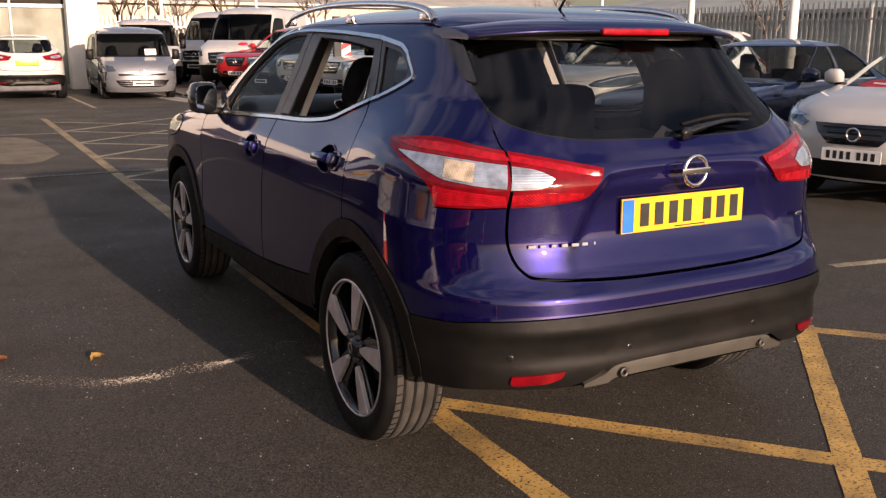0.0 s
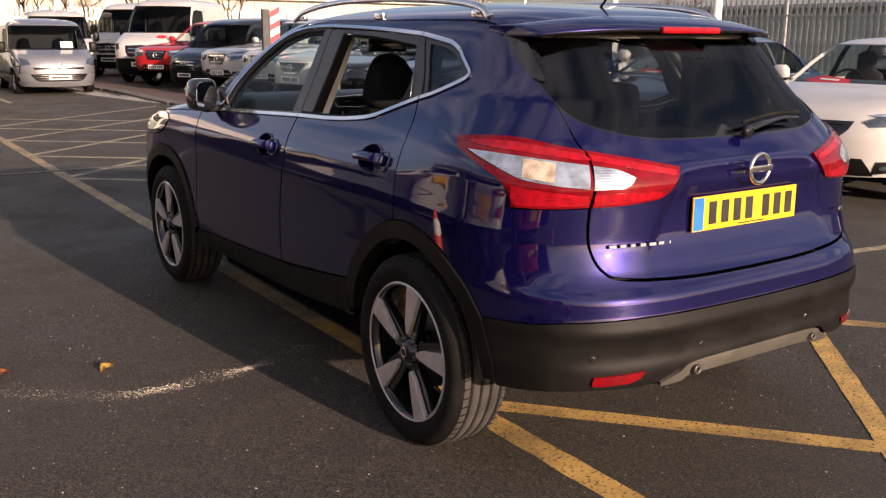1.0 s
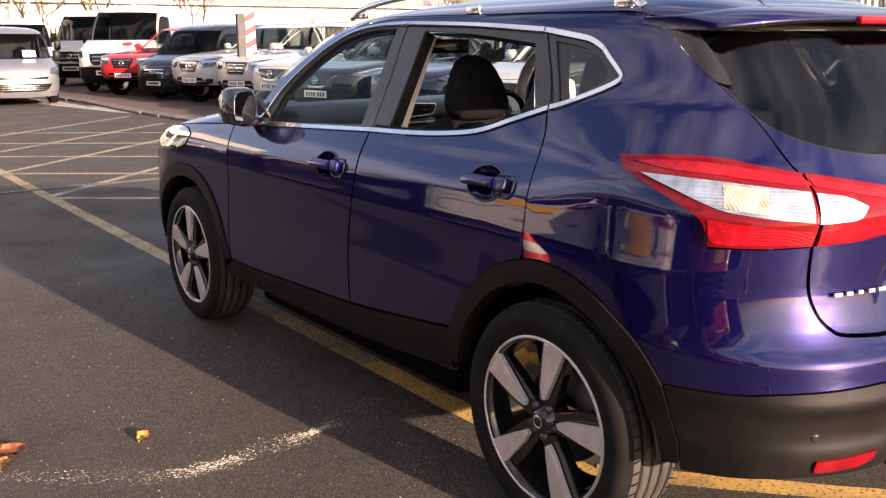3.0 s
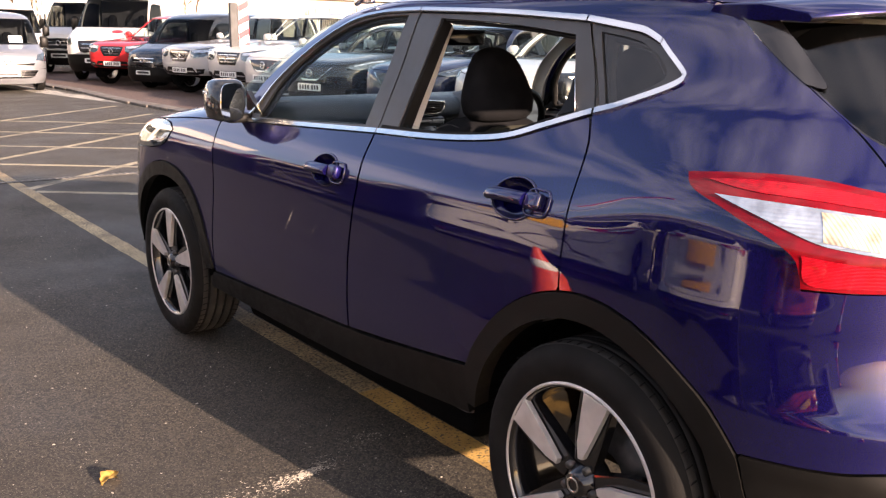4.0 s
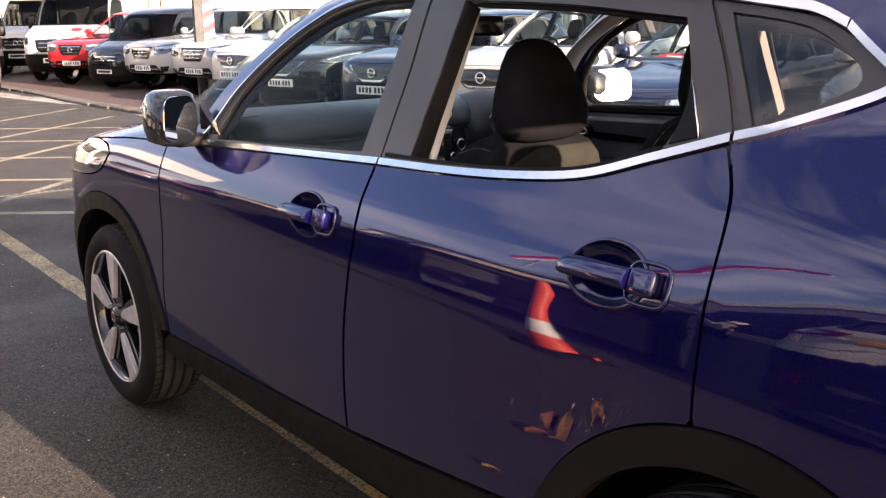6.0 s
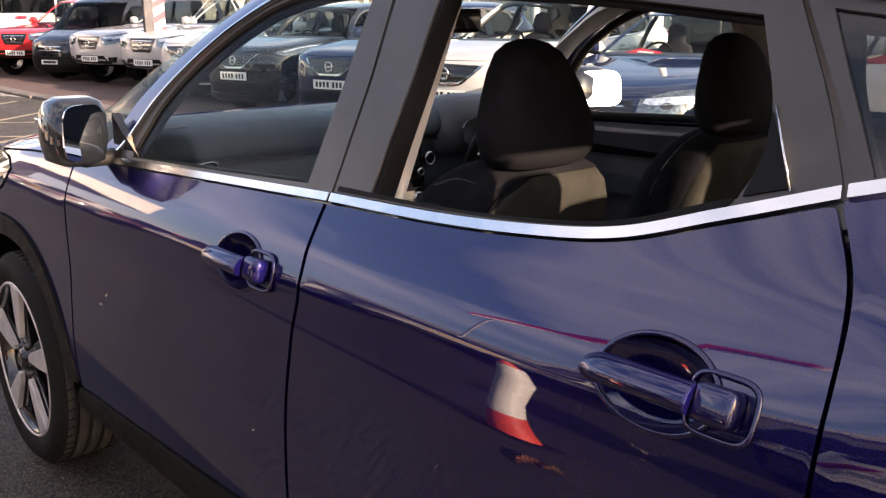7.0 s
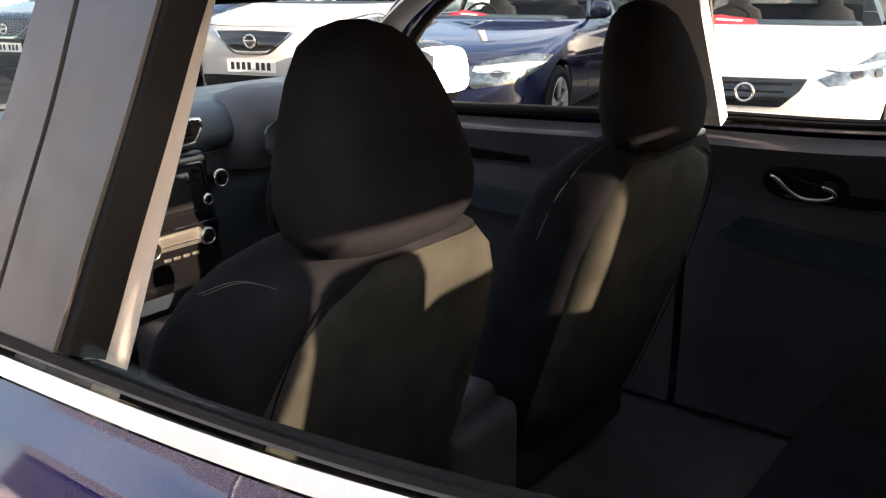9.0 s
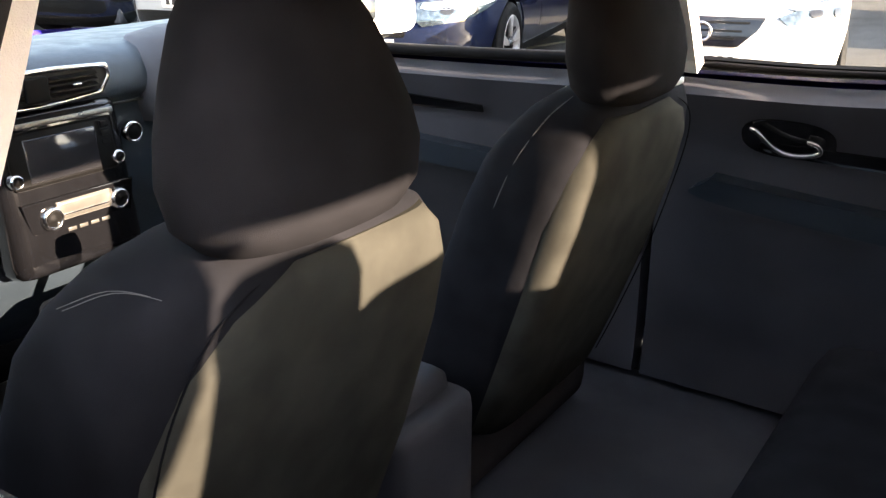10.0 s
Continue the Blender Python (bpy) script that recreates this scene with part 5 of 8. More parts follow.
def cabin(shell, car):
    seat(car, -0.374, 1)
    seat(car, 0.385, -1, -0.06)
    bench = new("rear_bench")
    bench.parent = car
    part("cushion", box(1.30, 0.60, 0.22, (0, 0.34, 0.57), 0.07, 4), CLOTH, bench, "dark cloth rear cushion")
    part("backrest", box(1.28, 0.16, 0.58, (0, -0.07, 0.81), 0.06, 3, Matrix.Rotation(radians(18), 4, "X")), CLOTH, bench)
    for x, z, k in ((-0.300, 1.142, 0.78), (0.45, 1.155, 1.12), (-0.095, 1.070, 1.32)):
        part("headrest", stack([(z - 0.08, x, -0.13, 0.10 * k, 0.035), (z - 0.05, x, -0.13, 0.118 * k, 0.05), (z + 0.16, x, -0.14, 0.110 * k, 0.05), (z + 0.188, x, -0.143, 0.098 * k, 0.044), (z + 0.200, x, -0.145, 0.075 * k, 0.034), (z + 0.205, x, -0.145, 0.04 * k, 0.015)], 28, 3.6), CLOTH_DARK, bench)
    part("parcel_shelf", box(1.20, 0.40, 0.03, (0, -0.40, 0.98), 0.01), TRIM_DARK, car)
    # headliner and pillar trims
    lin = outline([(2.14, 1.455), (1.85, 1.490), (1.40, 1.496), (0.60, 1.490), (-0.10, 1.480), (-0.29, 1.468), (-0.60, 1.470), (P0, 1.470)], [(P0, 1.470), (P0, 2.06)], [(P0, 2.06), (P1, 2.06)], [(P1, 2.06), (P1, 1.50)], [(P1, 1.50), (3.2, 1.495), (2.5, 1.476), (2.14, 1.455)])
    part("headliner", skin(shell, lin, step=0.09, lift=-0.028, both=True), TRIM_PALE, car, "pale headliner")
    for side in (-1, 1):
        low = 1.04 if side < 0 else 1.14
        bp = outline([(0.920 if side < 0 else 0.932, low), (0.938, 1.25), (0.955, 1.475)], [(0.955, 1.475), (1.10, 1.485)], [(1.10, 1.485), (1.075, 1.25), (1.075, low)])
        part("pillar_trim", skin(shell, bp, step=0.04, lift=-0.055, thick=0.03 if side < 0 else 0.036, side=side), TRIM_PALE, car, "pale centre pillar trim")
        ap = outline([(1.96, 1.06), (2.02, 1.20), (2.02, 1.32), (1.96, 1.40), (1.80, 1.462)], [(1.80, 1.462), (2.12, 1.475), (2.20, 1.34), (2.17, 1.20), (2.08, 1.07)])
        part("pillar_trim", skin(shell, ap, step=0.04, lift=-0.030, thick=0.02, side=side), TRIM_PALE, car, "pale windscreen pillar trim")
        cp = outline([(0.18, 1.18), (0.05, 1.22), (-0.10, 1.26), (-0.17, 1.31)], [(-0.17, 1.31), (-0.02, 1.41), (0.12, 1.44), (0.30, 1.466)], [(0.30, 1.466), (0.32, 1.44), (0.262, 1.33), (0.255, 1.22), (0.18, 1.18)])
        hole = outline([(0.135, 1.238), (0.03, 1.272), (-0.052, 1.304)], [(-0.052, 1.304), (-0.058, 1.318), (-0.04, 1.338), (0.03, 1.370), (0.13, 1.396), (0.215, 1.405)], [(0.215, 1.405), (0.19, 1.33), (0.135, 1.238)])
        part("rear_pillar_trim", skin(shell, cp, [hole], step=0.04, lift=-0.04, thick=0.02, side=side), TRIM_PALE, car, "pale rear pillar trim")
        side_wall = outline([(0.13, 1.16), (-0.2, 1.24), (-0.55, 1.25)], [(-0.55, 1.25), (-0.72, 1.05), (-0.72, 0.79)], [(-0.72, 0.79), (0.12, 0.79)])
        part("boot_side_trim", skin(shell, side_wall, step=0.06, lift=-0.07, side=side), TRIM_DARK, car)
        for nm, a, b, top in (("rear", 0.13, 1.03, [(1.03, 1.088), (0.75, 1.094), (0.56, 1.108), (0.41, 1.128), (0.28, 1.165), (0.13, 1.20)]), ("front", 1.05, 2.12, [(2.12, 1.038), (1.80, 1.056), (1.45, 1.069), (1.05, 1.086)])):
            heel = [(a, 0.76), (0.30, 0.66), (0.40, 0.53), (0.44, 0.40)] if nm == "rear" else [(a, 0.40)]
            lo = outline(top, [(a, top[-1][1]), *heel], [heel[-1], (b, 0.40)], [(b, 0.40), top[0]])
            d = part(nm + "_door_card", skin(shell, lo, step=0.05, lift=-0.075, thick=-0.05, side=side), TRIM_DARK, car, "dark inner door trim")
            mid = (a + b) / 2
            arm = outline([(a + 0.10, 0.86), (mid, 0.875), (b - 0.12, 0.90)], [(b - 0.12, 0.90), (b - 0.10, 0.845), (mid, 0.815), (a + 0.10, 0.81)])
            part("armrest", skin(shell, arm, step=0.04, lift=-0.115, thick=-0.05, side=side), TRIM_DASH, d)
            hp = 0.775 if nm == "rear" else 1.86
            inlay = outline([(hp - 0.42, 1.005), (hp - 0.2, 1.012), (hp + 0.05, 1.012)], [(hp + 0.05, 1.012), (hp + 0.03, 0.985), (hp - 0.2, 0.975), (hp - 0.42, 0.985)])
            part("door_inlay", skin(shell, inlay, step=0.04, lift=-0.084, thick=0.004, side=side), GLOSS_BLACK, d)
            cupm = frame_on(shell, hp, 1.026, side, -0.082)
            sgn = -side
            bm = prism(oval(0, 0, 0.085, 0.045, 28, 2.6), 0.004, cupm @ Matrix.Rotation(math.pi, 4, "X"))
            part("latch_cup", bm, GLOSS_BLACK, d)
            hpt = [(-0.078, 0.030, -0.010), (-0.060, 0.028, -0.018), (-0.030, 0.000, -0.024), (0.005, -0.017, -0.026), (0.050, -0.018, -0.022), (0.074, -0.010, -0.016), (0.066, 0.006, -0.012), (0.045, 0.010, -0.010)]
            bm = tube([(q[0] * sgn * 0.82, q[1] * 0.82, q[2]) for q in spline(hpt, 5)], 0.0052, 8)
            bmesh.ops.transform(bm, matrix=cupm, verts=bm.verts[:])
            part("inner_handle", bm, CHROME, d, "curved chrome inner handle")
    # dashboard
    top = spline([(2.50, 1.075), (2.30, 1.112), (2.10, 1.130), (1.97, 1.128), (1.905, 1.110), (1.878, 1.080), (1.874, 1.048), (1.890, 1.030)], 6)
    face = spline([(1.900, 1.020), (1.885, 0.97), (1.880, 0.90), (1.91, 0.72), (2.05, 0.55)], 4)
    m = Matrix(((0, 0, 1, -0.72), (1, 0, 0, 0), (0, 1, 0, 0), (0, 0, 0, 1)))
    dash = part("dashboard", prism(top + face + [(2.50, 0.55)], 1.44, m), TRIM_DASH, car, "soft dashboard with the sky's blue put into its colour")
    for f in dash.data.polygons:
        f.use_smooth = len(f.vertices) == 4
    hood = stack([(0.98, 0.375, 1.92, 0.175, 0.10), (1.05, 0.375, 1.92, 0.172, 0.115), (1.10, 0.375, 1.93, 0.160, 0.11), (1.135, 0.375, 1.94, 0.125, 0.085), (1.148, 0.375, 1.95, 0.06, 0.04)], 36, 2.8)
    part("instrument_hood", hood, TRIM_DARK, dash, "dark instrument hood")
    part("instrument_glass", prism(oval(0.375, 1.045, 0.135, 0.05, 32, 3.0), 0.006, Matrix(((1, 0, 0, 0), (0, 0, 1, 1.800), (0, 1, 0, 0), (0, 0, 0, 1)))), SCREEN, dash)
    lip = outline([(-0.178, 1.104), (-0.03, 1.112), (0.115, 1.106)], [(0.115, 1.106), (0.118, 1.085), (0.098, 1.058)], [(0.098, 1.058), (-0.03, 1.050), (-0.162, 1.056)], [(-0.162, 1.056), (-0.182, 1.085), (-0.178, 1.104)])
    upright = Matrix(((1, 0, 0, 0), (0, 0, -1, 1.876), (0, 1, 0, 0), (0, 0, 0, 1)))
    part("vent_frame", tube([(x, 1.866, z) for x, z in lip], 0.0048, 8, closed=True), CHROME, dash, "satin chrome vent surround")
    part("vent_back", prism(lip, 0.008, upright), INK, dash)
    part("hazard_panel", box(0.046, 0.010, 0.046, (-0.032, 1.862, 1.081), 0.004), PLASTIC, dash)
    for side_x in (-0.105, 0.044):
        for z in (1.066, 1.076, 1.086, 1.096):
            part("vent_slat", box(0.096, 0.012, 0.003, (side_x, 1.864, z), 0.001, turn=Matrix.Rotation(radians(20), 4, "X")), PLASTIC, dash)
        part("vent_tab", box(0.018, 0.010, 0.005, (side_x, 1.856, 1.081), 0.002), CHROME, dash)
    lean = Matrix.Rotation(radians(-8), 4, "X")
    stackc = part("control_panel", box(0.27, 0.10, 0.30, (-0.002, 1.893, 0.895), 0.03, 3, lean), GLOSS_BLACK, dash, "gloss black centre panel")
    part("trim_slot", box(0.20, 0.006, 0.010, (0.014, 1.860, 1.024), 0.002, turn=lean), plain("satin_silver_strip", (0.30, 0.29, 0.27), 0.35, 0.8), stackc)
    part("screen_bezel", box(0.215, 0.004, 0.100, (-0.006, 1.848, 0.966), 0.006, 2, lean), PLASTIC, stackc)
    part("screen", box(0.147, 0.006, 0.078, (-0.009, 1.847, 0.963), 0.003, 2, lean), SCREEN, stackc, "dark touch screen")
    for k in range(4):
        part("screen_button", box(0.018, 0.006, 0.012, (0.083, 1.848, 1.003 - k * 0.017), 0.002, turn=lean), PLASTIC, stackc)
    silver = plain("satin_silver_panel", (0.20, 0.19, 0.165), 0.35, 0.6)
    hp2 = [(-0.112, 0.892), (0.122, 0.892), (0.108, 0.812), (-0.095, 0.812)]
    part("heater_panel", prism(hp2, 0.004, Matrix(((1, 0, 0, 0), (0, 0, -1, 1.838), (0, 1, 0, 0), (0, 0, 0, 1))), 0.002), GLOSS_BLACK, stackc, "gloss heater panel with silver inlay")
    part("heater_inlay", box(0.115, 0.004, 0.034, (0.012, 1.834, 0.866), 0.006, 3), silver, stackc, "silver heater inlay")
    part("heater_line", box(0.125, 0.004, 0.003, (0.012, 1.832, 0.858), 0.001), CHROME, stackc)
    for k in range(4):
        part("heater_button", box(0.018, 0.004, 0.007, (-0.022 + k * 0.024, 1.833, 0.828), 0.001), silver, stackc)
    for nm, x, y, z, r in (("heater_dial", -0.059, 1.834, 0.857, 0.019), ("heater_dial", 0.084, 1.834, 0.859, 0.018), ("radio_knob", 0.102, 1.846, 0.936, 0.0115), ("radio_knob", -0.109, 1.846, 0.935, 0.0115), ("start_button", 0.161, 1.872, 0.969, 0.020)):
        kb = lathe([(0.004, r + 0.003), (-0.005, r + 0.003), (-0.010, r), (-0.011, r * 0.82), (-0.009, r * 0.78)], 32, "Y")
        bmesh.ops.translate(kb, vec=(x, y, z), verts=kb.verts[:])
        part(nm, kb, CHROME, stackc, "chrome-ringed dial")
        kb = lathe([(-0.004, r * 0.80), (-0.0095, r * 0.76), (-0.0105, 0.0005)], 24, "Y")
        bmesh.ops.translate(kb, vec=(x, y, z), verts=kb.verts[:])
        part("dial_cap", kb, PLASTIC, stackc)
    tri = outline([(-0.672, 1.010), (-0.620, 1.030), (-0.575, 1.036)], [(-0.575, 1.036), (-0.560, 1.026), (-0.567, 0.986)], [(-0.567, 0.986), (-0.62, 0.992), (-0.672, 1.010)])
    part("side_vent", prism(tri, 0.010, upright), INK, dash, "dark side vent")
    part("side_vent_frame", tube([(x, 1.866, z) for x, z in tri], 0.004, 8, closed=True), CHROME, dash, "chrome side vent surround")
    part("screen_vent", prism(oval(0, 0, 0.050, 0.013, 24, 3.5), 0.006, Matrix.Translation((-0.655, 1.945, 1.120)) @ Matrix.Rotation(radians(14), 4, "X")), INK, dash)
    part("dash_seam", box(1.30, 0.004, 0.006, (0, 1.884, 1.026), 0.001), INK, dash)
    part("glovebox", box(0.42, 0.02, 0.20, (-0.40, 1.895, 0.80), 0.02, 3), TRIM_DARK, dash)
    console = part("centre_console", box(0.20, 0.85, 0.28, (0, 1.45, 0.56), 0.03, 3), TRIM_DARK, car, "dark centre console")
    gk = stack([(0.70, -0.01, 1.60, 0.012, 0.012), (0.80, -0.01, 1.595, 0.012, 0.012), (0.82, -0.01, 1.595, 0.022, 0.026), (0.85, -0.01, 1.595, 0.027, 0.031), (0.864, -0.01, 1.595, 0.023, 0.027), (0.870, -0.01, 1.595, 0.010, 0.012)], 24, 2.0)
    part("gear_knob", gk, GLOSS_BLACK, console)
    part("gear_crown", lathe([(0.8655, 0.0235), (0.8715, 0.0205), (0.8735, 0.0135), (0.8715, 0.010)], 28, "Z"), CHROME, console, "chrome gear knob crown").location = (-0.01, 1.595, 0)
    part("console_box", box(0.17, 0.28, 0.10, (0.0, 1.20, 0.68), 0.03, 3), TRIM_DARK, console)
    # steering wheel
    sw = tube([(0.183 * math.cos(a), 0, 0.183 * math.sin(a)) for a in (2 * math.pi * k / 48 for k in range(48))], 0.016, 12, closed=True)
    wheel_part = part("steering_wheel", sw, PLASTIC, car, "black steering wheel with silver spokes")
    wheel_part.matrix_local = pose(0.285, 1.62, 1.00, 22)
    part("boss", stack([(-0.06, 0, 0, 0.06, 0.02), (0.0, 0, 0.0, 0.085, 0.03), (0.05, 0, 0, 0.07, 0.02)], 24), PLASTIC, wheel_part)
    for a in (0, 180, 270):
        part("spoke", box(0.11, 0.012, 0.035, (0.12, 0, 0), 0.004, turn=None), CHROME, wheel_part).matrix_local = pose(0, 0, 0, 0, a, 0)
    part("column", tube([(0.375, 1.66, 0.97), (0.375, 1.92, 0.88)], 0.04, 16), TRIM_DARK, car)
    part("rear_view_mirror", box(0.23, 0.03, 0.065, (0, 1.60, 1.385), 0.014, 3), GLOSS_BLACK, car)
    part("floor_pan", box(1.68, 1.74, 0.05, (0, 1.33, 0.37), 0.02), TRIM_DARK, car)
    part("boot_floor", box(1.10, 0.62, 0.05, (0, -0.42, 0.62), 0.02), TRIM_DARK, car)
    for s in (-1, 1):
        part("kick_panel", box(0.07, 0.56, 0.66, (s * 0.785, 2.27, 0.70), 0.01), TRIM_DARK, car)
    part("bulkhead", box(1.50, 0.05, 0.60, (0, 2.40, 0.72), 0.02), TRIM_DARK, car)
    # seat belts
    for s in (-1, 1):
        part("seat_belt", box(0.004, 0.045, 0.55, (s * 0.655, 1.075, 1.02), 0.001), TRIM_DARK, car)


cabin(hero_shell, car)


# parked vehicles
def nose_details(shell, ob, width=0.26):
    """Grille bars, badge, plate, intake and fog lamps on the nose."""
    a, b = [(p_at(shell, x, v), v) for x, v in ((0.40, 0.860), (0.30, 0.760), (0.17, 0.690))], [(p_at(shell, x, v), v) for x, v in ((0.15, 0.662), (0.26, 0.738), (0.44, 0.860))]
    vbar = outline(a, [a[-1], (P1, 0.684)], [(P1, 0.660)], b)
    part("grille_bar", skin(shell, vbar, step=0.05, lift=0.014, thick=0.012, both=True), CHROME, ob, "chrome V-shaped grille bar")
    low = outline([(3.45, 0.46), (3.7, 0.475), (P1, 0.475)], [(P1, 0.475), (P1, 0.335)], [(P1, 0.335), (3.6, 0.33), (3.45, 0.36), (3.45, 0.46)])
    part("lower_intake", skin(shell, low, step=0.06, lift=0.006, both=True), PLASTIC, ob)
    chin = outline([(3.10, 0.355), (3.5, 0.30), (P1, 0.30)], [(P1, 0.30), (P1, 0.20)], [(P1, 0.20), (3.3, 0.20), (3.10, 0.355)])
    part("chin", skin(shell, chin, step=0.06, lift=0.004, both=True), PLASTIC, ob)
    for s in (-1, 1):
        fog = outline([(3.14, 0.55), (3.30, 0.56), (3.40, 0.545)], [(3.40, 0.545), (3.40, 0.46), (3.25, 0.44), (3.12, 0.47), (3.14, 0.55)])
        f = part("fog_surround", skin(shell, fog, step=0.05, lift=0.005, side=s), PLASTIC, ob)
        part("fog_lamp", skin(shell, oval(3.28, 0.50, 0.05, 0.026), step=0.04, lift=0.010, side=s), HEAD_LENS, f)
        drl = outline([(2.66, 0.965), (2.85, 0.972), (3.08, 0.950), (3.30, 0.902)], [(3.30, 0.902), (3.30, 0.888), (3.08, 0.935), (2.85, 0.958), (2.66, 0.953)])
        part("lamp_strip", skin(shell, drl, step=0.05, lift=0.007, thick=0.004, side=s), CLEAR_LENS, ob)
    m = Matrix.Translation((0, 3.582, 0.56)) @ Matrix.Rotation(radians(90), 4, "X") @ Matrix.Rotation(radians(180), 4, "Y")
    pl = part("number_plate", prism([(-0.26, -0.055), (0.26, -0.055), (0.26, 0.055), (-0.26, 0.055)], 0.006, m, 0.002), WHITE_PLATE, ob, "white front number plate with dark bars")
    for x in (-0.20, -0.14, -0.08, -0.02, 0.07, 0.13, 0.19):
        part("plate_bar", prism([(x - 0.019, -0.034), (x + 0.019, -0.034), (x + 0.019, 0.034), (x - 0.019, 0.034)], 0.001, m @ Matrix.Translation((0, 0, 0.0062))), INK, pl)
    part("badge_ring", ring_badge((0, 3.582, 0.775), 0.055, 0.010), CHROME, ob, "round chrome badge")
    part("badge_bar", box(0.13, 0.010, 0.022, (0, 3.586, 0.775), 0.003), CHROME, ob)


def parked_suv():
    """The common parked car: the same skin as the blue car, in a coarser build."""
    ob = thing("parked_car", "white parked family car behind the kerb", "car", "parked cars")
    tgp = hero_panels(hero_shell, ob, WHITE_PAINT, 0.075, False)
    nose_details(hero_shell, ob)
    for s in (-1, 1):
        secs = [(1.062, s * 0.915, 1.905, 0.045, 0.045), (1.12, s * 0.916, 1.91, 0.082, 0.072), (1.18, s * 0.912, 1.915, 0.080, 0.070), (1.218, s * 0.906, 1.925, 0.045, 0.035)]
        part("door_mirror", stack(secs, 16, 3.2), WHITE_PAINT, ob)
        part("mirror_base", box(0.12, 0.07, 0.035, (s * 0.835, 1.93, 1.068), 0.012), PLASTIC, ob)
    for y in (0.0, AX):
        for s in (-1, 1):
            wheel(ob, (s * 0.775, y, 0.345), s, detail=False)
    part("underside", box(1.45, 4.0, 0.16, (0, 1.38, 0.30), 0.03), TRIM_DARK, ob)
    part("dashboard", box(1.35, 0.5, 0.5, (0, 2.15, 0.82), 0.05), TRIM_DASH, ob)
    part("rear_panel", box(1.25, 0.10, 0.55, (0, -0.05, 0.80), 0.04), CLOTH, ob)
    part("floor_pan", box(1.48, 2.6, 0.06, (0, 1.0, 0.42), 0.02), TRIM_DARK, ob)
    for x in (-0.385, 0.385):
        st = part("front_seat", stack([(0.5, x, 1.12, 0.24, 0.08), (0.85, x, 1.02, 0.25, 0.09), (1.08, x, 0.95, 0.2, 0.07), (1.13, x, 0.93, 0.08, 0.04)], 16, 3.0), CLOTH, ob)
        part("headrest", stack([(1.13, x, 0.91, 0.10, 0.04), (1.2, x, 0.90, 0.13, 0.055), (1.33, x, 0.895, 0.09, 0.045), (1.36, x, 0.895, 0.03, 0.02)], 16, 2.8), CLOTH, st)
    part("rear_plate", box(0.52, 0.008, 0.111, (0, -0.745, 0.89), 0.002), YELLOW_PLATE, ob)
    part("steering_wheel", tube([(0.375 + 0.18 * math.cos(a), 1.66 - 0.06 * math.sin(a), 0.98 + 0.17 * math.sin(a)) for a in (2 * math.pi * k / 24 for k in range(24))], 0.016, 6, closed=True), PLASTIC, ob)
    sp = box(1.06, 0.24, 0.035, (0, -0.31, 1.475), 0.015, 2, Matrix.Rotation(radians(10), 4, "X"))
    part("spoiler", sp, WHITE_PAINT, ob)
    return ob


def repaint(ob, old, paint):
    for o in (ob, *ob.children_recursive):
        if o.type == "MESH":
            for slot in o.material_slots:
                if slot.material == old:
                    slot.link = "OBJECT"
                    slot.material = paint


def nose_at(x, y, a, sy=1.0):
    """The pose of a car whose nose stands at x, y, and that faces a degrees from -y towards -x."""
    dx, dy = -math.sin(radians(a)), -math.cos(radians(a))
    return pose(x - dx * 3.57 * sy, y - dy * 3.57 * sy, 0, 0, 0, 180 - a)


VAN = [  # v, z, half width, front, rear, front corner, rear corner
    (0.22, 0.22, 0.90, 4.02, -0.85, 3.0, -0.2), (0.45, 0.45, 0.97, 4.12, -0.95, 3.0, -0.2), (0.75, 0.75, 0.99, 4.12, -0.97, 3.0, -0.2), (0.98, 0.98, 0.99, 4.05, -0.97, 2.95, -0.2),
    (1.12, 1.12, 0.985, 3.86, -0.97, 2.8, -0.2), (1.24, 1.24, 0.98, 3.52, -0.97, 2.6, -0.2), (1.32, 1.32, 0.975, 3.32, -0.97, 2.5, -0.2), (1.62, 1.62, 0.95, 3.00, -0.96, 2.25, -0.2),
    (1.92, 1.92, 0.92, 2.66, -0.95, 1.95, -0.2), (2.05, 2.05, 0.87, 2.42, -0.93, 1.8, -0.2), (2.16, 2.12, 0.77, 2.20, -0.85, 1.6, -0.1), (2.45, 2.18, 0.40, 1.7, -0.4, 1.3, 0.3), (2.85, 2.20, 0.0, 0.9, 0.8, 0.9, 0.8)]
van_shell = Shell(VAN, 5.0, 3.4)
VP0, VP1 = van_shell.p0, van_shell.p1
VAX = 3.05


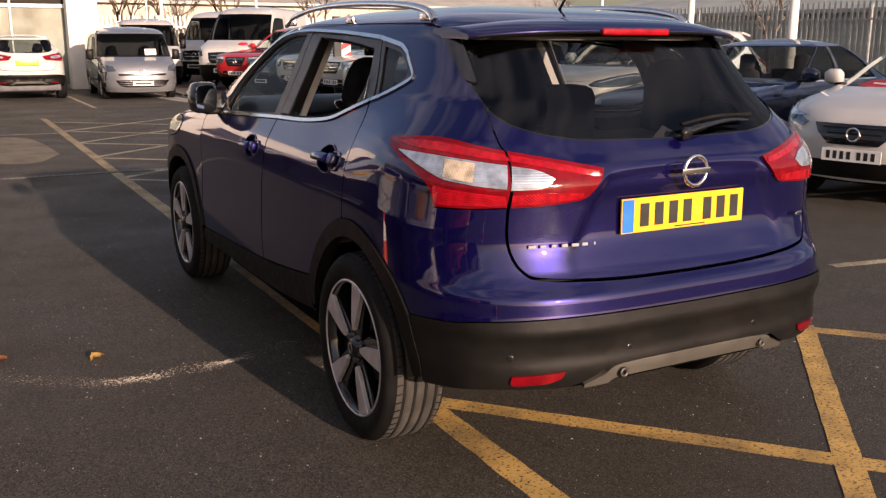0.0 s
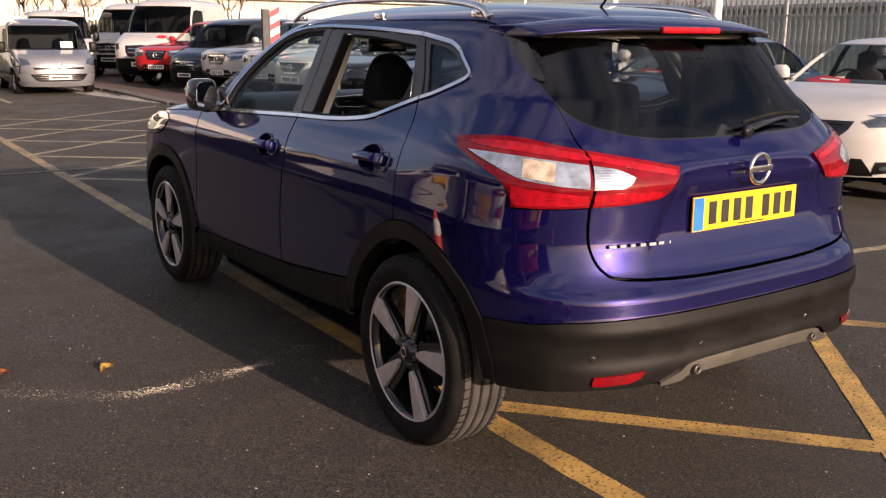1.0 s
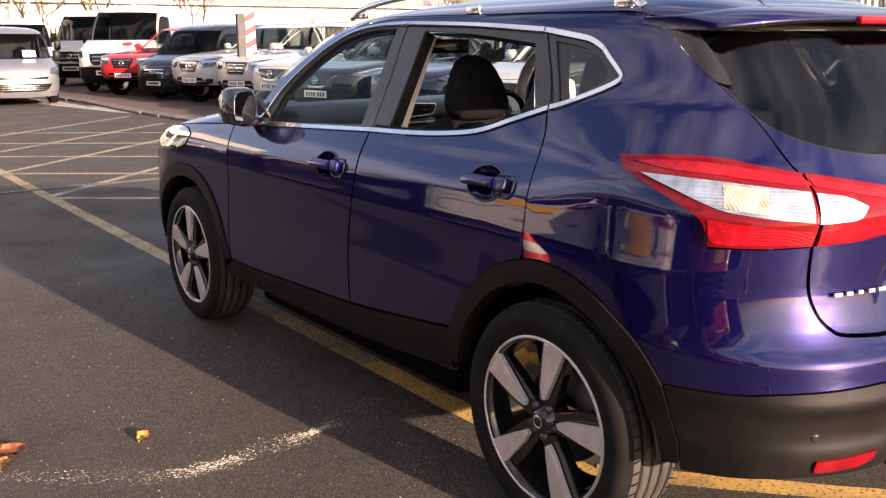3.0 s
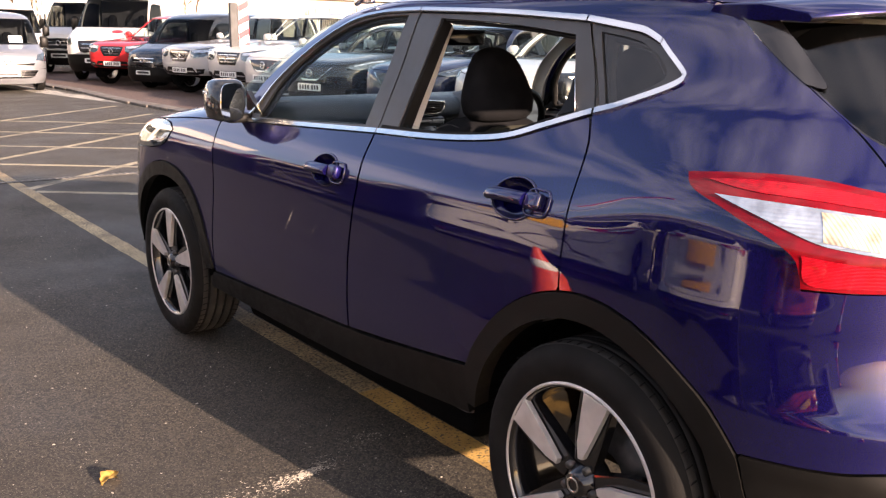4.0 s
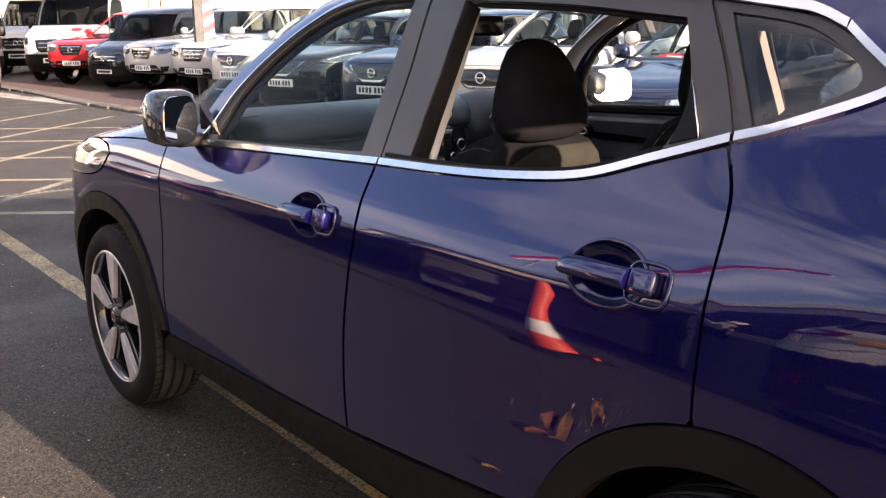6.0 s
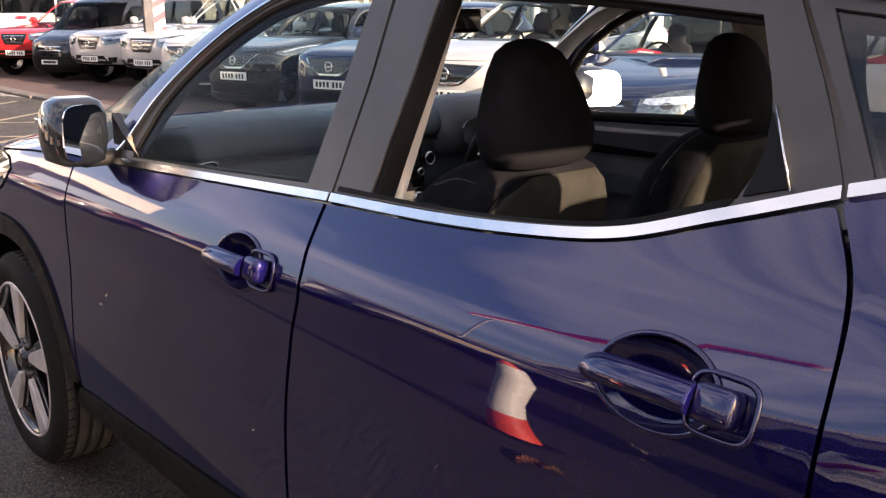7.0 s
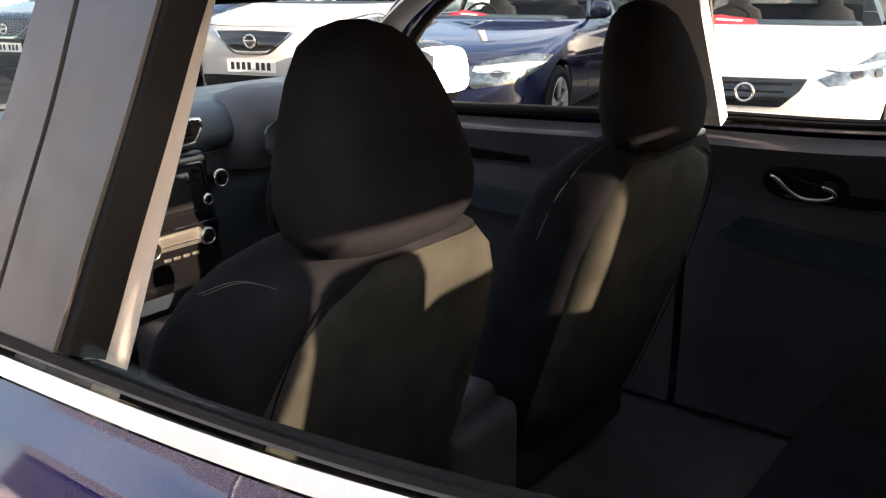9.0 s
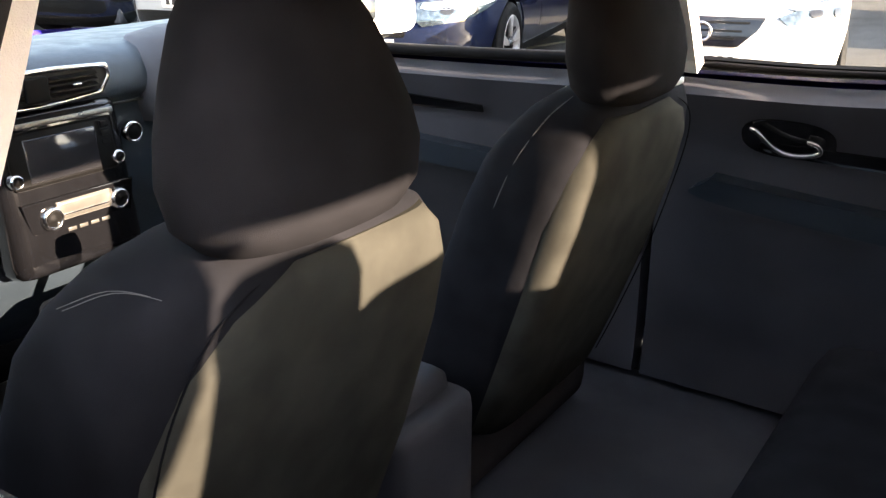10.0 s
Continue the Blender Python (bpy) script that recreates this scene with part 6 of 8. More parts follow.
def parked_van():
    ob = thing("parked_van", "white panel van parked facing the yard", "van", "parked vans")
    sh = van_shell
    for s in (-1, 1):
        body = outline([(VP0, 0.28), (-0.49, 0.28)], arc(0, 0.36, 0.43, 190, -8, 30), [(0.45, 0.28), (2.60, 0.28)], arc(VAX, 0.36, 0.43, 190, 8, 30), [(VAX + 0.44, 0.42), (3.62, 0.80)], [(3.62, 0.80), (3.30, 0.82), (3.05, 0.92), (2.95, 1.08)],
                       [(2.95, 1.08), (2.98, 1.20)], [(2.98, 1.20), (2.72, 1.285), (2.74, 1.60), (2.68, 1.96)], [(2.68, 1.96), (2.5, 2.04), (2.2, 2.06), (VP0, 2.06)])
        hole = outline([(1.45, 1.30), (2.05, 1.26), (2.56, 1.24)], [(2.56, 1.24), (2.60, 1.40), (2.50, 1.72), (2.38, 1.86)], [(2.38, 1.86), (1.9, 1.88), (1.45, 1.86)])
        part("body_side", skin(sh, body, [hole], 0.09, side=s), WHITE_PAINT, ob)
        part("side_window", skin(sh, inset(hole + hole[:1], -0.01), step=0.1, lift=-0.01, side=s), TINTED, ob)
        part("door_line", skin(sh, outline([(1.36, 0.34), (1.36, 1.95)], [(1.375, 1.95), (1.375, 0.34)]), step=0.1, lift=0.002, thick=0.004, side=s), INK, ob)
        head = outline([(3.20, 1.085), (3.50, 1.075), (3.86, 1.01)], [(3.86, 1.01), (3.94, 0.87)], [(3.94, 0.87), (3.55, 0.83), (3.30, 0.90), (3.20, 1.085)])
        part("headlamp", skin(sh, head, step=0.05, lift=0.006, side=s), HEAD_LENS, ob)
        fog = outline([(3.42, 0.52), (3.62, 0.52)], [(3.62, 0.52), (3.62, 0.40)], [(3.62, 0.40), (3.42, 0.40)])
        part("fog_lamp", skin(sh, fog, step=0.06, lift=0.016, side=s), PLASTIC, ob)
        mi = part("door_mirror", stack([(1.18, s * 1.12, 2.62, 0.06, 0.05), (1.22, s * 1.14, 2.62, 0.10, 0.07), (1.45, s * 1.14, 2.62, 0.10, 0.07), (1.50, s * 1.12, 2.62, 0.07, 0.05)], 16, 3.2), PLASTIC, ob)
        part("mirror_arm", box(0.16, 0.06, 0.05, (s * 1.03, 2.62, 1.22), 0.01), PLASTIC, mi)
        part("side_strip", skin(sh, outline([(0.48, 0.62), (2.55, 0.62)], [(2.55, 0.62), (2.55, 0.54)], [(2.55, 0.54), (0.48, 0.54)]), step=0.12, lift=0.012, side=s), PLASTIC, ob)
        for y in (0.0, VAX):
            wheel(ob, (s * 0.86, y, 0.345), s, width=0.20, rim=0.215, detail=False)
    bumper = outline([(VAX + 0.45, 0.40), (3.62, 0.62)], [(3.62, 0.62), (3.9, 0.64), (VP1, 0.64)], [(VP1, 0.64), (VP1, 0.24)], [(VP1, 0.24), (VAX + 0.46, 0.26)])
    part("front_bumper", skin(sh, bumper, step=0.08, lift=0.012, thick=0.04, both=True), PLASTIC, ob, "dark plastic bumper")
    face = outline([(3.63, 0.64), (3.70, 0.84), (3.70, 0.99), (3.62, 1.05)], [(3.62, 1.05), (3.9, 1.065), (VP1, 1.07)], [(VP1, 1.07), (VP1, 0.645)])
    part("front_panel", skin(sh, face, step=0.08, both=True), WHITE_PAINT, ob)
    va, vb = p_at(sh, 0.46, 0.95), p_at(sh, 0.36, 0.70)
    grille = outline([(va, 0.955), (VP1, 0.975)], [(VP1, 0.975), (VP1, 0.70)], [(VP1, 0.70), (vb, 0.70), (va, 0.955)])
    part("grille", skin(sh, grille, step=0.08, lift=0.008, both=True), GLOSS_BLACK, ob, "black grille")
    for v in (0.78, 0.87):
        part("grille_bar", skin(sh, outline([(vb, v), (VP1, v)], [(VP1, v + 0.020)], [(vb, v + 0.020)]), step=0.1, lift=0.014, thick=0.006, both=True), CHROME, ob)
    part("badge_ring", ring_badge((0, 4.155, 0.84), 0.065, 0.012), CHROME, ob)
    bonnet = outline([(3.00, 1.085), (3.30, 1.08), (3.62, 1.058), (VP1, 1.078)], [(VP1, 1.078), (VP1, 1.275)], [(VP1, 1.275), (3.4, 1.275), (2.95, 1.27), (2.75, 1.275)], [(2.75, 1.275), (3.00, 1.20), (3.00, 1.085)])
    part("bonnet", skin(sh, bonnet, step=0.08, both=True), WHITE_PAINT, ob)
    screen = outline([(2.74, 1.29), (2.76, 1.60), (2.70, 1.95)], [(2.70, 1.95), (3.2, 1.965), (VP1, 1.97)], [(VP1, 1.97), (VP1, 1.29)])
    part("windscreen", skin(sh, screen, step=0.1, lift=-0.004, both=True), pane("van_glass", (0.30, 0.32, 0.32)), ob, "dark windscreen")
    roof = outline([(2.68, 1.965), (2.5, 2.045), (2.2, 2.065), (VP0, 2.065)], [(VP0, 2.065), (VP0, 2.42)], [(VP0, 2.42), (VP1, 2.42)], [(VP1, 2.42), (VP1, 1.98)], [(VP1, 1.98), (3.2, 1.972), (2.68, 1.965)])
    rf = part("roof", skin(sh, roof, step=0.12, both=True), WHITE_PAINT, ob)
    part("roof_crown", crown(sh, 2.415, 0.85, 2.205), WHITE_PAINT, rf)
    m = Matrix.Translation((0, 4.145, 0.50)) @ Matrix.Rotation(radians(90), 4, "X") @ Matrix.Rotation(radians(180), 4, "Y")
    pl = part("number_plate", prism([(-0.26, -0.055), (0.26, -0.055), (0.26, 0.055), (-0.26, 0.055)], 0.006, m, 0.002), WHITE_PLATE, ob, "white front number plate with dark bars")
    part("plate_bar", prism([(-0.21, -0.03), (0.21, -0.03), (0.21, 0.03), (-0.21, 0.03)], 0.001, m @ Matrix.Translation((0, 0, 0.0062))), INK, pl)
    part("interior", box(1.7, 0.6, 0.6, (0, 2.6, 1.0), 0.05), TRIM_DARK, ob)
    part("bulkhead", box(1.75, 0.05, 1.5, (0, 1.4, 1.2), 0.02), TRIM_DARK, ob)
    part("underside", box(1.5, 4.6, 0.16, (0, 1.5, 0.34), 0.03), TRIM_DARK, ob)
    for x in (-0.45, 0.45):
        part("front_seat", stack([(0.7, x, 1.75, 0.25, 0.09), (1.2, x, 1.68, 0.25, 0.09), (1.35, x, 1.66, 0.14, 0.06), (1.55, x, 1.65, 0.12, 0.05), (1.6, x, 1.65, 0.05, 0.02)], 16, 3.0), CLOTH, ob)
    return ob


def van_at(x, y, a, s=1.0):
    dx, dy = -math.sin(radians(a)), -math.cos(radians(a))
    return pose(x - dx * 4.13 * s, y - dy * 4.13 * s, 0, 0, 0, 180 - a)


def place(base, old, m, scale, paint, label, category="", group=""):
    ob = copy_thing(base, m)
    ob.scale = scale
    if paint is not old:
        repaint(ob, old, paint)
    return tagged(ob, label, category, group)


class Plan:
    """The lines of one kind of parked car along its skin."""

    def __init__(self, shell, axle, radius, arch, sill, belt, roof, cuts, lamp, grille, intake, plate, seams, tail):
        self.shell, self.axle, self.radius, self.arch, self.sill, self.belt, self.roof, self.cuts = shell, axle, radius, arch, sill, belt, roof, cuts
        self.lamp, self.grille, self.intake = (on_nose(shell, q) for q in (lamp, grille, intake))
        self.plate, self.seams, self.tail = plate, seams, tail


def on_nose(shell, pts):
    return [(p_at(shell, x, v), v) for x, v in pts]


def slant(line, v):
    """Where a slanted upright stands at height v: line is (p low, v low, p high, v high)."""
    return line[0] + (line[2] - line[0]) * (v - line[1]) / (line[3] - line[1])


def road_car(label, plan, paint, glass, trim, black_low=0.0):
    """A parked car: lower body with wheel arches, pillars, roof, glass, lamps, grille, plate, mirrors and wheels."""
    sh, b, r = plan.shell, plan.belt, plan.roof
    q0, q1 = sh.p0, sh.p1
    ob = thing("parked_car", label, "car", "parked cars")
    # lower body, from the middle of the tail to the middle of the nose
    bottom = [(q0, plan.sill + 0.10), (-plan.arch - 0.25, plan.sill + 0.06)]
    for cx in (0.0, plan.axle):
        bottom += arc(cx, plan.radius, plan.arch, 190, -10, 22)
    bottom += [(plan.axle + plan.arch + 0.25, plan.sill + 0.04), (q1, plan.sill + 0.02)]
    rear_b, front_b = slant(plan.cuts[0], b), slant(plan.cuts[-1], b)
    loop = [(float(x), float(y)) for x, y in bottom] + [(q1, b + 0.01), (front_b, b)] + [(x, b) for x in np.linspace(front_b, rear_b, 8)[1:-1]] + [(rear_b, b), (q0, b)]
    body = part("body", skin(sh, loop, step=0.05, both=True), paint, ob)
    # roof with its crown
    part("roof", skin(sh, [(q0, r)] + [(x, r) for x in np.linspace(q0, q1, 30)[1:-1]] + [(q1, r), (q1, sh.r[-2, 0]), (q0, sh.r[-2, 0])], step=0.09, both=True), paint, ob)
    mid = float(sh.r[-1, 3] + sh.r[-1, 4]) / 2
    part("roof_crown", crown(sh, float(sh.r[-2, 0]) - 0.004, mid, float(sh.r[-1, 1]) + 0.004), paint, ob)
    lo, hi = b + 0.004, r - 0.004
    c = plan.cuts
    for k, s in itertools.product(range(0, len(c) - 1, 2), (-1, 1)):
        post = outline([(slant(c[k], lo), lo), (slant(c[k], (lo + hi) / 2), (lo + hi) / 2), (slant(c[k], hi), hi)], [(slant(c[k + 1], hi), hi)], [(slant(c[k + 1], (lo + hi) / 2), (lo + hi) / 2), (slant(c[k + 1], lo), lo)])
        middle = 0 < k < len(c) - 2
        part("pillar", skin(sh, post, step=0.06, thick=0.03, side=s), GLOSS_BLACK if middle else paint, ob)
    for k, s in itertools.product(range(1, len(c) - 2, 2), (-1, 1)):
        w = outline([(slant(c[k], lo), lo), (slant(c[k], hi), hi)], [(slant(c[k + 1], hi), hi)], [(slant(c[k + 1], lo), lo)])
        part("side_window", skin(sh, w, step=0.08, lift=-0.008, thick=0.004, side=s), glass, ob).visible_shadow = False
        part("window_strip", skin(sh, [(slant(c[k], lo), b - 0.012), (slant(c[k + 1], lo), b - 0.012), (slant(c[k + 1], lo), b + 0.006), (slant(c[k], lo), b + 0.006)], step=0.1, lift=0.004, thick=0.006, side=s), trim, ob)
    screen = outline([(slant(c[-1], lo), lo), (slant(c[-1], hi), hi)], [(x, hi) for x in np.linspace(slant(c[-1], hi), q1, 6)], [(q1, hi), (q1, lo + 0.012)])
    part("windscreen", skin(sh, screen, step=0.08, lift=-0.004, thick=0.004, both=True), glass, ob, "clear windscreen").visible_shadow = False
    back = outline([(q0, lo), (slant(c[0], lo), lo)], [(slant(c[0], lo), lo), (slant(c[0], hi), hi)], [(slant(c[0], hi), hi), (q0, hi)])
    part("rear_window", skin(sh, back, step=0.08, lift=-0.004, thick=0.004, both=True), TINTED, ob)
    # black lower edge along the flanks, seams and handles
    for s in (-1, 1):
        lip = [(x, plan.sill + 0.07) for x in np.linspace(plan.arch + 0.02, plan.axle - plan.arch - 0.02, 8)]
        part("sill", skin(sh, lip + [(plan.axle - plan.arch - 0.02, plan.sill - 0.02), (plan.arch + 0.02, plan.sill - 0.02)], step=0.12, lift=0.006, thick=0.03, side=s), PLASTIC, ob)
        for x in plan.seams:
            part("door_seam", skin(sh, [(x, plan.sill + 0.09), (x + 0.009, plan.sill + 0.09), (x + 0.009, b - 0.014), (x, b - 0.014)], step=0.08, lift=0.0015, thick=0.002, side=s), INK, ob)
        for x in plan.seams[:-1]:
            m = frame_on(sh, x + 0.16, b - 0.10, s, 0.014)
            bm = box(0.17, 0.026, 0.020, bevel=0.008)
            bmesh.ops.transform(bm, matrix=m, verts=bm.verts[:])
            part("door_handle", bm, trim, ob)
        for cx in (0.0, plan.axle):
            if black_low:
                ring = arc(cx, plan.radius, plan.arch + black_low, 4, 176, 24) + arc(cx, plan.radius, plan.arch - 0.01, 176, 4, 24)
                part("arch_cladding", skin(sh, ring, step=0.07, lift=0.012, thick=0.03, side=s), PLASTIC, ob)
            wheel(ob, (s * (float(sh.r[2, 2]) - 0.10), cx, plan.radius), s, radius=plan.radius, width=0.21, rim=plan.radius * 0.70, detail=False)
            well = lathe([(-0.005, plan.arch * 0.99), (-0.30, plan.arch * 0.99), (-0.30, 0.01)], 28)
            bmesh.ops.transform(well, matrix=Matrix.Translation((s * (float(sh.r[2, 2]) - 0.03), cx, plan.radius)) @ Matrix.Rotation(0 if s > 0 else math.pi, 4, "Z"), verts=well.verts[:])
            bmesh.ops.delete(well, geom=[v for v in well.verts if v.co.z < 0.12], context="VERTS")
            part("wheel_well", well, SHADE_BLACK, ob)
        lamp = part("headlamp", skin(sh, plan.lamp, step=0.03, lift=0.010, thick=0.02, side=s), HEAD_LENS, ob, "clear headlamp")
        cen = np.mean(np.array(plan.lamp), 0)
        core = [tuple(cen + (np.array(q) - cen) * np.array((0.86, 0.30)) + np.array((0.0, 0.022))) for q in plan.lamp]
        part("lamp_strip", skin(sh, core, step=0.03, lift=0.015, thick=0.004, side=s), CLEAR_LENS, lamp, "bright lamp strip")
        for dx in (-0.12, 0.08):
            part("lamp_projector", skin(sh, oval(cen[0] + dx, cen[1] - 0.020, 0.050, 0.026, 16), step=0.03, lift=0.015, thick=0.004, side=s), GLOSS_BLACK, lamp)
        part("tail_lamp", skin(sh, plan.tail, step=0.05, lift=0.006, thick=0.02, side=s), RED_LENS, ob)
        mz = b + 0.085
        yy = slant(c[-2], b) - 0.06
        half = abs(float(sh.at(np.array(yy), np.array(b))[0]))
        mi = part("door_mirror", stack([(mz - 0.085, s * (half + 0.10), yy, 0.05, 0.04), (mz - 0.05, s * (half + 0.11), yy, 0.095, 0.065), (mz + 0.03, s * (half + 0.11), yy + 0.01, 0.092, 0.065), (mz + 0.07, s * (half + 0.10), yy + 0.02, 0.05, 0.035)], 18, 3.0), paint, ob)
        part("mirror_arm", box(0.12, 0.06, 0.03, (s * (half + 0.03), yy + 0.02, mz - 0.075), 0.01), PLASTIC, mi)
        part("front_seat", stack([(b - 0.5, s * 0.37, 1.05, 0.23, 0.08), (b - 0.1, s * 0.37, 0.95, 0.24, 0.09), (b + 0.06, s * 0.37, 0.90, 0.18, 0.07), (b + 0.10, s * 0.37, 0.88, 0.10, 0.045), (b + 0.26, s * 0.37, 0.87, 0.10, 0.045), (b + 0.29, s * 0.37, 0.87, 0.05, 0.02)], 16, 3.0), CLOTH, ob)
    # nose
    g = part("grille", skin(sh, plan.grille + [(q1, plan.grille[-1][1]), (q1, plan.grille[0][1])], step=0.06, lift=0.007, thick=0.02, both=True), GLOSS_BLACK, ob, "black grille")
    v0, v1 = plan.grille[0][1], plan.grille[-1][1]
    for k in (0.22, 0.5, 0.78):
        v = v0 + (v1 - v0) * k
        x = float(np.interp(v, [min(v0, v1), max(v0, v1)], [plan.grille[-1][0], plan.grille[0][0]] if v1 < v0 else [plan.grille[0][0], plan.grille[-1][0]])) + 0.06
        part("grille_bar", skin(sh, [(x, v), (q1, v), (q1, v + 0.012), (x, v + 0.012)], step=0.08, lift=0.012, thick=0.005, both=True), trim, g)
    part("lower_intake", skin(sh, plan.intake + [(q1, plan.intake[-1][1]), (q1, plan.intake[0][1])], step=0.08, lift=0.006, thick=0.02, both=True), PLASTIC, ob, "dark lower intake")
    for s in (-1, 1):
        x, v = plan.intake[0][0] - 0.22, (plan.intake[0][1] + plan.intake[-1][1]) / 2
        f = part("fog_surround", skin(sh, outline([(x - 0.12, v + 0.06), (x + 0.10, v + 0.05)], [(x + 0.10, v + 0.05), (x + 0.12, v - 0.06)], [(x + 0.12, v - 0.06), (x - 0.06, v - 0.04)]), step=0.05, lift=0.006, side=s), PLASTIC, ob)
        part("fog_lamp", skin(sh, oval(x + 0.02, v, 0.045, 0.022, 16), step=0.04, lift=0.012, side=s), HEAD_LENS, f)
    ny = float(sh.at(np.array(q1), np.array(plan.plate))[1])
    m = Matrix.Translation((0, ny + 0.012, plan.plate)) @ Matrix.Rotation(radians(90), 4, "X") @ Matrix.Rotation(radians(180), 4, "Y")
    pl = part("number_plate", prism([(-0.26, -0.055), (0.26, -0.055), (0.26, 0.055), (-0.26, 0.055)], 0.006, m, 0.002), WHITE_PLATE, ob, "white front number plate with dark bars")
    for x in (-0.20, -0.14, -0.08, -0.02, 0.07, 0.13, 0.19):
        part("plate_bar", prism([(x - 0.017, -0.034), (x + 0.017, -0.034), (x + 0.017, 0.034), (x - 0.017, 0.034)], 0.001, m @ Matrix.Translation((0, 0, 0.0062))), INK, pl)
    bv = (v0 + v1) / 2
    by = float(sh.at(np.array(q1), np.array(bv))[1])
    part("badge_ring", ring_badge((0, by + 0.018, bv), 0.055, 0.010), CHROME, ob, "round chrome badge")
    # cabin
    part("dashboard", box(1.30, 0.45, 0.45, (0, slant(c[-1], b) - 0.05, b - 0.20), 0.06), TRIM_DASH, ob)
    part("floor_pan", box(1.40, plan.axle - 0.6, 0.06, (0, plan.axle / 2, plan.sill + 0.14), 0.02), TRIM_DARK, ob)
    part("underside", box(1.30, plan.axle + 0.8, 0.14, (0, plan.axle / 2, plan.sill + 0.03), 0.03), SHADE_BLACK, ob)
    part("rear_bench", box(1.25, 0.14, 0.60, (0, slant(c[1], b) - 0.10, b - 0.22), 0.05), CLOTH, ob)
    part("steering_wheel", tube([(0.37 + 0.18 * math.cos(a), slant(c[-2], b) - 0.45 - 0.06 * math.sin(a), b - 0.06 + 0.17 * math.sin(a)) for a in (2 * math.pi * k / 24 for k in range(24))], 0.015, 6, closed=True), PLASTIC, ob)
    return ob


SALOON = Plan(Shell([
    (0.20, 0.20, 0.82, 3.66, -1.02, 2.90, -0.35), (0.35, 0.35, 0.90, 3.76, -1.12, 2.90, -0.35), (0.55, 0.55, 0.92, 3.78, -1.14, 2.90, -0.35), (0.70, 0.70, 0.922, 3.74, -1.14, 2.90, -0.35),
    (0.80, 0.80, 0.915, 3.60, -1.12, 2.85, -0.35), (0.87, 0.87, 0.905, 3.25, -1.10, 2.65, -0.35), (0.93, 0.93, 0.885, 2.75, -1.06, 2.30, -0.35), (0.97, 0.97, 0.86, 2.30, -0.98, 1.95, -0.40), (1.00, 1.00, 0.845, 2.16, -0.66, 1.78, -0.30),
    (1.15, 1.15, 0.775, 1.84, -0.28, 1.48, -0.05), (1.30, 1.30, 0.695, 1.50, 0.10, 1.18, 0.28), (1.38, 1.38, 0.63, 1.26, 0.33, 1.02, 0.48), (1.44, 1.42, 0.52, 1.05, 0.50, 0.86, 0.60), (1.60, 1.45, 0.30, 0.90, 0.64, 0.80, 0.70), (1.85, 1.462, 0.0, 0.78, 0.74, 0.78, 0.74)], 4.0, 3.0),
    2.94, 0.335, 0.385, 0.22, 0.985, 1.375,
    [(-0.50, 1.0, 0.02, 1.38), (-0.16, 1.0, 0.22, 1.38), (0.78, 1.0, 0.80, 1.38), (0.86, 1.0, 0.87, 1.38), (1.86, 1.0, 1.30, 1.38), (2.00, 1.0, 1.42, 1.38)],
    [(0.42, 0.705), (0.40, 0.600), (0.47, 0.550), (0.70, 0.585), (0.84, 0.650), (0.905, 0.770), (0.80, 0.792), (0.62, 0.765)],
    [(0.36, 0.690), (0.385, 0.60), (0.33, 0.47)], [(0.52, 0.36), (0.58, 0.24)], 0.40, (0.02, 0.83, 2.02), [(-0.60, 0.86), (-1.00, 0.84), (-1.00, 0.68), (-0.62, 0.70)])
HATCH = Plan(Shell([
    (0.20, 0.20, 0.78, 3.20, -0.55, 2.40, 0.10), (0.35, 0.35, 0.845, 3.28, -0.63, 2.40, 0.10), (0.55, 0.55, 0.865, 3.30, -0.65, 2.40, 0.10), (0.72, 0.72, 0.868, 3.27, -0.63, 2.40, 0.10), (0.84, 0.84, 0.86, 3.14, -0.62, 2.35, 0.10),
    (0.92, 0.92, 0.842, 2.88, -0.60, 2.20, 0.10), (0.98, 0.98, 0.818, 2.52, -0.58, 1.95, 0.10), (1.02, 1.02, 0.80, 2.28, -0.56, 1.75, 0.10), (1.20, 1.20, 0.72, 1.88, -0.45, 1.40, 0.10), (1.33, 1.33, 0.655, 1.55, -0.33, 1.10, 0.15),
    (1.39, 1.39, 0.60, 1.35, -0.20, 0.95, 0.20), (1.44, 1.43, 0.45, 1.10, 0.05, 0.80, 0.35), (1.60, 1.452, 0.20, 0.75, 0.35, 0.65, 0.45), (1.80, 1.46, 0.0, 0.55, 0.50, 0.55, 0.50)], 4.0, 3.0),
    2.525, 0.315, 0.365, 0.22, 1.005, 1.375,
    [(-0.36, 1.0, -0.22, 1.38), (-0.02, 1.0, 0.14, 1.38), (0.72, 1.0, 0.74, 1.38), (0.80, 1.0, 0.82, 1.38), (1.90, 1.0, 1.46, 1.38), (2.02, 1.0, 1.58, 1.38)],
    [(0.44, 0.735), (0.50, 0.690), (0.66, 0.700), (0.78, 0.755), (0.835, 0.880), (0.76, 0.875), (0.60, 0.800)],
    [(0.37, 0.735), (0.33, 0.66), (0.22, 0.56)], [(0.46, 0.42), (0.54, 0.27)], 0.470, (-0.02, 0.76, 1.98), [(-0.30, 0.96), (-0.52, 0.94), (-0.50, 0.76), (-0.36, 0.82)])
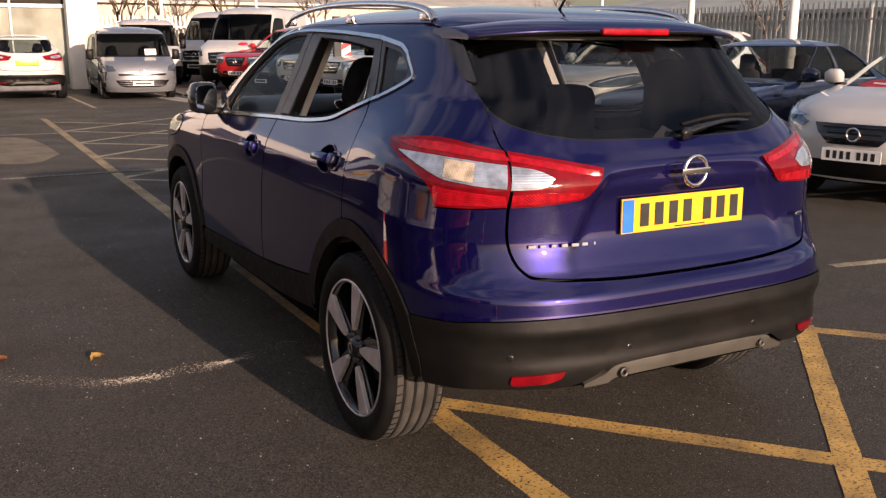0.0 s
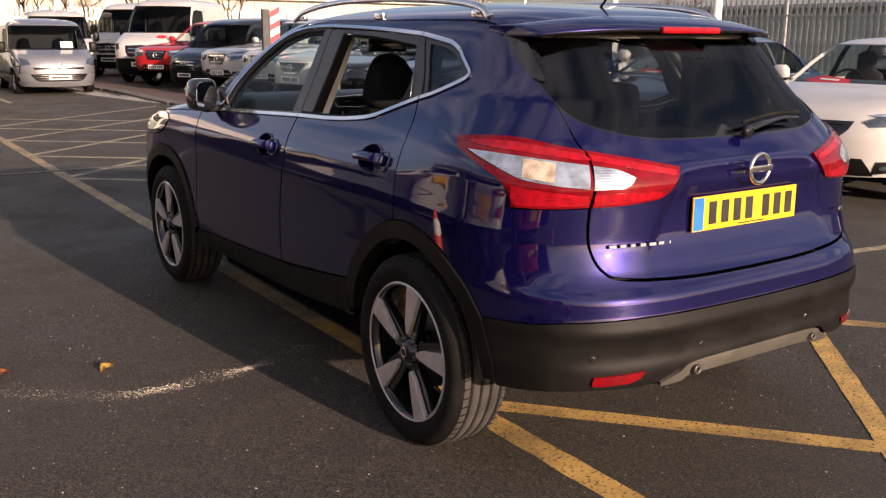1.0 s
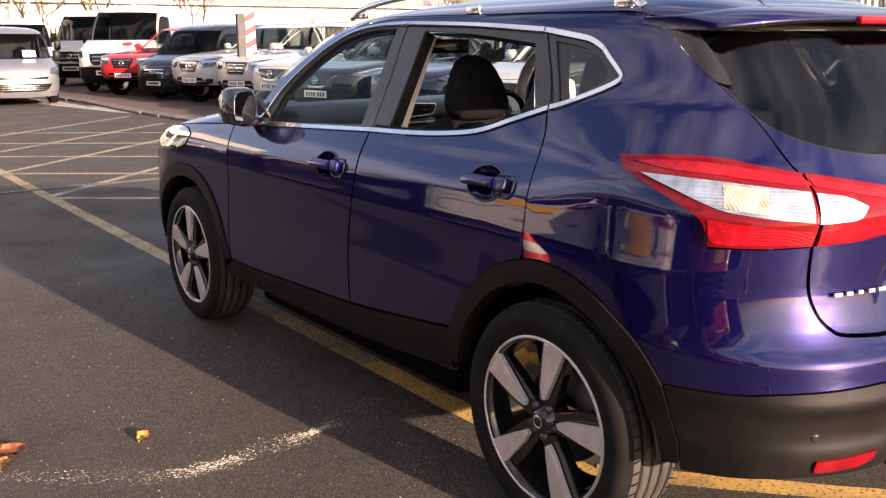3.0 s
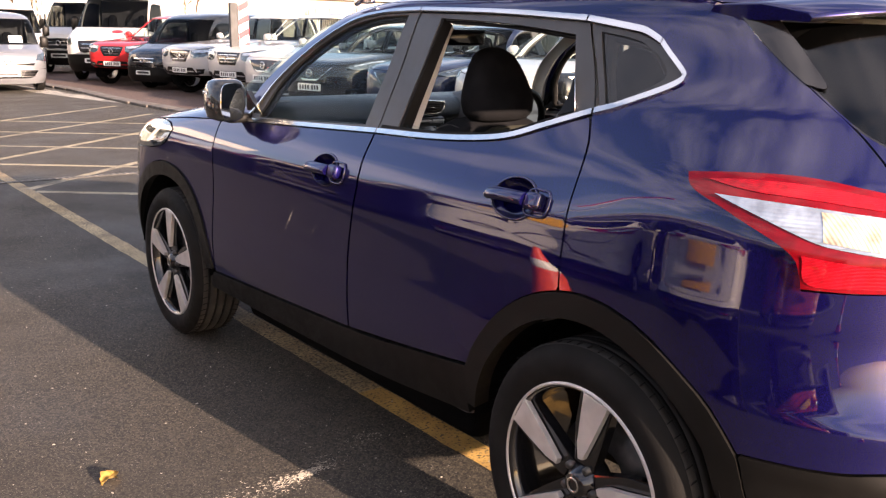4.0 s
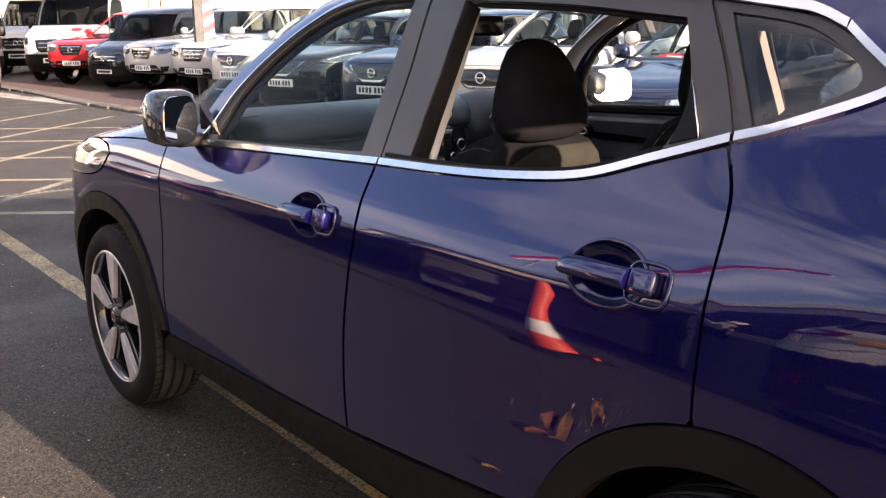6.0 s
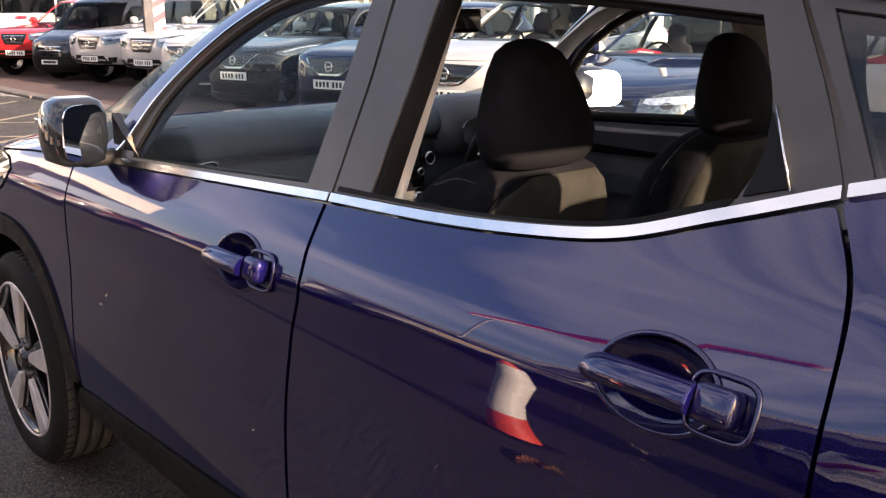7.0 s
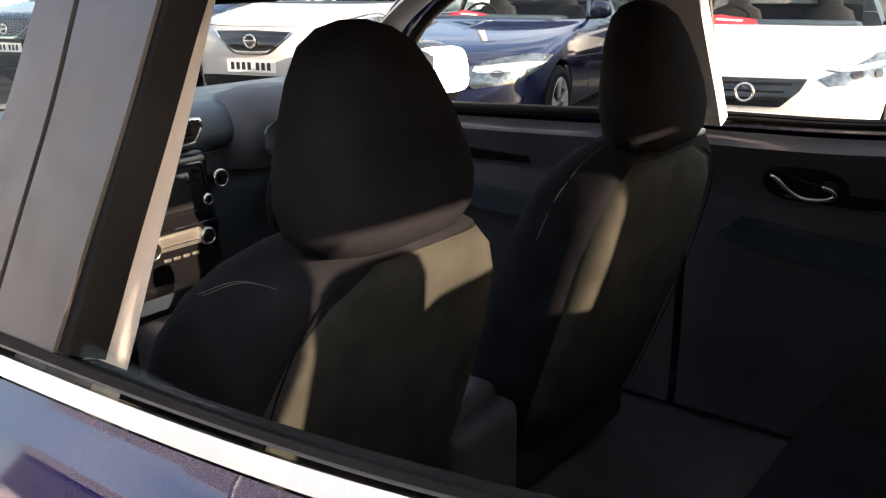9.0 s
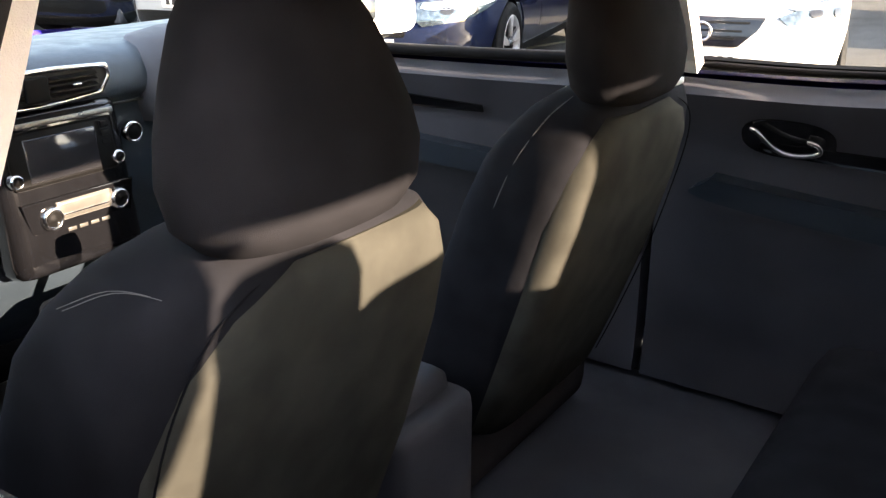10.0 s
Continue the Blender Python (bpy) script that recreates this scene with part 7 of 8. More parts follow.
PICKUP = Plan(Shell([
    (0.42, 0.42, 0.86, 3.86, -1.20, 3.30, -0.75), (0.56, 0.56, 0.92, 3.98, -1.25, 3.30, -0.75), (0.80, 0.80, 0.925, 4.00, -1.25, 3.30, -0.75), (1.00, 1.00, 0.92, 3.95, -1.25, 3.25, -0.75), (1.09, 1.09, 0.90, 3.72, -1.24, 3.05, -0.75),
    (1.14, 1.14, 0.88, 3.25, -1.20, 2.75, -0.70), (1.18, 1.18, 0.855, 2.68, 0.40, 2.35, 0.70), (1.22, 1.22, 0.84, 2.48, 0.43, 2.15, 0.70), (1.45, 1.45, 0.78, 2.12, 0.50, 1.80, 0.75), (1.65, 1.65, 0.705, 1.78, 0.56, 1.50, 0.80), (1.73, 1.73, 0.63, 1.56, 0.62, 1.34, 0.85),
    (1.82, 1.79, 0.40, 1.30, 0.80, 1.20, 0.95), (2.10, 1.81, 0.0, 1.08, 1.02, 1.08, 1.02)], 5.0, 4.0),
    3.15, 0.385, 0.455, 0.42, 1.20, 1.70,
    [(0.50, 1.2, 0.58, 1.70), (0.70, 1.2, 0.74, 1.70), (1.18, 1.2, 1.20, 1.70), (1.27, 1.2, 1.28, 1.70), (2.20, 1.2, 1.58, 1.70), (2.34, 1.2, 1.70, 1.70)],
    [(0.40, 0.985), (0.42, 0.860), (0.52, 0.820), (0.74, 0.850), (0.86, 0.930), (0.90, 1.040), (0.80, 1.045), (0.60, 1.010)],
    [(0.36, 0.985), (0.34, 0.90), (0.24, 0.74)], [(0.44, 0.62), (0.55, 0.46)], 0.555, (0.55, 1.22, 2.30), [(-0.80, 1.06), (-1.05, 1.06), (-1.05, 0.80), (-0.80, 0.80)])


base_car = parked_suv()
base_car.matrix_world = nose_at(4.75, 6.9, 76)
base_car.scale = (1.02, 1.04, 1.04)
tagged(base_car, "white SUV with a chrome V grille behind the kerb")
ROW = [  # nose x, nose y, facing, scale, paint, label
    (4.75, 9.15, 76, (0.99, 0.98, 1.0), NAVY_PAINT, "dark blue crossover parked behind the kerb"),
    (4.70, 11.45, 76, (1.0, 1.0, 1.0), BLACK_PAINT, "black family SUV with a bright V grille"),
    (5.00, 13.7, 76, (1.02, 1.1, 1.05), WHITE_PAINT, "white SUV half hidden in the parked row"),
    (10.4, 4.6, 76, (1.0, 1.05, 1.06), WHITE_PAINT, "white SUV in the second parked row"),
]
row_cars = [place(base_car, WHITE_PAINT, nose_at(x, y, a, sc[1]), sc, paint, label) for x, y, a, sc, paint, label in ROW]


def park(ob, x, y, a, reach):
    """Stands a car with its nose at x, y, facing a degrees from -y towards -x."""
    dx, dy = -math.sin(radians(a)), -math.cos(radians(a))
    ob.matrix_world = pose(x - dx * reach, y - dy * reach, 0, 0, 0, 180 - a)


saloon = road_car("navy blue saloon with large clear headlamps", SALOON, NAVY_PAINT, GLASS, CHROME)
park(saloon, 4.40, 4.75, 76, 3.78)
hatch = road_car("small white hatchback parked nose to the aisle", HATCH, WHITE_PAINT, GLASS, PLASTIC, 0.0)
park(hatch, 4.74, 2.30, 77, 3.30)
hatch_far = copy_thing(hatch, hatch.matrix_world)
tagged(hatch_far, "white car in the second parked row")
park(hatch_far, 9.6, 0.2, 76, 3.30)
pickup = road_car("white pickup truck with dark headlamps", PICKUP, WHITE_PAINT, GLASS, CHROME, 0.05)
park(pickup, 5.20, 18.2, 76, 4.0)
pickup_next = copy_thing(pickup, pickup.matrix_world)
tagged(pickup_next, "tall white pickup truck in the parked row")
park(pickup_next, 5.30, 15.9, 76, 4.0)
pickup_red = copy_thing(pickup, pickup.matrix_world)
repaint(pickup_red, WHITE_PAINT, RED_PAINT)
tagged(pickup_red, "bright red pickup truck beside the vans")
park(pickup_red, 5.0, 22.2, 58, 4.0)
# red cards behind two windscreens
for ob, plan in ((hatch, HATCH), (saloon, SALOON)):
    q = plan.shell.p1
    b = plan.belt
    card = outline([(q - 0.95, b + 0.035), (q - 0.7, b + 0.085), (q - 0.45, b + 0.075), (q - 0.15, b + 0.06)], [(q - 0.15, b + 0.06), (q - 0.12, b + 0.02), (q - 0.45, b + 0.018), (q - 0.95, b + 0.035)])
    part("windscreen_card", skin(plan.shell, card, step=0.06, lift=-0.02, thick=0.003, side=1), SIGN_RED_CAR, ob, "red card behind the windscreen")
    part("card_bar", skin(plan.shell, outline([(q - 0.65, b + 0.060), (q - 0.3, b + 0.052)], [(q - 0.3, b + 0.040), (q - 0.65, b + 0.048)]), step=0.06, lift=-0.016, thick=0.002, side=1), WHITE_PLATE, ob)
place(base_car, WHITE_PAINT, pose(-0.25, 22.3, 0), (1, 1, 1), WHITE_PAINT, "white SUV parked with its tail to the yard")
base_van = parked_van()
base_van.matrix_world = van_at(5.2, 24.3, 40, 1.0)
base_van.scale = (1.0, 1.0, 1.13)
tagged(base_van, "tall white panel van with a red mark on the bonnet")
place(base_van, WHITE_PAINT, van_at(5.6, 29.3, 38), (1.0, 1.0, 1.13), WHITE_PAINT, "white panel van standing behind another van")
silver_van = place(base_van, WHITE_PAINT, van_at(2.2, 20.35, 2, 0.88), (0.92, 0.88, 0.81), SILVER_PAINT, "silver panel van with a paper in the windscreen")
place(base_van, WHITE_PAINT, van_at(3.9, 27.0, 4), (0.95, 0.9, 0.98), WHITE_PAINT, "old white van behind the silver van")
place(base_van, WHITE_PAINT, van_at(5.1, 20.2, 66, 0.86), (0.88, 0.86, 0.84), BLACK_PAINT, "small black van between the pickup trucks")
# the silver van's bumper is painted, and a paper leans in its windscreen
for o in silver_van.children:
    if o.name.startswith(("front_bumper", "grille")):
        o.material_slots[0].link = "OBJECT"
        o.material_slots[0].material = SILVER_PAINT
part("paper", prism([(-0.15, -0.10), (0.15, -0.10), (0.15, 0.10), (-0.15, 0.10)], 0.002, Matrix.Translation((-0.35, 3.33, 1.42)) @ Matrix.Rotation(radians(115), 4, "X")), WHITE_PLATE, silver_van, "white paper in the windscreen")
part("price_sticker", skin(van_shell, oval(4.0, 1.18, 0.16, 0.035), step=0.05, lift=0.006, side=-1), SIGN_RED_CAR, base_van, "red mark on the bonnet")
low_grille = outline([(3.92, 0.600), (4.2, 0.610), (VP1, 0.612)], [(VP1, 0.612), (VP1, 0.400)], [(VP1, 0.400), (4.12, 0.405), (4.0, 0.47), (3.92, 0.600)])
g = part("lower_grille", skin(van_shell, low_grille, step=0.08, lift=0.022, both=True), GLOSS_BLACK, silver_van, "black trapezoid lower grille")
for v in (0.44, 0.50, 0.56):
    part("lower_grille_bar", skin(van_shell, outline([(4.0, v), (VP1, v)], [(VP1, v + 0.016)], [(3.98, v + 0.016)]), step=0.1, lift=0.028, thick=0.006, both=True), CHROME, g)
slot = outline([(3.98, 0.790), (VP1, 0.800)], [(VP1, 0.735)], [(4.02, 0.735)])
part("upper_grille", skin(van_shell, slot, step=0.08, lift=0.020, both=True), GLOSS_BLACK, silver_van, "slim upper grille slot")


# the yard round the cars
BRICK = plain("red_brown_paving", (0.085, 0.052, 0.042), 0.85, spread=0.35, big=14, fine=0.5, fine_scale=60)
CONCRETE = plain("kerb_concrete", (0.32, 0.29, 0.25), 0.85, spread=0.3, big=8, fine=0.5, fine_scale=90)
KERB = plain("dark_kerb_stone", (0.11, 0.098, 0.085), 0.85, spread=0.35, big=8, fine=0.5, fine_scale=90)
GALV = plain("galvanised_steel", (0.36, 0.37, 0.36), 0.5, 0.6, spread=0.2)
CLAD_PALE = plain("pale_cladding", (0.47, 0.43, 0.35), 0.6, spread=0.1, big=1.5)
CLAD_GREEN = plain("grey_green_cladding", (0.30, 0.33, 0.27), 0.6, spread=0.12, big=1.5)
RENDER_WHITE = plain("white_render", (0.70, 0.68, 0.63), 0.75, spread=0.08, big=2.0, fine=0.3, fine_scale=60)
DARK_GLAZING = plain("dark_glazing", (0.012, 0.013, 0.014), 0.06, rough_spread=0.02)
DARK_GLAZING.node_tree.nodes["Principled BSDF"].inputs["Specular IOR Level"].default_value = 0.15
SIGN_RED = plain("sign_red", (0.62, 0.02, 0.03), 0.4)
SIGN_WHITE = plain("sign_white", (0.80, 0.79, 0.76), 0.4)
BARK = plain("bare_bark", (0.12, 0.085, 0.055), 0.9, spread=0.3)

# a strip of paving behind the kerb, on which the row of cars stands
pv = part("pavement", box(14.0, 22.0, 0.012, (10.7, 23.5, 0.0)), BRICK)
tagged(pv, "red-brown paved strip under the parked vehicles", "pavement", kind="structure")
for y in np.arange(12.2, 26.0, 0.92):
    k = tagged(part("kerb_stone", box(0.30, 0.90, 0.055, (3.62 + 0.05 * math.sin(y), y, 0.022), 0.012), KERB), "worn flush kerb stone beside the parked row", "kerb", kind="structure")
FLAKED = worn_line("flaked_white_paint", (0.70, 0.66, 0.58), 0.42, 0.52)
for p, q, w in (((2.75, 23.6), (3.02, 20.2), 0.55), ((3.02, 20.2), (3.46, 17.2), 0.45), ((3.46, 17.2), (3.75, 15.4), 0.30), ((3.75, 15.4), (3.45, 13.0), 0.22), ((3.3, 19.6), (4.3, 16.6), 0.22)):
    line("road_line", p, q, w, FLAKED, 0.0085, "flaked white paint along the kerb")
patch = outline([(-1.9, 9.2), (-1.25, 8.9), (-0.86, 9.7)], [(-0.86, 9.7), (-0.95, 11.2), (-1.2, 12.2), (-2.2, 12.3)], [(-2.2, 12.3), (-2.4, 10.6), (-1.9, 9.2)])
tagged(part("asphalt_patch", prism(patch, 0.002, Matrix.Translation((0, 0, 0.001))), worn_line("sandy_patch", (0.36, 0.29, 0.19), 0.34, 0.62, 0.8)), "pale sandy repair patch in the asphalt", "patch", kind="structure")

# drainage channel across the yard
GRATE_BAR = plain("worn_grate_bar", (0.17, 0.158, 0.14), 0.7, 0.2, spread=0.4, big=9)
dr = thing("drain_channel", "slotted steel drainage channel set in asphalt", "drain", kind="structure")
part("grate", box(18.0, 0.085, 0.010, (-5.5, 7.65, 0.001)), plain("dull_grate", (0.035, 0.033, 0.03), 0.6, 0.3, spread=0.3), dr)
for i in range(150):
    part("grate_bar", box(0.030, 0.060, 0.006, (-4.2 + i * 0.06, 7.65, 0.007)), GRATE_BAR, dr)


def palisade(a, b, height, name_label):
    """Upright pales with split tops on two rails."""
    a, b = Vector((*a, 0)), Vector((*b, 0))
    d = (b - a).normalized()
    f = thing("palisade_fence", name_label, "fence")
    n = int((b - a).length / 0.16)
    ang = math.atan2(d.y, d.x)
    turn = Matrix.Rotation(ang, 4, "Z")
    pale = prism([(-0.034, 0.05), (0.034, 0.05), (0.034, height - 0.12), (0.020, height), (0.006, height - 0.06), (-0.006, height - 0.06), (-0.020, height), (-0.034, height - 0.12)], 0.006, Matrix.Rotation(radians(90), 4, "X"))
    me = bpy.data.meshes.new("pale")
    pale.to_mesh(me)
    pale.free()
    me.materials.append(GALV)
    bulk = bmesh.new()
    for i in range(n):
        q = a.lerp(b, i / n)
        m = Matrix.Translation(q) @ turn
        if i < 280:
            ob = new("pale", me)
            ob.parent = f
            ob.matrix_local = m
        else:
            bulk.from_mesh(me)
            bulk.verts.ensure_lookup_table()
            bmesh.ops.transform(bulk, matrix=m, verts=bulk.verts[-len(me.vertices):])
    if n > 280:
        tagged(part("far_pales", bulk, GALV, f), kind="stuff")
    else:
        bulk.free()
    for z in (0.45, height - 0.45):
        part("rail", box((b - a).length, 0.05, 0.05, tuple((a + b) / 2 + Vector((0, 0, z)) + Vector((-d.y, d.x, 0)) * 0.035), turn=turn), GALV, f)
    k = int((b - a).length / 2.75)
    for i in range(k + 1):
        part("post", box(0.10, 0.055, height - 0.1, tuple(a.lerp(b, i / k) + Vector((-d.y, d.x, 0)) * 0.09 + Vector((0, 0, height / 2 - 0.05))), turn=turn), GALV, f)
    return f


palisade((-8.0, 34.0), (17.0, 34.0), 2.4, "galvanised steel palisade fence across the yard's end")
palisade((17.0, 34.0), (17.0, -8.0), 2.4, "galvanised steel palisade fence along the parked row")


def cladded(name, label, x0, x1, y0, y1, eaves, ridge, mat, along="x"):
    """A long shed with ribbed cladding and a pitched roof."""
    ob = thing(name, label, "building")
    part("wall", box(x1 - x0, y1 - y0, eaves, ((x0 + x1) / 2, (y0 + y1) / 2, eaves / 2)), mat, ob)
    if along == "x":
        mid = (y0 + y1) / 2
        prof = [(y0 - 0.4, eaves), (mid, ridge), (y1 + 0.4, eaves), (y1 + 0.4, eaves - 0.15), (mid, ridge - 0.15), (y0 - 0.4, eaves - 0.15)]
        m = Matrix(((0, 0, 1, x0 - 0.3), (1, 0, 0, 0), (0, 1, 0, 0), (0, 0, 0, 1)))
        part("roof", prism(prof, x1 - x0 + 0.6, m), plain("roof_sheet", (0.42, 0.40, 0.36), 0.6, 0.2, big=1.0), ob)
        for i in range(int((x1 - x0) / 0.9)):
            part("rib", box(0.10, 0.05, eaves - 0.1, (x0 + 0.45 + i * 0.9, y0 - 0.022, eaves / 2)), mat, ob)
    else:
        mid = (x0 + x1) / 2
        prof = [(x0 - 0.4, eaves), (mid, ridge), (x1 + 0.4, eaves), (x1 + 0.4, eaves - 0.15), (mid, ridge - 0.15), (x0 - 0.4, eaves - 0.15)]
        m = Matrix(((1, 0, 0, 0), (0, 0, -1, y1 + 0.3), (0, 1, 0, 0), (0, 0, 0, 1)))
        part("roof", prism(prof, y1 - y0 + 0.6, m), plain("roof_sheet", (0.34, 0.36, 0.33), 0.6, 0.2, big=1.0), ob)
        for i in range(int((y1 - y0) / 0.9)):
            part("rib", box(0.05, 0.10, eaves - 0.1, (x0 - 0.022, y0 + 0.45 + i * 0.9, eaves / 2)), mat, ob)
    return ob


cladded("warehouse", "pale ribbed warehouse behind the palisade fence", 3.0, 34.0, 46.0, 62.0, 3.4, 5.4, CLAD_PALE)
cladded("warehouse", "low grey-green shed beyond the side fence", 27.0, 40.0, -6.0, 12.0, 2.6, 4.0, CLAD_GREEN, "y")
cladded("warehouse", "low grey-green shed beyond the side fence", 27.0, 40.0, 15.0, 36.0, 2.6, 4.2, CLAD_GREEN, "y")

# showroom at the end of the yard, with a white pier and glazing
show = thing("showroom", "showroom with white piers and dark glazing", "building")
part("wall", box(14.0, 9.0, 1.6, (-5.4, 31.3, 5.0)), RENDER_WHITE, show)
# opaque panes: the light of the hall inside is put into their colour
PALE_GLAZING = plain("hall_light_coloured_glazing", (0.20, 0.225, 0.20), 0.12, spread=0.35, big=0.9, rough_spread=0.03)
part("pier", box(0.86, 0.9, 5.8, (1.72, 26.9, 2.9), 0.02), RENDER_WHITE, show)
part("pier", box(0.95, 0.9, 5.8, (-6.5, 26.9, 2.9), 0.02), RENDER_WHITE, show)
for i in range(4):
    x = -4.93 + i * 1.9
    part("pane", box(1.84, 0.03, 2.25, (x, 27.1, 1.25)), PALE_GLAZING, show, "pale glazing, coloured as if a lit hall lay behind")
    part("pane", box(1.84, 0.03, 1.75, (x, 27.1, 3.35)), DARK_GLAZING, show)
    part("mullion", box(0.05, 0.10, 4.3, (x + 0.95, 27.05, 2.15)), GALV, show)
part("transom", box(7.6, 0.10, 0.10, (-2.1, 27.04, 2.42)), SIGN_WHITE, show)
part("plinth", box(7.6, 0.2, 0.12, (-2.3, 27.1, 0.06)), CONCRETE, show)
part("back_wall", box(13.0, 0.2, 4.4, (-5.4, 35.6, 2.2)), RENDER_WHITE, show)

# showroom on the other side of the aisle, seen as a mirror image in the paint
hall = thing("dealer_hall", "grey dealer hall with a white parapet and dark glazing", "building")
part("wall", box(6.0, 26.0, 3.4, (-14.5, 3.0, 1.7)), plain("grey_hall_cladding", (0.22, 0.215, 0.21), 0.6, spread=0.12, big=1.5), hall)
part("parapet", box(6.2, 26.2, 0.35, (-14.5, 3.0, 3.575)), RENDER_WHITE, hall)
for i in range(7):
    part("pane", box(0.06, 3.0, 2.6, (-11.48, -8.0 + i * 3.5, 1.45)), DARK_GLAZING, hall)


CONE_RED = plain("cone_orange", (0.75, 0.075, 0.035), 0.5)


def cone(x, y):
    c = thing("traffic_cone", "orange and white traffic cone on the asphalt", "cone", "traffic cones", at=pose(x, y, 0.0))
    part("base", box(0.33, 0.33, 0.032, (0, 0, 0.0165), 0.012), RUBBER, c, "black rubber cone base")
    part("body", lathe([(0.03, 0.125), (0.28, 0.088)], 28, "Z"), CONE_RED, c)
    part("sleeve", lathe([(0.28, 0.0885), (0.50, 0.056)], 28, "Z"), SIGN_WHITE, c, "white reflective sleeve")
    part("tip", lathe([(0.50, 0.055), (0.74, 0.022), (0.75, 0.018), (0.75, 0.001)], 28, "Z"), CONE_RED, c)


cone(-2.55, 1.95)
cone(-3.6, -3.6)
for x, y, paint, label in ((-4.15, 0.75, WHITE_PAINT, "white car parked tail to the aisle"), (-5.0, -2.0, RED_PAINT, "red car parked tail to the aisle")):
    place(base_car, WHITE_PAINT, pose(x, y, 0, 0, 0, 86), (1, 1, 1), paint, label)

# red wing sign on a post
sw = thing("forecourt_sign", "red wing-shaped forecourt sign with a white rim", "sign")
part("post", box(0.03, 0.03, 2.75, (-4.56, 4.28, 1.375), 0.006), GALV, sw)
for nm, k, xx, mat in (("white_rim", 1.0, -4.52, SIGN_WHITE), ("red_face", 0.76, -4.47, SIGN_RED)):
    line_mid = [(4.42, 2.62, 0.02), (3.95, 3.06, 0.06), (3.45, 3.32, 0.08), (3.05, 3.52, 0.07), (2.70, 3.56, 0.05)]
    wing = outline([(y, z + h * k) for y, z, h in line_mid], [(2.70, 3.56 + 0.05 * k), (2.66, 3.56), (2.70, 3.56 - 0.05 * k)], [(y, z - h * k) for y, z, h in line_mid[::-1]])
    part(nm, prism(wing, 0.06, Matrix(((0, 0, 1, xx), (1, 0, 0, 0), (0, 1, 0, 0), (0, 0, 0, 1)))), mat, sw)
for x, y, turn, paint, label in ((-4.3, 3.55, 62, WHITE_PAINT, "white car parked tail to the aisle"), (-4.2, 6.35, 62, WHITE_PAINT, "white car parked tail to the aisle"), (-4.9, 9.2, 88, RED_PAINT, "red car parked tail to the aisle"), (-5.0, 12.2, 88, WHITE_PAINT, "white car parked tail to the aisle"), (-5.2, 15.4, 88, WHITE_PAINT, "white car parked tail to the aisle")):
    place(base_car, WHITE_PAINT, pose(x, y, 0, 0, 0, turn), (1, 1, 1), paint, label)

# striped board on a grey post
post = thing("striped_post", "grey post with a red and white striped board", "post")
part("upright", box(0.16, 0.10, 1.95, (5.60, 16.2, 0.975), 0.006), plain("weathered_post_grey", (0.055, 0.055, 0.055), 0.75, 0.0, spread=0.25), post)
part("board", box(0.22, 0.03, 1.55, (5.80, 16.17, 1.13), 0.004), SIGN_WHITE, post)
for i in range(6):
    z = 0.42 + i * 0.27
    part("stripe", prism([(-0.108, z), (0.108, z + 0.11), (0.108, z + 0.24), (-0.108, z + 0.13)], 0.003, Matrix.Translation((5.80, 16.154, 0)) @ Matrix.Rotation(radians(90), 4, "X")), SIGN_RED, post)

# lamp columns
for x, y, h, r in ((13.4, 10.6, 5.0, 0.10), (15.2, 15.5, 5.0, 0.09), (16.2, 20.5, 5.0, 0.05), (9.0, 33.0, 6.0, 0.06), (5.4, 33.2, 6.0, 0.07), (4.9, 33.4, 6.0, 0.035), (2.8, 33.0, 6.0, 0.04)):
    c = thing("lamp_column", "pale painted steel lamp column by the fence", "lamp column", "lamp columns", at=pose(x, y, 0))
    part("column", lathe([(0.0, r * 1.5), (0.6, r * 1.5), (0.65, r), (h, r * 0.8), (h, 0.001)], 16, "Z"), RENDER_WHITE, c)
    part("lamp_head", box(0.2, 0.5, 0.10, (0, -0.2, h + 0.03), 0.03), GALV, c)


def bare_tree(x, y, h, seed):
    """A leafless tree: a trunk, limbs and a fine crown of twigs."""
    rnd = random.Random(seed)
    t = thing("bare_tree", "bare brown winter tree behind the fence", "tree", "winter trees", at=pose(x, y, 0))
    trunk, twigs = bmesh.new(), bmesh.new()

    def grow(p, d, length, r, level):
        q = p + d * length
        mid = p.lerp(q, 0.5) + Vector((rnd.uniform(-1, 1), rnd.uniform(-1, 1), 0)) * length * 0.06
        tube([p, mid, q], [r, r * 0.85, r * 0.7], 5 if level < 2 else 3, into=trunk if level < 2 else twigs)
        if level < 5:
            for _ in range(3 if level < 4 else 2):
                e = (d + Vector((rnd.uniform(-1, 1), rnd.uniform(-1, 1), rnd.uniform(-0.2, 0.6))) * 0.75).normalized()
                grow(p.lerp(q, rnd.uniform(0.55, 1.0)), e, length * rnd.uniform(0.55, 0.8), r * 0.55, level + 1)

    grow(Vector((0, 0, 0)), Vector((0, 0, 1)), h * 0.32, h * 0.022, 0)
    part("trunk", trunk, BARK, t)
    part("crown", twigs, BARK, t, "fine bare twigs")


for i, (x, y, h) in enumerate(((5.2, 39, 6.0), (7.2, 40, 5.5), (10.0, 41, 6.5), (14, 39.5, 5.5), (1.0, 41, 6.0), (21, 30, 5.0), (23, 20, 4.5))):
    bare_tree(x, y, h, 40 + i)


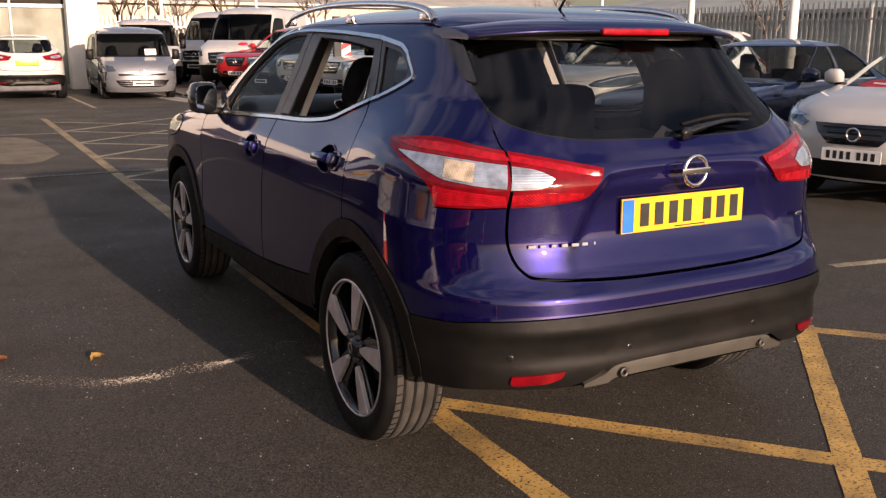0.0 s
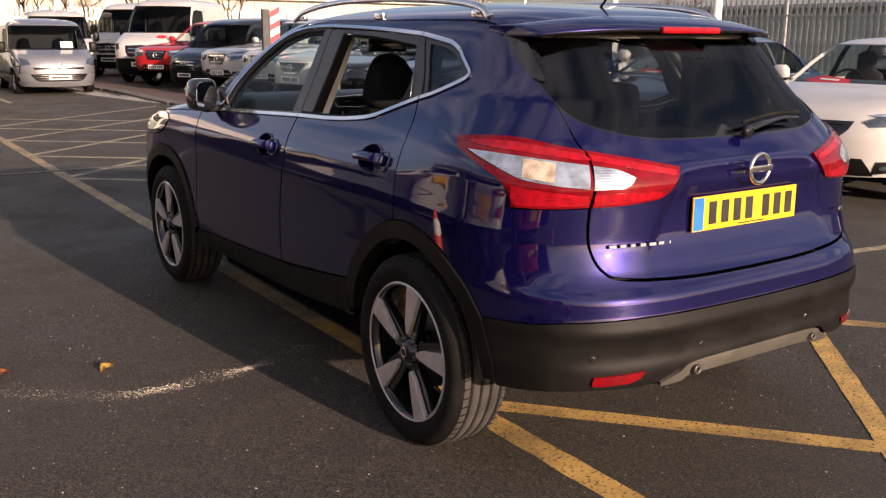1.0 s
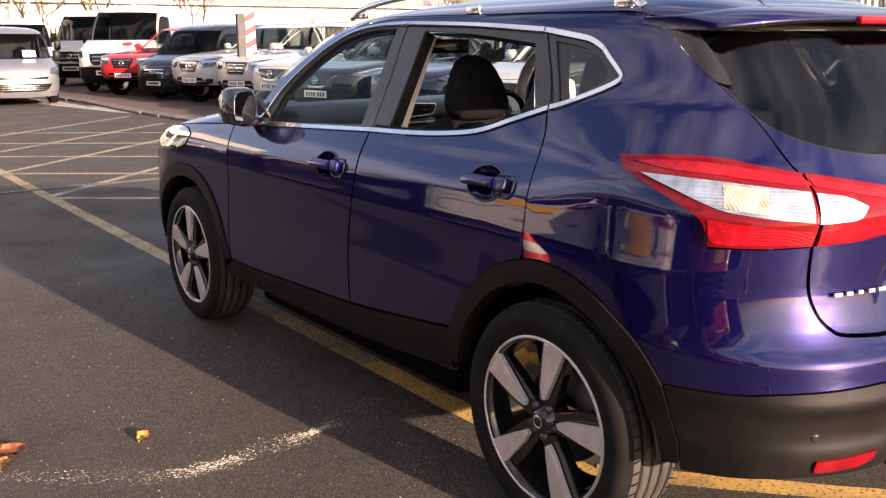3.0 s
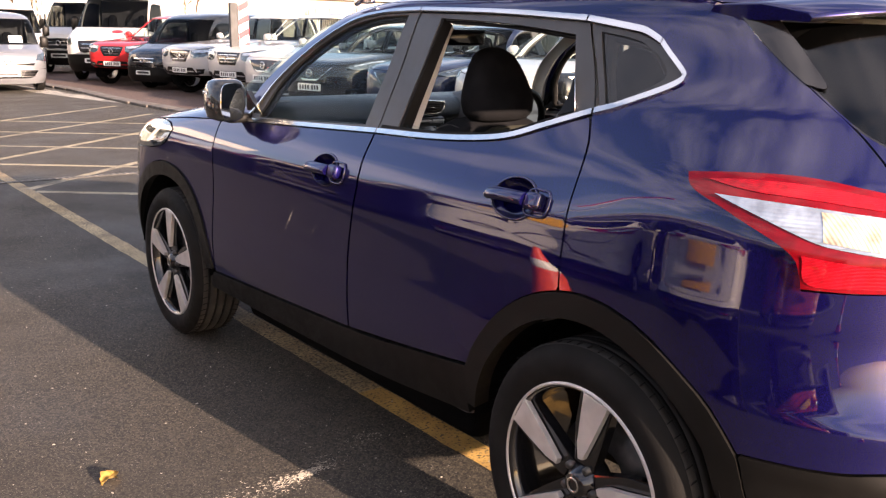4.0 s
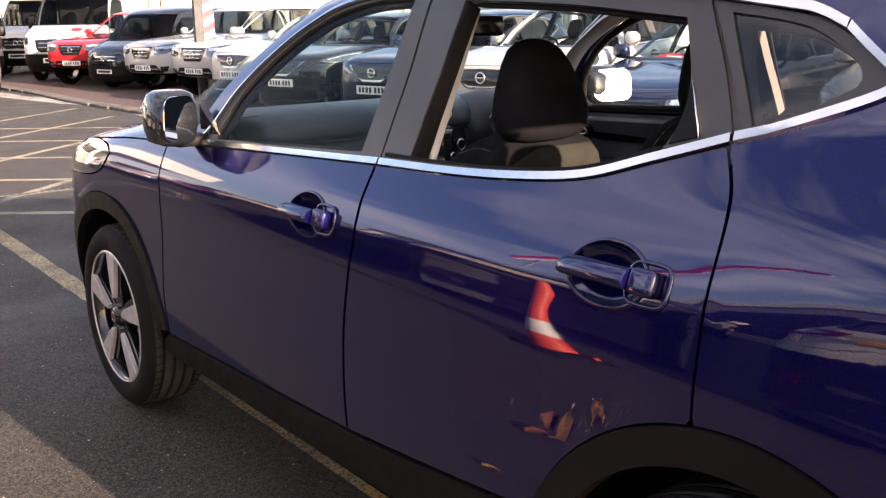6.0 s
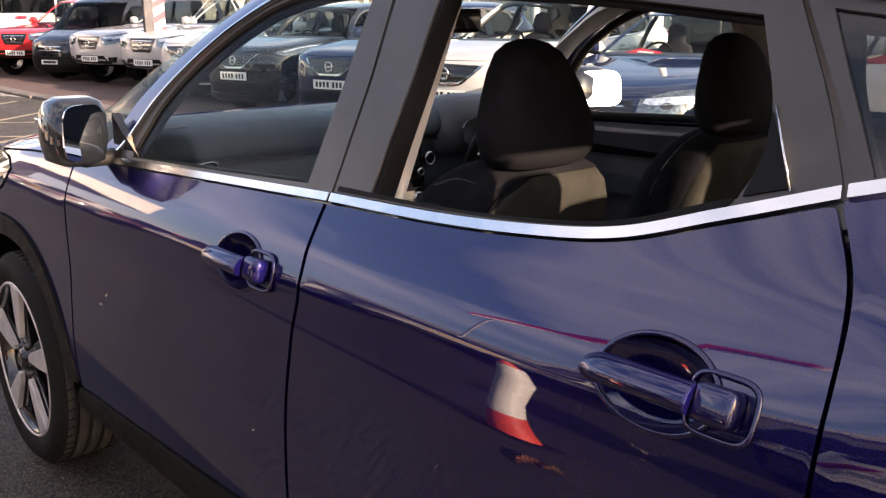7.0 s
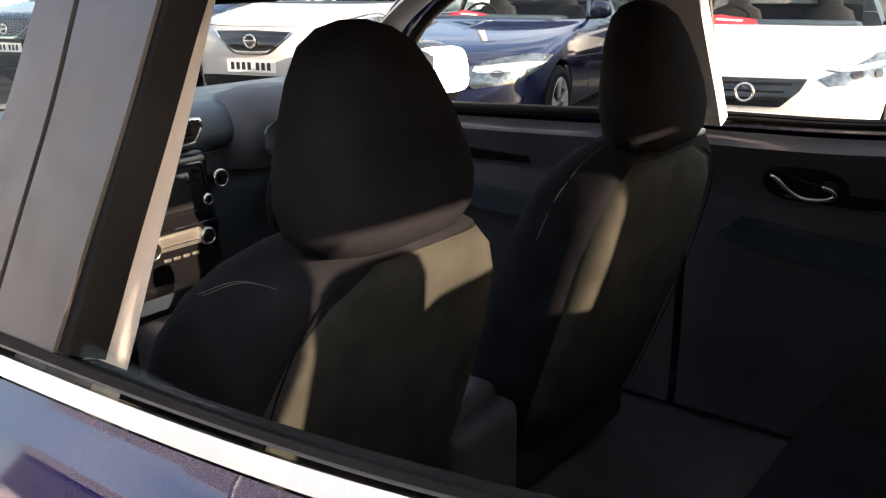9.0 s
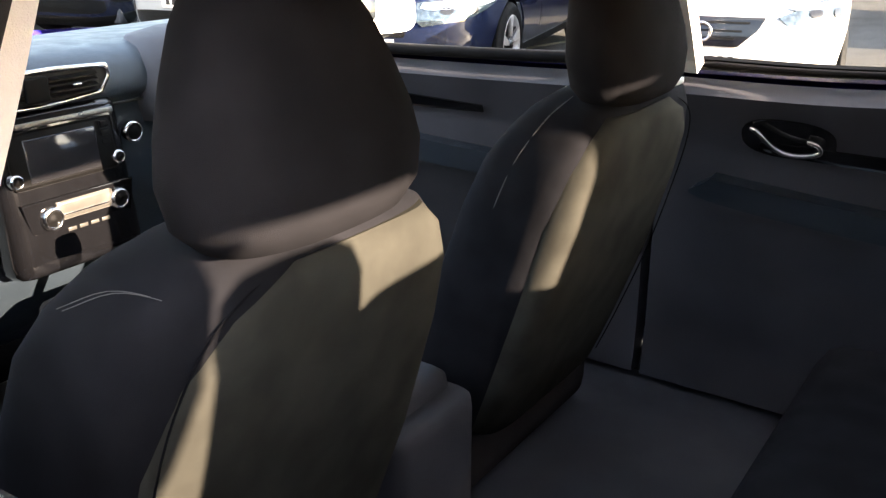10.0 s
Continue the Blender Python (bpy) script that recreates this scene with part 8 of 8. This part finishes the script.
# fallen leaves and grit near the blue car
def leaf(x, y, turn, size, mat, label):
    bm = bmesh.new()
    k = 9
    rows = []
    for i in range(k):
        u = i / (k - 1)
        w = size * 0.36 * math.sin(math.pi * u) ** 0.8 * (1 + 0.25 * math.sin(u * 17))
        z = 0.012 + 0.012 * math.sin(u * 3.0)
        rows.append([bm.verts.new(((u - 0.5) * size, -w, z + 0.010 + 0.006 * math.sin(u * 9))), bm.verts.new(((u - 0.5) * size, 0, z)), bm.verts.new(((u - 0.5) * size, w, z + 0.014))])
    for q, r in zip(rows, rows[1:]):
        for j in range(2):
            f = bm.faces.new((q[j], r[j], r[j + 1], q[j + 1]))
            f.smooth = True
    bmesh.ops.solidify(bm, geom=bm.faces[:], thickness=0.0012)
    lo = min(v.co.z for v in bm.verts)
    bmesh.ops.translate(bm, vec=(0, 0, -lo + 0.0005), verts=bm.verts[:])
    bm.verts.ensure_lookup_table()
    ob = part("fallen_leaf", bm, mat)
    ob.matrix_world = pose(x, y, 0, 0, 0, turn)
    return tagged(ob, label, "leaf", "fallen leaves")


leaf(-1.594, 1.335, 35, 0.075, plain("yellow_leaf", (0.62, 0.40, 0.10), 0.6, spread=0.25, big=40), "curled yellow leaf lying on the asphalt")
leaf(-2.02, 1.50, 20, 0.13, plain("brown_leaf", (0.34, 0.12, 0.05), 0.6, spread=0.35, big=40), "dry brown leaf lying on the asphalt")
leaf(-2.05, 1.42, 60, 0.08, plain("ochre_leaf", (0.42, 0.22, 0.07), 0.6, spread=0.3, big=40), "small ochre leaf lying on the asphalt")
PALE_GRIT = plain("pale_grit", (0.45, 0.41, 0.34), 0.8, spread=0.4, big=3)


def chip(bm, x, y, r, turn, stretch=1.0):
    """A small flattened stone chip lying on the ground."""
    c, sn = math.cos(turn), math.sin(turn)
    ring = [bm.verts.new((x + r * (u * stretch * c - w * sn), y + r * (u * stretch * sn + w * c), r * 0.35)) for u, w in ((1, 0.1), (0.1, 0.8), (-0.9, 0.1), (-0.1, -0.7))]
    top, foot = bm.verts.new((x, y, r * 0.9)), bm.verts.new((x, y, 0.0005))
    for a, b in zip(ring, ring[1:] + ring[:1]):
        bm.faces.new((a, b, top))
        bm.faces.new((b, a, foot))


grit = bmesh.new()
rnd = random.Random(5)
for _ in range(5200):
    x, y = rnd.uniform(-3.6, 1.5), rnd.uniform(-1.6, 6.0)
    chip(grit, x, y, 0.0014 + 0.0012 * rnd.random() + 0.0040 * rnd.random() ** 9, rnd.uniform(0, 6.3), rnd.uniform(0.8, 1.5))
tagged(part("grit", grit, PALE_GRIT), "pale loose grit scattered on the asphalt", "grit", kind="stuff")
# pale scuffed arc of stone dust, left by turning tyres
dust = bmesh.new()
arc = spline([(-0.72, 1.17, 0), (-0.785, 1.13, 0), (-1.04, 1.023, 0), (-1.25, 1.00, 0), (-1.53, 0.985, 0), (-1.76, 1.09, 0), (-2.02, 1.29, 0), (-2.3, 1.46, 0)], 12)
for _ in range(5200):
    u = rnd.random()
    q = u * (len(arc) - 1.001)
    a, b = Vector(arc[int(q)]), Vector(arc[int(q) + 1])
    d = (b - a).normalized()
    x = a.lerp(b, q % 1.0)
    thick = 0.15 + 0.9 * math.exp(-((x.x + 1.06) / 0.075) ** 2) + 0.55 * math.exp(-((x.x + 1.47) / 0.10) ** 2) - 0.08 * (x.x > -0.96)
    if rnd.random() > thick:
        continue
    off = rnd.gauss(0, 0.012 + 0.022 * (1 - min(1, thick)))
    chip(dust, x.x - d.y * off, x.y + d.x * off, rnd.uniform(0.0010, 0.0019), math.atan2(d.y, d.x) + rnd.gauss(0, 0.25), rnd.uniform(1.5, 5.0))
tagged(part("tyre_scuff", dust, PALE_GRIT), "pale scuffed arc of stone dust on the asphalt", "road marking", kind="stuff")
